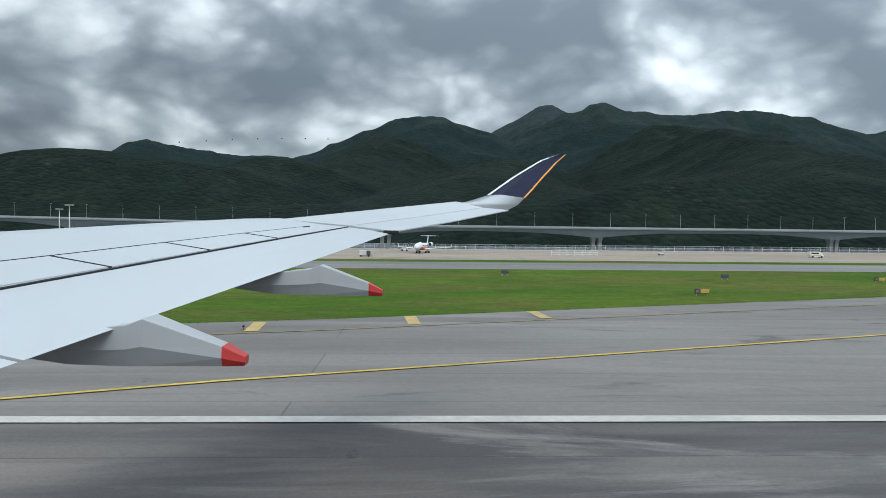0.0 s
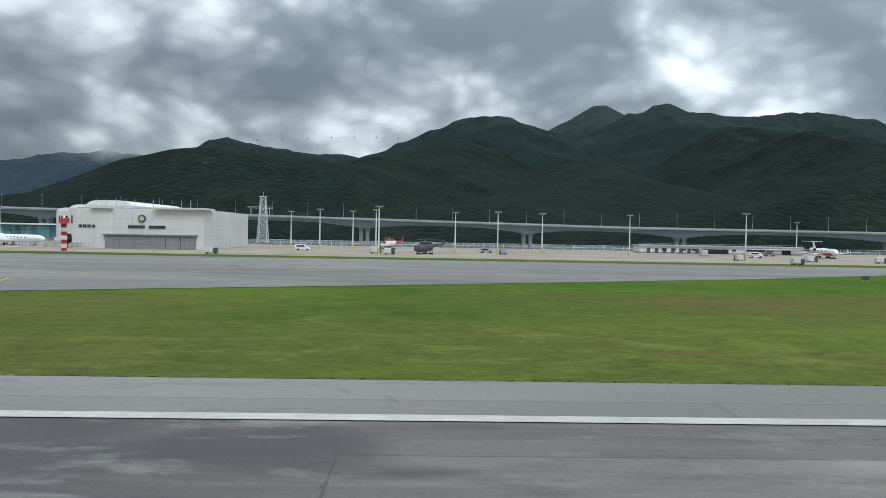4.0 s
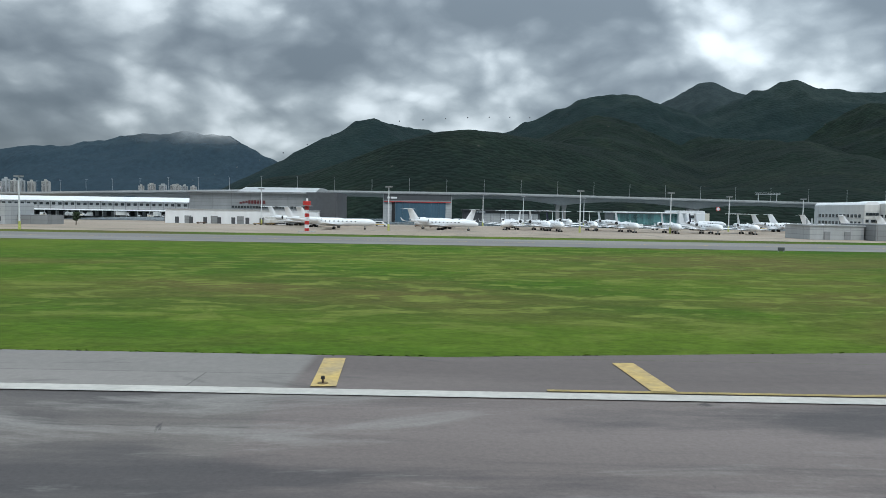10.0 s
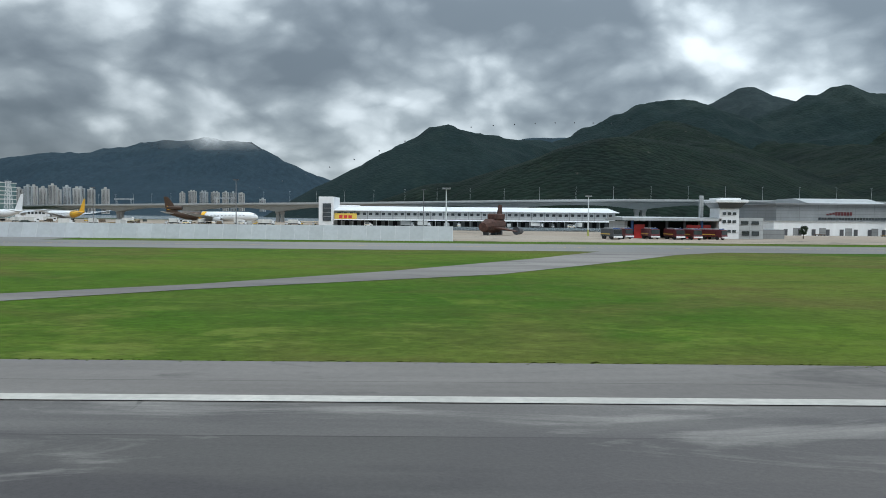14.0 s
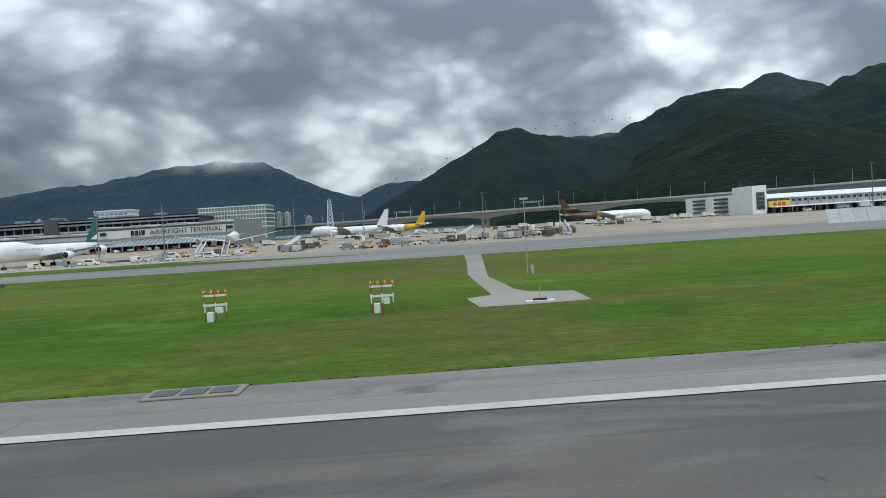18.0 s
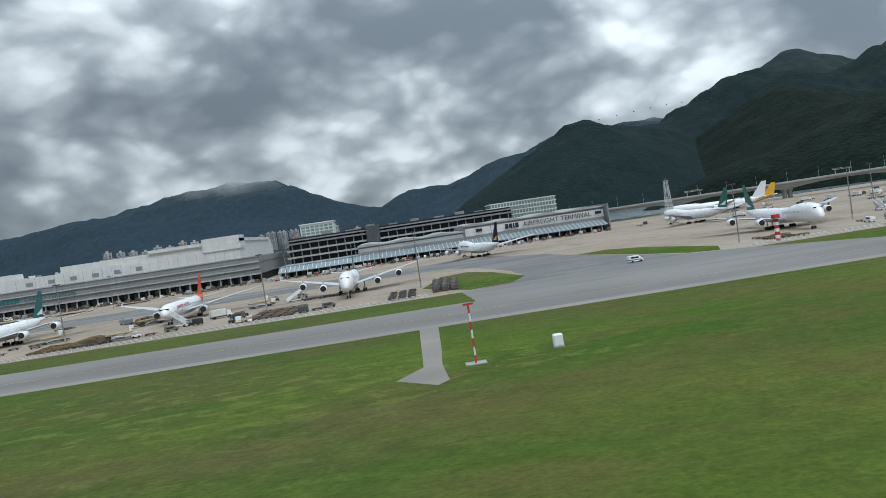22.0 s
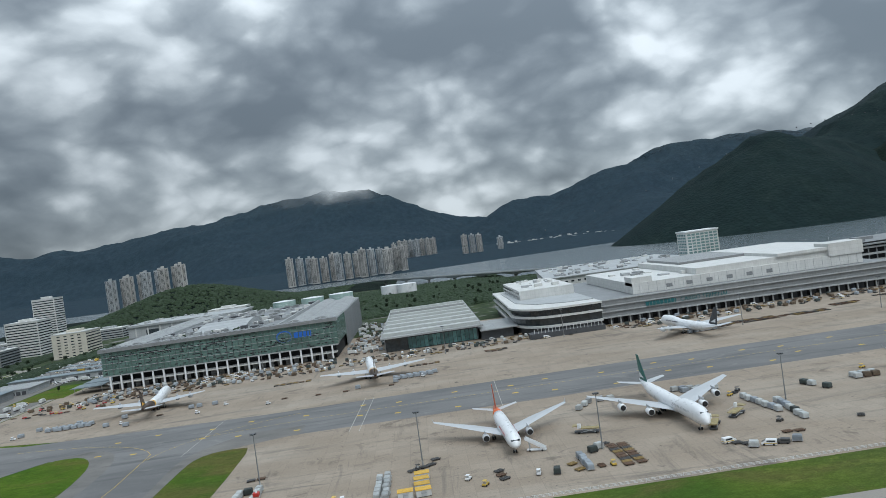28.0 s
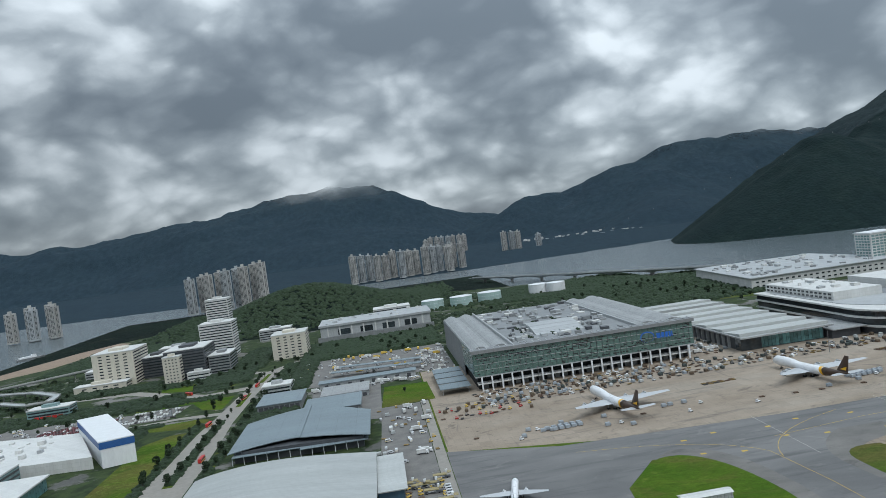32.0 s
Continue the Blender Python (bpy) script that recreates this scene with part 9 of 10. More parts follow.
file_of((16, 1, 14), -1895, 282, -1896, 281, 1, 20)
file_of((16, 1, 16), -1873, 257, -1872, 248, 3, 30)
file_of((5, 4), -1879, 245, -1884, 253, 2, 60)
file_of((3,), -1843, 258, -1842.5, 245, 5, 92)
file_of((0,), -1847, 253, -1846, 246, 2, 30)
file_of((4, 15), -1860, 248, -1854, 246, 2, 80)
file_of((1, 5), -1838, 247, -1834, 246, 2, 95)
for j in range(2):
    file_of((1, 0, 16, 1), -1829 + j * 4.2, 244 + j, -1829.5 + j * 4.2, 267, 9, 6)
file_of((15, 2, 16), -1837, 263, -1831, 270, 3, 20)
file_of((10, 11), -1833, 288, -1857, 275, 2, 160)
file_of((2,), -1828, 325, -1821, 335, 3, 60)
file_of((2,), -1816, 335, -1811, 334, 2, 10)
file_of((2, 3, 2, 2, 15), -1781, 333, -1765, 326, 6, 10)
file_of((3, 2, 15), -1778, 328, -1770, 324, 3, 10)
file_of((5, 16, 17), -1764, 311, -1758, 317, 3, 40)
file_of((2, 2, 3), -1761.5, 304, -1759, 279, 7, 92)
file_of((2, 3, 3, 2, 15, 2), -1753, 291, -1756, 266, 7, 92)
file_of((10, 17), -1775, 281, -1765, 266, 2, 40)
file_of((6, 16, 16), -1791, 251, -1787, 247, 3, 10)
file_of((2, 6, 7, 3), -1786, 243, -1771, 242, 4, 150)
file_of((1, 1), -1769, 253, -1765, 252, 2, 4)
file_of((10, 16), -1788, 271, -1785, 275, 2, 60)
# nothing else stands on those stands
for x0, x1, y0, y1 in ((-1742, -1386, 232, 280), (-1986, -1748, 234, 345)):
    for i in range(int((x1 - x0) / 7) + 1):
        for j in range(int((y1 - y0) / 7) + 1):
            TAKEN.append((x0 + i * 7, y0 + j * 7, 4.4))


# along the stands: short rows of a kind, then a few strays
def cluster(x, y, kinds, rz, n, m, gap=(3.9, 3.2)):
    a = radians(rz)
    for i in range(n):
        for j in range(m):
            dx, dy = i * gap[0], j * gap[1]
            px, py = x + dx * math.cos(a) - dy * math.sin(a), y + dx * math.sin(a) + dy * math.cos(a)
            if rk.random() < 0.88 and clear(px, py, 1.4):
                set_kit(rk.choice(kinds), px, py, rz + rk.uniform(-4, 4))


for _ in range(34):
    cluster(rk.uniform(-1975, -1405), rk.uniform(236, 258), rk.choice(((0, 1), (1, 16), (16, 14), (0, 0, 1), (15, 14, 2), (1,), (0,))), rk.choice((0, 8, 90, 96, 30)), rk.choice((2, 3, 4, 5)), rk.choice((1, 1, 2, 3)))
for _ in range(15):
    cluster(rk.uniform(-1960, -1410), rk.uniform(262, 340), rk.choice(((2, 3), (14, 2), (15, 2), (1, 16), (16,))), rk.choice((0, 20, 90, 110, 60)), rk.choice((2, 3, 4)), rk.choice((1, 1, 2)))
scatter(-1980, -1400, 236, 262, 46, (4, 6, 7, 8, 17, 12, 5, 13, 10, 11), (0, 90, 30, 120))
scatter(-1960, -1420, 262, 335, 34, (4, 17, 6, 11, 10, 12, 5, 13), (0, 90, 45, 135), 30)
scatter(-1240, -1160, 240, 262, 12, (0, 1, 4, 6), (0, 90))
scatter(-1240, -960, 340, 540, 60, (0, 1, 16, 5, 14, 8, 10, 15), (0, 90))
for _ in range(26):
    cluster(rk.uniform(-1215, -1050), rk.uniform(236, 310), rk.choice(((0, 1), (1, 16), (14, 15), (16, 14), (2, 3, 14))), rk.choice((0, 8, 90, 40)), rk.choice((2, 3, 4)), rk.choice((1, 1, 2)))
scatter(-1215, -1050, 236, 310, 26, (10, 5, 17, 12, 6, 11), (0, 90, 40))
scatter(-1020, -900, 455, 480, 30, (2, 4, 5, 6, 8), (0, 90))
scatter(-1240, -1100, 240, 268, 24, (0, 1, 1, 4, 1, 3), (0, 90))
scatter(-690, -570, 285, 294, 14, (0, 1, 4, 6, 8), (0, 90))
scatter(-880, -735, 425, 434, 18, (2, 4, 6, 8), (0, 90))
scatter(-300, 100, 232, 300, 10, (2, 7, 4, 6), (0, 90))
scatter(-500, -380, 300, 360, 8, (4, 6, 7), (0, 90))
# crowded fronts of the terminals
scatter(-1500, -1250, 518, 541, 300, (0, 1, 16, 14, 0, 3, 15, 17, 6, 2, 16, 12), (0, 90, 45))
scatter(-1750, -1510, 533, 563, 380, (0, 1, 16, 14, 15, 1, 0, 17, 6, 16, 3), (0, 90, 30))
scatter(-1960, -1770, 545, 578, 280, (0, 1, 16, 14, 15, 17, 6, 7, 2, 1, 16), (0, 90))
scatter(-2160, -1965, 540, 592, 720, (0, 1, 16, 1, 14, 3, 15, 16, 17, 1, 3, 2, 2, 16, 4, 6), (0, 90, 20))
scatter(-1962, -1930, 600, 830, 320, (3, 1, 16, 8, 14, 7, 1, 2, 15), (0, 90))
scatter(-2195, -2120, 520, 560, 70, (16, 1, 14, 17, 5, 12), (0, 90, 40))
scatter(-2180, -1890, 440, 470, 30, (1, 3, 3, 4), (0,), 3)
for x, y, n in ((-2108, 462, 6), (-2108, 458, 5), (-1890, 470, 7), (-1893, 466, 6), (-1700, 480, 5)):
    train(x, y, n, 3, 6)
for x, y, n, m in ((-1700, 486, 12, 4), (-1650, 488, 9, 3), (-1600, 505, 5, 3), (-1560, 520, 6, 2), (-1470, 500, 4, 2), (-1850, 520, 4, 3), (-1905, 505, 5, 2), (-2000, 505, 6, 2)):
    cluster(x, y, (1, 16, 0, 1), 4, n, m, (4.4, 3.0))
# yellow vehicles and trucks in the yard beside the service road
for i in range(9):
    for j in range(4):
        if rk.random() < 0.85:
            set_kit(rk.choice((5, 5, 10, 5, 1)), -2224 + j * 6.4, 362 + i * 5.2 + rk.uniform(-0.5, 0.5), rk.uniform(-5, 5))
for i in range(10):
    set_kit(7, -2203, 352 + i * 4.0, 178)
scatter(-2240, -2200, 440, 590, 60, (5, 7, 6, 8, 0, 2), (0, 90))
scatter(-2300, -2200, 690, 705, 40, (6, 7, 8), (0,), 4)
scatter(-2330, -2160, 760, 880, 120, (7, 6, 8, 7, 9), (0, 90), 5)
scatter(-2195, -2160, 690, 850, 60, (7, 6, 8), (0, 90), 5)
scatter(-2640, -2470, 640, 760, 80, (7, 6, 7), (0, 90), 6)
for x, y, rz in ((-1711, 233.5, 8), (-2383, 628, 85), (-2364, 520, 88), (-2370, 722, 80), (-2440, 790, 140), (-2366, 780, 84)):
    bb = bus("bus with a coloured side stripe" if x < -2300 else "white and blue apron bus", WHITE if x > -2300 else RED, BLUE if x > -2300 else YELLOW)
    bb.matrix_basis = pose(x * K, y * K, 0.06 * K, 0, 0, rz)
vw = van("white and blue follow-me van on the taxiway", WHITE, 5.2, 2.2, stripe=BLUE)
vw.matrix_basis = pose(-1331 * K, 236 * K, 0.08 * K, 0, 0, 10)
for i in range(len(KIT)):
    if not USED[i]:
        set_kit(i, -1850 - i * 6, 240, 0)
join_rest()

# ---- fire engines in front of their station ----
def fire_engine(x, y, rz, label, body):
    t = thing("fire_engine", x, y, 0.05, rz, label, "vehicle", "fire engines")
    part("body", box(B(), -5.0, 2.4, -1.45, 1.45, 0.9, 3.3, 0.12), body, t)
    part("cab", loft(B(), [[(2.5, -1.45, 0.8), (2.5, 1.45, 0.8), (2.5, 1.4, 3.3), (2.5, -1.4, 3.3)], [(5.0, -1.45, 0.8), (5.0, 1.45, 0.8), (4.6, 1.35, 3.2), (4.6, -1.35, 3.2)]]), body, t)
    part("windscreen", box(B(), 4.66, 4.9, -1.3, 1.3, 1.7, 3.0), GLASS, t)
    part("bumper", box(B(), 4.9, 5.4, -1.4, 1.4, 0.6, 1.1, 0.05), WHITE, t)
    part("water_cannon", tube(B(), (3.4, 0, 3.4), (4.8, 0, 3.8), 0.12, 0.09, 6), STEEL, t)
    part("ladder_rack", box(B(), -4.5, 2.0, -0.6, 0.6, 3.3, 3.6), STEEL, t)
    part("light_bar", box(B(), 3.6, 4.0, -1.0, 1.0, 3.3, 3.5), BLUE, t)
    part("side_stripe", box(B(), -5.02, 2.42, -1.47, 1.47, 1.5, 1.8), YELLOW, t)
    for x0 in (-3.4, -1.8, 3.2):
        for s in (1, -1):
            part("wheel", tube(B(), (x0, s * 1.25 - 0.2, 0.62), (x0, s * 1.25 + 0.2, 0.62), 0.62, 0.62, 10), RUBBER, t)


for x, y, rz, lab, m in ((-776, 226, -80, "dark green crash tender beside the fire station", DARKGREY), (-771, 233, -75, "small dark red pick-up style fire engine", MAROON), (-762, 232, -88, "dark red airport fire engine facing out", MAROON), (-755, 230, -85, "dark red airport fire engine facing out", MAROON),
                         (-750, 229, -84, "dark red airport fire engine facing out", MAROON), (-743, 230, -60, "dark red airport fire engine turned aside", MAROON)):
    fire_engine(x, y, rz, lab, m)

# burnt training aircraft: rusty hull on props
WRECK = mat("burnt reddish steel", (0.10, 0.045, 0.032), 0.85, var=0.45, size=1.6, fine=0.2)
t_w = thing("training_wreck", -810, 262, 0, 60, "burnt reddish-brown fire training aircraft hull on stubs", "aircraft hull")
part("hull", loft(B(), [ring_at(x0, ry, ry, zc, 10) for x0, ry, zc in ((-9, 1.6, 3.0), (-5, 2.6, 3.4), (2, 2.6, 3.4), (6, 2.2, 3.8), (8, 1.2, 4.2))]), WRECK, t_w)
part("upper_deck", box(B(), -2.0, 6.0, -1.8, 1.8, 5.4, 7.8, 0.5), WRECK, t_w)
part("tail_stub", loft(B(), [[(3, -0.3, 7.6), (6.5, -0.3, 7.6), (6.5, 0.3, 7.6), (3, 0.3, 7.6)], [(4.4, -0.2, 11), (6.6, -0.2, 11), (6.6, 0.2, 11), (4.4, 0.2, 11)]]), WRECK, t_w)
part("wing_stub", loft(B(), [[(-4, -2, 2.6), (2, -2, 2.6), (2, -2, 3.1), (-4, -2, 3.1)], [(-2, -9, 1.4), (1, -9, 1.4), (1, -9, 1.7), (-2, -9, 1.7)]]), WRECK, t_w)
for dx in (-6, 0, 5):
    part("support", box(B(), dx - 0.5, dx + 0.5, -1.0, 1.0, 0, 2.2), DARKGREY, t_w)
part("engine_stub", tube(B(), (6.5, -6, 1.6), (10.5, -6, 1.6), 1.5, 1.3, 12), DARKGREY, t_w)

# ---- roads and lawns behind the sheds ----
ROADC = mat("pale worn road surface", (0.29, 0.27, 0.24), 0.9, var=0.1, size=12)
lay("road", [(-2402, 330), (-2394, 420), (-2388, 515), (-2387, 603), (-2383, 656), (-2379, 734), (-2373, 800), (-2370, 864), (-2340, 915), (-2318, 930), (-2312, 920), (-2330, 900), (-2355, 851), (-2359, 789), (-2362, 697), (-2363, 625), (-2360, 556), (-2359, 490), (-2359, 446), (-2366, 330)], 0.06, ROADC, "pale dual road with planted medians")
lay("road", [(-2372, 770), (-2424, 764), (-2470, 800), (-2520, 848), (-2600, 862), (-2700, 850), (-2700, 864), (-2600, 876), (-2514, 862), (-2462, 814), (-2420, 780), (-2371, 788)], 0.065, ROADC, "pale two-lane road with verges")
lay("road", [(-2381, 664), (-2420, 672), (-2480, 664), (-2480, 672), (-2420, 681), (-2380, 676)], 0.065, ROADC, "pale side road to the car park")
lay("road", [(-2366, 850), (-2400, 880), (-2420, 940), (-2412, 1010), (-2330, 1030), (-2150, 1040), (-2150, 1030), (-2330, 1020), (-2400, 1000), (-2408, 940), (-2392, 886), (-2358, 862)], 0.065, ROADC, "pale road past the hotel")
for poly in ([(-2378, 470), (-2371, 470), (-2372, 560), (-2377, 560)], [(-2376, 580), (-2371, 580), (-2372, 640), (-2375, 640)], [(-2373, 690), (-2368, 690), (-2367, 750), (-2370, 750)], [(-2369, 800), (-2363, 800), (-2361, 850), (-2365, 850)]):
    lay("median_strip", poly, 0.075, GRASS, "narrow planted strip between the carriageways")
SAND = mat("pinkish beach sand", (0.30, 0.22, 0.16), 0.95, var=0.15, size=12)
lay("beach", [(-2990, 1150), (-2856, 1236), (-2799, 1420), (-2752, 1498), (-2720, 1470), (-2745, 1340), (-2770, 1230), (-2840, 1150), (-2900, 1110)], 0.05, SAND, "strip of pinkish sand along the shore")
lay("road", [(-2197.5, 200), (-2204, 200), (-2204, 600), (-2197.5, 600)], 0.06, ROADC, "pale service road along the apron edge")
YARD = mat("dark worn yard asphalt", (0.13, 0.125, 0.12), 0.9, var=0.2, size=10, fine=0.12, c2=(0.20, 0.19, 0.175))
lay("yard", [(-2300, 584), (-2236, 560), (-2236, 700), (-2300, 705)], 0.05, YARD, "dark paved service yard between sheds")
lay("yard", [(-2334, 726), (-2160, 722), (-2160, 884), (-2330, 884)], 0.05, YARD, "dark paved lorry and car park")
lay("yard", [(-2240, 330), (-2204.5, 330), (-2204.5, 594), (-2236, 594)], 0.05, YARD, "dark paved service yard with yellow tractors")
lay("yard", [(-2650, 630), (-2466, 630), (-2466, 724), (-2650, 770)], 0.05, YARD, "dark paved depot yard")
lay("lawn", [(-2233, 676), (-2193, 671), (-2191, 598), (-2236, 594)], 0.06, GRASS, "bright green lawn between sheds")
lay("lawn", [(-2430, 420), (-2428, 512), (-2428, 594), (-2412, 615), (-2397, 616), (-2393, 582), (-2393, 520), (-2397, 440), (-2404, 400)], 0.06, GRASS, "broad green lawn beside the road")
lay("lawn", [(-2352, 560), (-2358, 560), (-2357, 470), (-2350, 470)], 0.06, GRASS, "green verge beside the road")
lay("lawn", [(-2440, 640), (-2392, 628), (-2388, 655), (-2400, 662), (-2440, 660)], 0.06, GRASS, "green lawn beside the road")
lay("lawn", [(-2385, 690), (-2384, 750), (-2430, 752), (-2480, 745), (-2478, 735), (-2424, 740), (-2405, 700)], 0.06, GRASS, "green lawn beside the road")
lay("lawn", [(-2480, 830), (-2400, 800), (-2384, 840), (-2410, 880), (-2490, 870)], 0.06, GRASS, "green lawn in front of the offices")
lay("lawn", [(-1700, 860), (-1690, 925), (-1760, 960), (-1800, 900)], 0.06, GRASS, "green lawn behind the ramp building")
big_c = Site("container_store", -2093, 305, "long pale metal store with a ribbed roof on the grass", "shed")
big_c.block("wall", -2105, -2082, 306, 312, 0, 5.6, PALEGREY)
big_c.section("roof", [(305.6, 5.6), (312.4, 5.6), (309, 6.6)], -2105.5, -2081.5, OFFWHITE)
big_c.row("rib", -2105, -2082, 14, 306, 0, 5.6, 0.2, MIDGREY, 0.1)
# yellow ground squares on the taxilane
sq = shared("ground_marker", sheet(B(), [(-1.6, -1.0), (1.6, -1.0), (1.6, 1.0), (-1.6, 1.0)], 0.09), LINEYELLOW)
for i in range(26):
    x = -1400 - i * 27
    for y in (366 + (i % 3) * 6, 402 - (i % 2) * 5):
        if x > -2150:
            tagged(piece("ground_marker", sq, x=x + (i * 7 % 11), y=y), "yellow painted ground marker", kind="structure")
for x in (-1620, -1625, -1860, -1935, -1930, -2015):
    line([(x, 346), (x + 3, 420)], 0.25, LINEWHITE, "thin white stand line", 0.085)
# dashed white stop line
dash = shared("dash", sheet(B(), [(-0.8, -0.25), (0.8, -0.25), (0.8, 0.25), (-0.8, 0.25)], 0.09), LINEWHITE)
for i in range(30):
    tagged(piece("dash", dash, x=-2150 + i * 2.6 * 0.4, y=345 - i * 2.4), "white dashed stop line", kind="structure")


# ---- trees ----
def tree_mesh(seed, h):
    r = random.Random(seed)
    tb, cb = B(), B()
    tube(tb, (0, 0, 0), (0.1, 0, h * 0.45), 0.20, 0.12, 6)
    for i in range(4):
        a = r.uniform(0, 6.3)
        tube(tb, (0.05, 0, h * r.uniform(0.25, 0.42)), (h * 0.22 * math.cos(a), h * 0.22 * math.sin(a), h * r.uniform(0.55, 0.7)), 0.09, 0.03, 5)
    for _ in range(150):
        a, u, q = r.uniform(0, 6.3), r.random() ** 0.5, r.uniform(-1, 1)
        rr = h * 0.34 * u * math.sqrt(1 - 0.75 * q * q) * r.uniform(0.7, 1.15)
        c = Vector((rr * math.cos(a), rr * math.sin(a), h * (0.66 + 0.30 * q)))
        s = h * r.uniform(0.035, 0.085)
        m = Matrix.Translation(c) @ Euler((r.uniform(0, 3), r.uniform(0, 3), r.uniform(0, 3))).to_matrix().to_4x4()
        vs = [cb.verts.new(m @ Vector(v)) for v in ((-s, -s * 0.7, 0), (s, -s * 0.6, 0.2 * s), (s * 0.8, s, -0.1 * s), (-s * 0.8, s * 0.8, 0.25 * s), (0, 0, s * 0.7))]
        for f in ((0, 1, 4), (1, 2, 4), (2, 3, 4), (3, 0, 4), (3, 2, 1, 0)):
            cb.faces.new([vs[i] for i in f])
    return shared("trunk", tb, BARK), shared("crown", cb, LEAF)


BARK = mat("grey-brown bark", (0.11, 0.085, 0.06), 0.9, var=0.2, size=0.8)
TREES = [tree_mesh(s, h) for s, h in ((1, 5.5), (2, 7.0), (3, 4.6), (4, 8.0))]


def tree(x, y, k=None):
    k = rk.randrange(4) if k is None else k
    t = thing("tree", x, y, 0, rk.uniform(0, 360), "green leafy broadleaf tree beside the road", "tree", "roadside trees")
    piece("trunk", TREES[k][0], None, t)
    piece("crown", TREES[k][1], None, t)


for i in range(22):
    tree(-2392 - (i % 2) * 4, 480 + i * 15)
    tree(-2354 + (i % 3) * 3, 490 + i * 16)
for i in range(16):
    tree(-2375 + (i % 2) * 2 + i * 0.4, 475 + i * 24)
for _ in range(190):
    x, y = rk.choice((((-2640, -2400), (680, 930)), ((-2330, -2160), (880, 1040)), ((-2150, -1960), (880, 1200)), ((-1960, -1740), (880, 1260)), ((-2500, -2330), (820, 930)), ((-1830, -1730), (860, 1200)), ((-2330, -2150), (1140, 1240))))
    px, py = rk.uniform(*x), rk.uniform(*y)
    if clear(px, py, 3):
        tree(px, py)
for x, y in ((-704, 249), (-346.5, 227.2), (-2215, 640), (-2460, 640), (-2452, 655), (-2470, 650)):
    tree(x, y, 2)


def woods(name, label, boxes, n, seed, size):
    """Far woods that nobody could count, as one piece of leaf clumps."""
    r = np.random.default_rng(seed)
    V, F = [], []
    for _ in range(n):
        (x0, x1), (y0, y1), hz = boxes[r.integers(len(boxes))]
        x, y = r.uniform(x0, x1), r.uniform(y0, y1)
        z = hz(x, y) if callable(hz) else hz
        s = size * r.uniform(0.5, 1.35)
        base, a0 = len(V), r.uniform(0, 6.3)
        # a rounded crown: two uneven rings and a top
        for ring, (rad, hz0) in enumerate(((1.25, -0.1), (0.85, 0.5))):
            for i in range(6):
                a = a0 + i * 1.047 + ring * 0.5
                q = s * rad * r.uniform(0.7, 1.2)
                V.append(((x + q * math.cos(a)) * K, (y + q * math.sin(a)) * K, (z + s * (hz0 + r.uniform(-0.12, 0.2))) * K))
        V.append((x * K, y * K, (z + s * r.uniform(0.75, 1.05)) * K))
        for i in range(6):
            j = (i + 1) % 6
            F.extend([(base + i, base + j, base + 6 + j, base + 6 + i), (base + 6 + i, base + 6 + j, base + 12)])
    me = bpy.data.meshes.new(name)
    me.from_pydata(V, [], F)
    me.materials.append(LEAF)
    me.shade_smooth()
    return tagged(new(name, me), label, "trees", kind="stuff")


def knoll(x, y):
    return max(0.0, 62 * math.exp(-(((x + 2380) / 170) ** 2 + ((y - 1560) / 190) ** 2)) - 2)


terrain("knoll", "low wooded hill behind the hotels", -2900, -1950, 1200, 2000, 14, lambda X, Y: 62 * np.exp(-(((X + 2380) / 170) ** 2 + ((Y - 1560) / 190) ** 2)) - 2.2, mountain_mat("wooded knoll side", 0.0))
woods("woodland", "dense dark green woodland on the knoll and shore", [((-2700, -2060), (1230, 1880), knoll), ((-2600, -2100), (1300, 1800), knoll), ((-2050, -1740), (1200, 1440), 0.0), ((-1980, -1640), (900, 1270), 0.0), ((-2740, -2500), (1110, 1350), 0.0), ((-2330, -2160), (890, 1030), 0.0)], 25000, 6, 4.0)
woods("roadside_trees", "dense dark green trees between the road and the offices", [((-2640, -2440), (740, 800), 0.0), ((-2640, -2500), (868, 905), 0.0), ((-2500, -2440), (600, 640), 0.0), ((-2350, -2310), (586, 700), 0.0), ((-2440, -2385), (820, 900), 0.0), ((-2160, -1970), (884, 1180), 0.0), ((-2420, -2380), (900, 1080), 0.0), ((-2800, -2640), (700, 1050), 0.0), ((-2330, -2310), (730, 930), 0.0), ((-2640, -2560), (930, 1060), 0.0)], 6500, 12, 3.6)
woods("roadside_shrubs", "dark green hedges and shrubs along the roads", [((-2396, -2390), (440, 640), 0.0), ((-2377, -2372), (475, 640), 0.0), ((-2357, -2350), (460, 700), 0.0), ((-2440, -2400), (796, 830), 0.0), ((-2520, -2400), (745, 765), 0.0), ((-2350, -2335), (735, 900), 0.0), ((-2480, -2430), (655, 664), 0.0), ((-2330, -2250), (884, 930), 0.0), ((-2500, -2400), (850, 885), 0.0)], 3000, 8, 2.0)


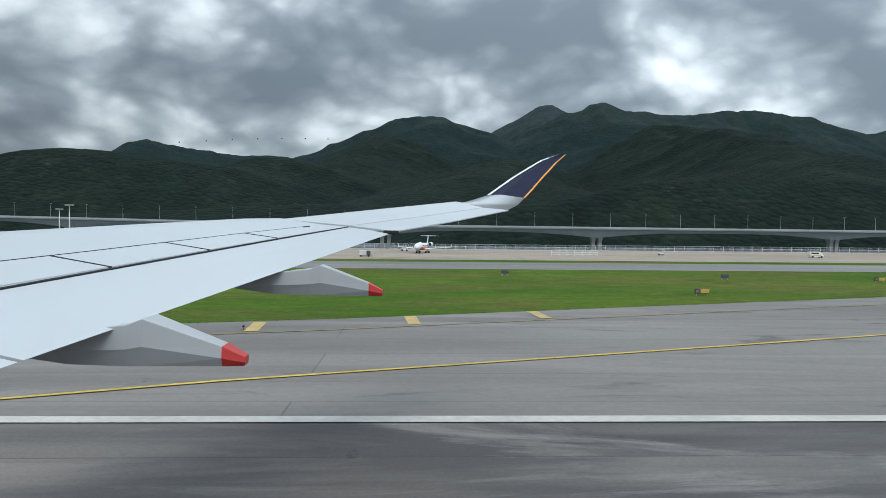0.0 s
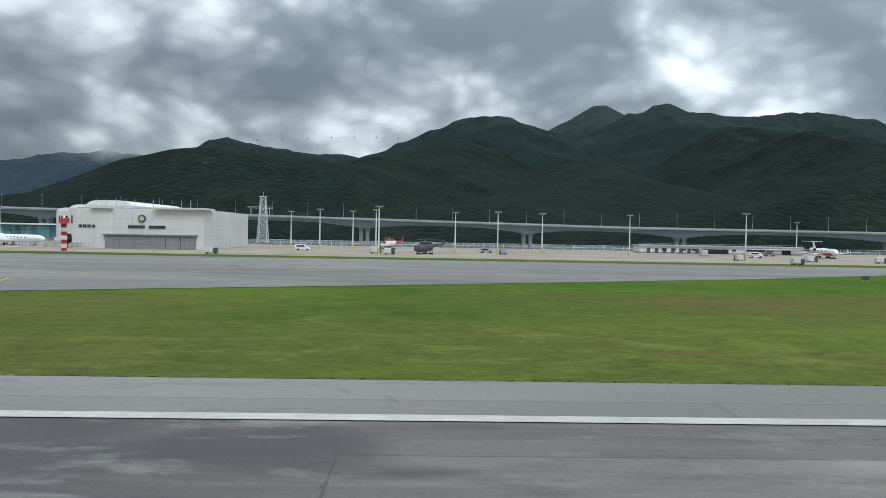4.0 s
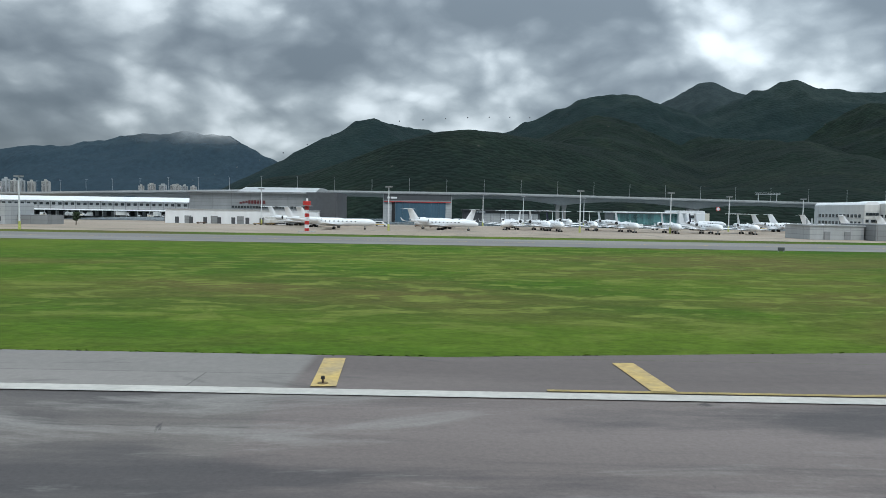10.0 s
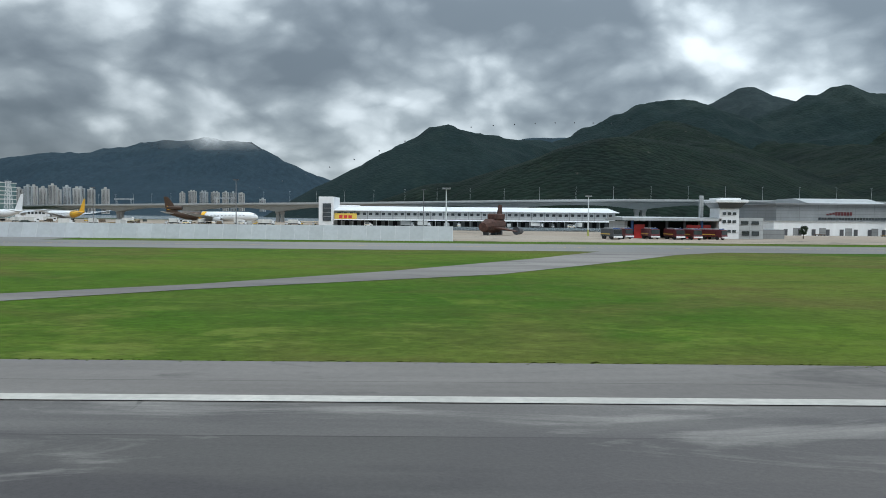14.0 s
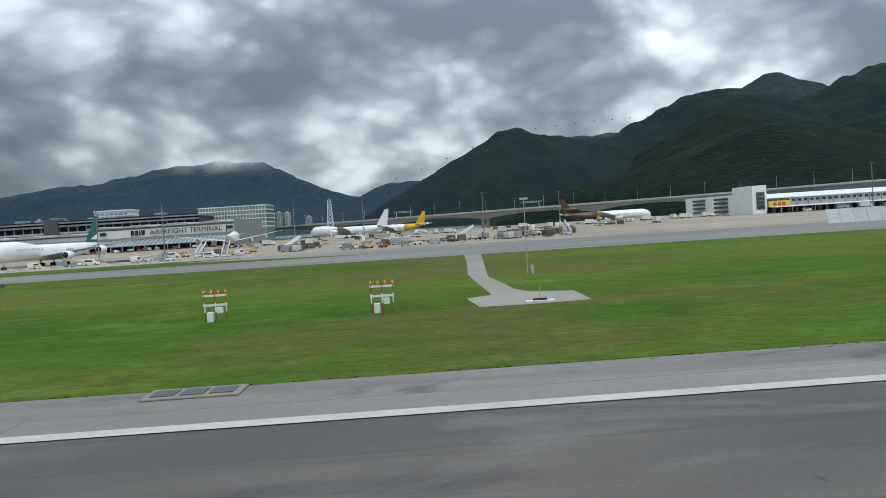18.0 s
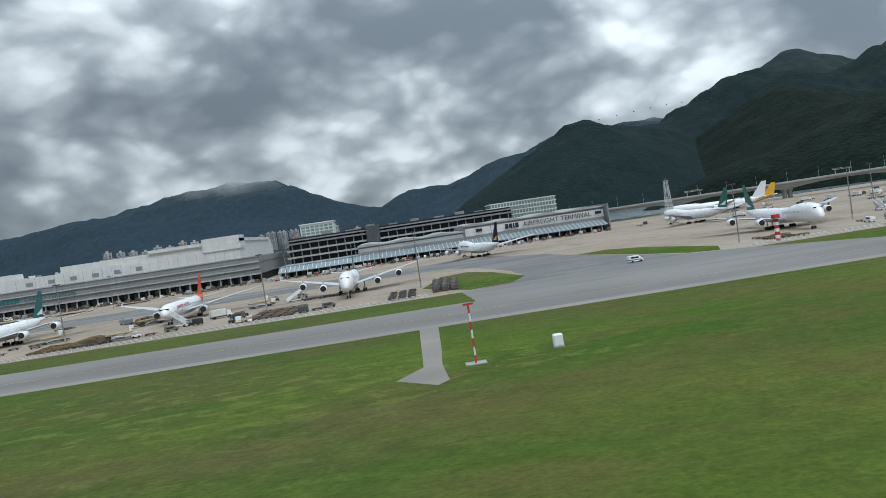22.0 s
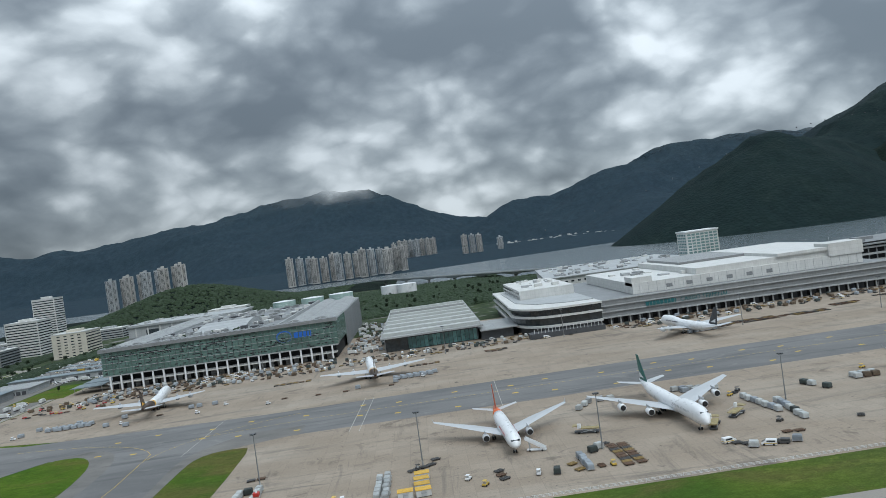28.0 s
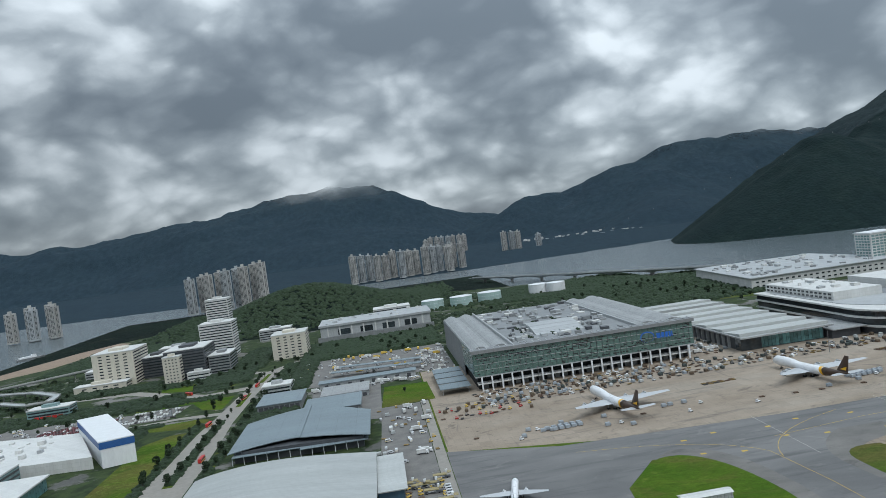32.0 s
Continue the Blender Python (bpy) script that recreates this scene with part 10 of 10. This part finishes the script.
# cable car: station on the ridge, pylons and cabins on the rope
st = thing("cable_car_station", -826, 2122, 250, 0, "small open cable car angle station on the ridge", "building")
part("roof", box(B(), -16, 16, -8, 8, 9, 11, 0.4), PALEGREY, st)
for dx in (-13, -4, 5, 13):
    part("leg", box(B(), dx - 0.8, dx + 0.8, -1, 1, -12, 9), STEEL, st)
part("deck", box(B(), -15, 15, -7, 7, 1.5, 2.5), CONCRETE, st)
for i in range(9):
    k = i / 8
    c = thing("cable_cabin", -850 - 620 * k, 2122 + 200 * k, 262 - 190 * k ** 0.8, 0, "tiny dark cable car cabin on the rope", "cabin", "cable car cabins")
    part("cabin", box(B(), -1.6, 1.6, -1.2, 1.2, -4, -0.8, 0.3), DARKGREY, c)
    part("hanger", box(B(), -0.12, 0.12, -0.12, 0.12, -0.9, 0.6), STEEL, c)
for i in range(10):
    k = i / 9
    c = thing("cable_cabin", -800 + 620 * k, 2150 + 330 * k, 266 + 60 * k ** 1.5 + 18 * math.sin(math.pi * k), 0, "tiny dark cable car cabin on the rope", "cabin", "cable car cabins")
    part("cabin", box(B(), -1.6, 1.6, -1.2, 1.2, -4, -0.8, 0.3), DARKGREY, c)
    part("hanger", box(B(), -0.12, 0.12, -0.12, 0.12, -0.9, 0.6), STEEL, c)
# village lights of the far shore: small pale houses
for i in range(60):
    x = rk.uniform(-1500, -900)
    y = rk.uniform(3150, 3500)
    h = thing("far_house", x, y, 8 + (y - 3150) * 0.05, 0, "small pale house on the far shore", "house", "houses on the far shore")
    part("wall", box(B(), -6, 6, -5, 5, -6, rk.uniform(6, 10)), OFFWHITE, h)


def flyover(pts, label):
    """A slim road deck on single columns."""
    t = thing("flyover", pts[0][0], pts[0][1], 0, 0, label, "bridge", "flyovers by the shore")
    o = Vector((pts[0][0], pts[0][1], 0))
    st = along(pts, 12.0)
    cut, left, right = [], [], []
    for p, hd in st:
        n, q = Vector((-math.sin(radians(hd)), math.cos(radians(hd)), 0)), p - o
        up = Vector((0, 0, 1))
        cut.append([tuple(q + n * 5), tuple(q - n * 5), tuple(q - n * 4.6 - up * 0.9), tuple(q - n * 2 - up * 1.7), tuple(q + n * 2 - up * 1.7), tuple(q + n * 4.6 - up * 0.9)])
        for run, e in ((left, 4.9), (right, -4.9)):
            c = q + n * e
            run.append([tuple(c + n * 0.12), tuple(c - n * 0.12), tuple(c - n * 0.12 + up), tuple(c + n * 0.12 + up)])
    part("deck", loft(B(), cut), BRIDGEGREY, t)
    for run in (left, right):
        part("parapet", loft(B(), run), CONCRETE, t)
    for i, (p, hd) in enumerate(st):
        if i % 3 == 1:
            part("column", tube(B(), (p.x - o.x, p.y - o.y, 0), (p.x - o.x, p.y - o.y, p.z - 1.6), 0.9, 0.9, 8), CONCRETE, t)


flyover([(-2900, 860, 7), (-2800, 905, 8), (-2740, 905, 8), (-2675, 879, 8), (-2630, 840, 8), (-2606, 845, 8), (-2612, 880, 8), (-2660, 930, 8), (-2760, 975, 8), (-2900, 1000, 8)], "pale concrete flyover that loops beside the glass station")
flyover([(-2900, 950, 8), (-2739, 1008, 8), (-2684, 1050, 8), (-2631, 1093, 8), (-2560, 1150, 8), (-2500, 1230, 8), (-2480, 1330, 8)], "long pale concrete flyover along the shore")


# ---- town beside the road: car park, ferry, low blocks ----
town_block(-2520, 500, 44, 46, 12, AQUAWALL, "blue-green glass office with flat grey roofs")
town_block(-2577, 775, 42, 20, 11, AQUAWALL, "blue-green glass station with a flat roof")
fs = thing("garage_front", -2577, 774.5, 0, 0, "row of red garage doors under the glass station", "garage")
for i in range(5):
    part("garage_door", box(B(), -14 + i * 6, -9.4 + i * 6, -0.15, 0.15, 0, 4.4), RED, fs)
town_block(-2338, 722, 28, 22, 8, PALEGREY, "low grey store beside the road")
for x, y, w, d in ((-2240, 752, 96, 10), (-2236, 780, 90, 9)):
    c = thing("car_canopy", x, y, 0, -10, "long pale blue canopy roof over parked cars", "canopy", "car park canopies")
    part("roof", box(B(), -w / 2, w / 2, 0, d, 5.0, 5.5), ROOFBLUE, c)
    for i in range(7):
        part("post", box(B(), -w / 2 + 2 + i * (w - 4) / 6 - 0.2, -w / 2 + 2 + i * (w - 4) / 6 + 0.2, d * 0.5 - 0.2, d * 0.5 + 0.2, 0, 5.0), STEEL, c)
lay("car_park", [(-2476, 684), (-2432, 684), (-2424, 734), (-2478, 734)], 0.07, YARD, "dark paved car park in front of the offices")
lay("car_park", [(-2560, 674), (-2484, 690), (-2492, 722), (-2556, 708)], 0.07, ROADC, "paved car park full of red cars")
V, F, MIX = [], [], []
for i in range(24):
    for j in range(6):
        x, y = -2554 + i * 2.7 + j * 0.6, 680 + j * 5.2 + i * 0.4
        b0 = len(V)
        V.extend([((x + dx) * K, (y + dy) * K, z * K) for z, q in ((0.3, 1.0), (0.95, 1.0), (1.5, 0.6)) for dx, dy in ((-0.85, -2.1 * q), (0.85, -2.1 * q), (0.85, 2.1 * q), (-0.85, 2.1 * q))])
        for r in (0, 4):
            F.extend([(b0 + r + k, b0 + r + (k + 1) % 4, b0 + r + 4 + (k + 1) % 4, b0 + r + 4 + k) for k in range(4)])
        F.append((b0 + 8, b0 + 9, b0 + 10, b0 + 11))
        MIX.extend([0 if rk.random() < 0.7 else rk.choice((1, 2))] * 9)
for i in range(17):
    for j in range(5):
        if rk.random() < 0.75:
            x, y = -2474 + i * 2.9, 688 + j * 9.5 + rk.uniform(-0.4, 0.4)
            set_car = len(V)
            V.extend([((x + dx) * K, (y + dy) * K, z * K) for z, q in ((0.3, 1.0), (0.95, 1.0), (1.5, 0.6)) for dx, dy in ((-0.85, -2.1 * q), (0.85, -2.1 * q), (0.85, 2.1 * q), (-0.85, 2.1 * q))])
            for r in (0, 4):
                F.extend([(set_car + r + k, set_car + r + (k + 1) % 4, set_car + r + 4 + (k + 1) % 4, set_car + r + 4 + k) for k in range(4)])
            F.append((set_car + 8, set_car + 9, set_car + 10, set_car + 11))
            MIX.extend([rk.choice((1, 1, 2, 3))] * 9)
me = bpy.data.meshes.new("parked_cars")
me.from_pydata(V, [], F)
for q in (MAROON, OFFWHITE, GREASY, MIDGREY):
    me.materials.append(q)
me.polygons.foreach_set("material_index", MIX)
tagged(new("parked_cars", me), "rows of parked red, white and dark cars", "cars", kind="stuff")
fy = thing("ferry", -2910, 1468, -3, 46, "small white and grey ferry on the channel", "boat")
part("hull", loft(B(), [[(-24, -4, 0), (-24, 4, 0), (-24, 4.5, 4), (-24, -4.5, 4)], [(16, -4, 0), (16, 4, 0), (16, 4.5, 4), (16, -4.5, 4)], [(27, -0.3, 1), (27, 0.3, 1), (28, 0.6, 4.5), (28, -0.6, 4.5)]]), MIDGREY, fy)
part("cabin", box(B(), -20, 12, -3.6, 3.6, 4, 7.5, 0.3), WHITE, fy)
part("bridge", box(B(), 3, 10, -2.8, 2.8, 7.5, 10, 0.3), WHITE, fy)


# ---- wing of the airliner, as it stands at the start of the run ----
# span: trailing edge x and z, chord, rise to the flap hinge, the spoiler hinge and the crest
WING = [(2.6, -5.96, -2.10, 11.0, 0.57, 0.97, 1.32), (8.0, -4.19, -1.41, 9.2, 0.42, 0.70, 0.99), (12.0, -2.88, -0.90, 7.4, 0.34, 0.52, 0.77), (16.0, -1.57, -0.39, 5.8, 0.25, 0.36, 0.55), (19.1, -0.56, 0.0, 4.8, 0.16, 0.21, 0.37)]


def airliner_wing():
    t = thing("aircraft_wing", -40.1, 0, 7.0, 0, "white airliner wing with dark blue upswept tip over the runway", "wing")

    def place(y, k, lift=0.0):
        """A place on the upper skin: k of the chord ahead of the trailing edge."""
        xt, zt, c, g, s, u = (np.interp(y, [r[0] for r in WING], [r[i] for r in WING]) for i in range(1, 7))
        return (xt - k * c, y, zt + np.interp(k, (0, 0.22, 0.36, 0.6, 0.8, 0.93, 1.0), (0, g, s, u, u * 0.95, u * 0.75, u * 0.3)) + lift)

    def under(y, k, deep):
        x, _, z = place(y, k)
        return (x, y, z - deep)

    spans = (2.6, 4, 5, 6.5, 8, 9, 10, 11, 12, 13, 14, 15, 16, 17, 18, 19.1)
    rings = []
    for y in spans:
        d = 0.16 + 0.9 * (19.1 - y) / 16.5
        rings.append([place(y, k) for k in (0.225, 0.36, 0.48, 0.6, 0.7, 0.8, 0.93, 1.0)] + [under(y, 0.9, d * 0.7), under(y, 0.6, d), under(y, 0.225, 0.14)])
    part("main_surface", loft(B(), rings), WINGTOP, t)
    for ya, yb in ((2.7, 7.93), (8.0, 19.0)):
        ys = [ya + (yb - ya) * i / 14 for i in range(15)]
        part("flap", loft(B(), [[place(y, 0), place(y, 0.11, 0.02), place(y, 0.218), under(y, 0.215, 0.16), under(y, 0.1, 0.12)] for y in ys]), WINGTOP, t, "white trailing edge flap")
    for ya, yb in ((3.4, 6.9), (6.96, 9.3), (9.36, 11.6), (11.66, 13.8), (13.86, 15.9), (15.96, 18.0)):
        part("spoiler", loft(B(), [[place(y, 0.232, 0.018), place(y, 0.352, 0.018), place(y, 0.352, -0.06), place(y, 0.232, -0.08)] for y in (ya, (2 * ya + yb) / 3, (ya + 2 * yb) / 3, yb)]), WINGTOP, t)
    # near-black strips laid on for the dark gaps between flap, spoilers and wing
    for y0, y1, k0, k1 in ((2.7, 19.0, 0.2188, 0.2238), (2.7, 18.4, 0.3545, 0.3568)):
        ys = [y0 + (y1 - y0) * i / 24 for i in range(25)]
        part("joint_seal", loft(B(), [[place(y, k0, 0.021), place(y, k1, 0.021), under(y, k1, 0.05), under(y, k0, 0.05)] for y in ys]), BLACKISH, t, "dark strip for the gap along a joint")
    for y in (6.93, 9.33, 11.63, 13.83, 15.93):
        part("joint_seal", loft(B(), [[place(q, 0.23, 0.024), place(q, 0.354, 0.024), under(q, 0.355, 0.02), under(q, 0.229, 0.02)] for q in (y - 0.018, y + 0.018)]), BLACKISH, t)
    # outer wing with the aileron, and the tip root
    outer = ((19.15, -5.2, -1.65, -0.45, 0.20, 0.20, 0.06), (22.5, -2.2, 0.15, 1.21, 0.60, 0.52, 0.39), (25.5, 0.6, 2.5, 3.41, 1.0, 0.95, 0.87))
    part("outer_wing", loft(B(), [[(h, y, zh), (0.5 * (le + h), y, max(zl, zh) + 0.15), (le, y, zl - 0.05), (0.5 * (le + h), y, zl - 0.16), (h, y, zh - 0.1)] for y, le, h, te, zl, zh, zt in outer]), WINGTOP, t)
    part("aileron", loft(B(), [[(h + 0.03, y, zh - 0.005), (te, y, zt), (te, y, zt - 0.03), (h + 0.03, y, zh - 0.09)] for y, le, h, te, zl, zh, zt in outer]), WINGTOP, t)
    def blade(y, le, te, zl, zt):
        m = le + 0.35 * (te - le)
        return [(le, y, zl), (m, y - 0.06, zl + 0.35 * (zt - zl) + 0.05), (te, y, zt), (m, y + 0.06, zl + 0.35 * (zt - zl) - 0.05)]

    part("tip_root", loft(B(), [blade(25.5, 0.6, 3.41, 1.02, 0.88), blade(26.3, 1.9, 3.85, 1.16, 1.08), blade(27.0, 2.84, 4.21, 1.47, 1.38)]), WINGTOP, t, "white curved wing tip root", True)
    tips = ((27.0, 2.84, 4.21, 1.47, 1.38), (27.5, 3.35, 4.62, 1.83, 1.77), (28.0, 3.88, 5.02, 2.20, 2.17), (28.45, 4.55, 5.42, 2.62, 2.56), (28.8, 5.15, 5.76, 2.98, 2.90), (29.2, 5.95, 6.21, 3.27, 3.27))
    part("winglet", loft(B(), [blade(*r) for r in tips]), NAVY, t, "dark blue upswept winglet")
    part("trailing_strip", loft(B(), [[(te - 0.11, y - 0.03, zt - 0.02), (te + 0.01, y - 0.03, zt), (te + 0.01, y + 0.03, zt), (te - 0.11, y + 0.03, zt - 0.02)] for y, le, te, zl, zt in tips]), ORANGE, t, "orange strip along the winglet edge")
    part("leading_strip", loft(B(), [[(le - 0.05, y - 0.04, zl), (le + 0.05, y - 0.06, zl), (le + 0.05, y + 0.04, zl - 0.03), (le - 0.05, y + 0.04, zl)] for y, le, te, zl, zt in tips]), WHITE, t)
    for y, x, z, q in ((9.6, -2.16, -1.75, 1.0), (13.8, -0.55, -1.19, 0.92)):
        # stations: distance ahead of the tip, half width, bottom, top
        rows = ((3.9, 0.06, 0.40, 0.46), (3.2, 0.22, 0.17, 0.46), (2.2, 0.32, 0.03, 0.48), (1.45, 0.32, 0.0, 0.56), (1.25, 0.32, 0.0, 0.64), (0.28, 0.20, 0.0, 0.27))
        f = part("flap_track_fairing", loft(B(), [[(x - a * q, y + w * u * q, z + (lo + (hi - lo) * v) * q) for u, v in ((-0.86, 1), (0.86, 1), (0.9, 0.985), (1, 0.45), (0.72, 0.04), (-0.72, 0.04), (-1, 0.45), (-0.9, 0.985))] for a, w, lo, hi in rows]), FAIRING, t, "grey canoe-shaped flap fairing")
        rows = ((0.28, 0.202, -0.002, 0.272), (0.02, 0.13, 0.0, 0.135), (0.0, 0.12, 0.01, 0.125))
        part("fairing_tip", loft(B(), [[(x - a * q, y + w * u * q, z + (lo + (hi - lo) * v) * q) for u, v in ((-0.86, 1), (0.86, 1), (0.9, 0.985), (1, 0.45), (0.72, 0.04), (-0.72, 0.04), (-1, 0.45), (-0.9, 0.985))] for a, w, lo, hi in rows]), RED, f, "red fairing tip")
    part("flap_end_seal", box(B(), -0.75, -0.35, 19.0, 19.3, -0.02, 0.08, 0.02), BLACKISH, t)
    g = part("main_gear", tube(B(), (-9.5, 4.2, -6.3), (-9.5, 4.2, -1.6), 0.22, 0.28, 10), STEEL, t, "landing gear leg on the runway")
    for dx in (-0.8, 0.8):
        for dy in (-0.6, 0.6):
            part("wheel", tube(B(), (dx - 9.5, 4.2 + dy - 0.25, -6.3), (dx - 9.5, 4.2 + dy + 0.25, -6.3), 0.68, 0.68, 18), RUBBER, g)


WINGTOP = mat("white wing paint", (0.46, 0.48, 0.50), 0.42, var=0.02, size=2.5, local=True)
FAIRING = mat("grey fairing paint", (0.38, 0.39, 0.40), 0.4, var=0.02, size=1.5, local=True)
airliner_wing()
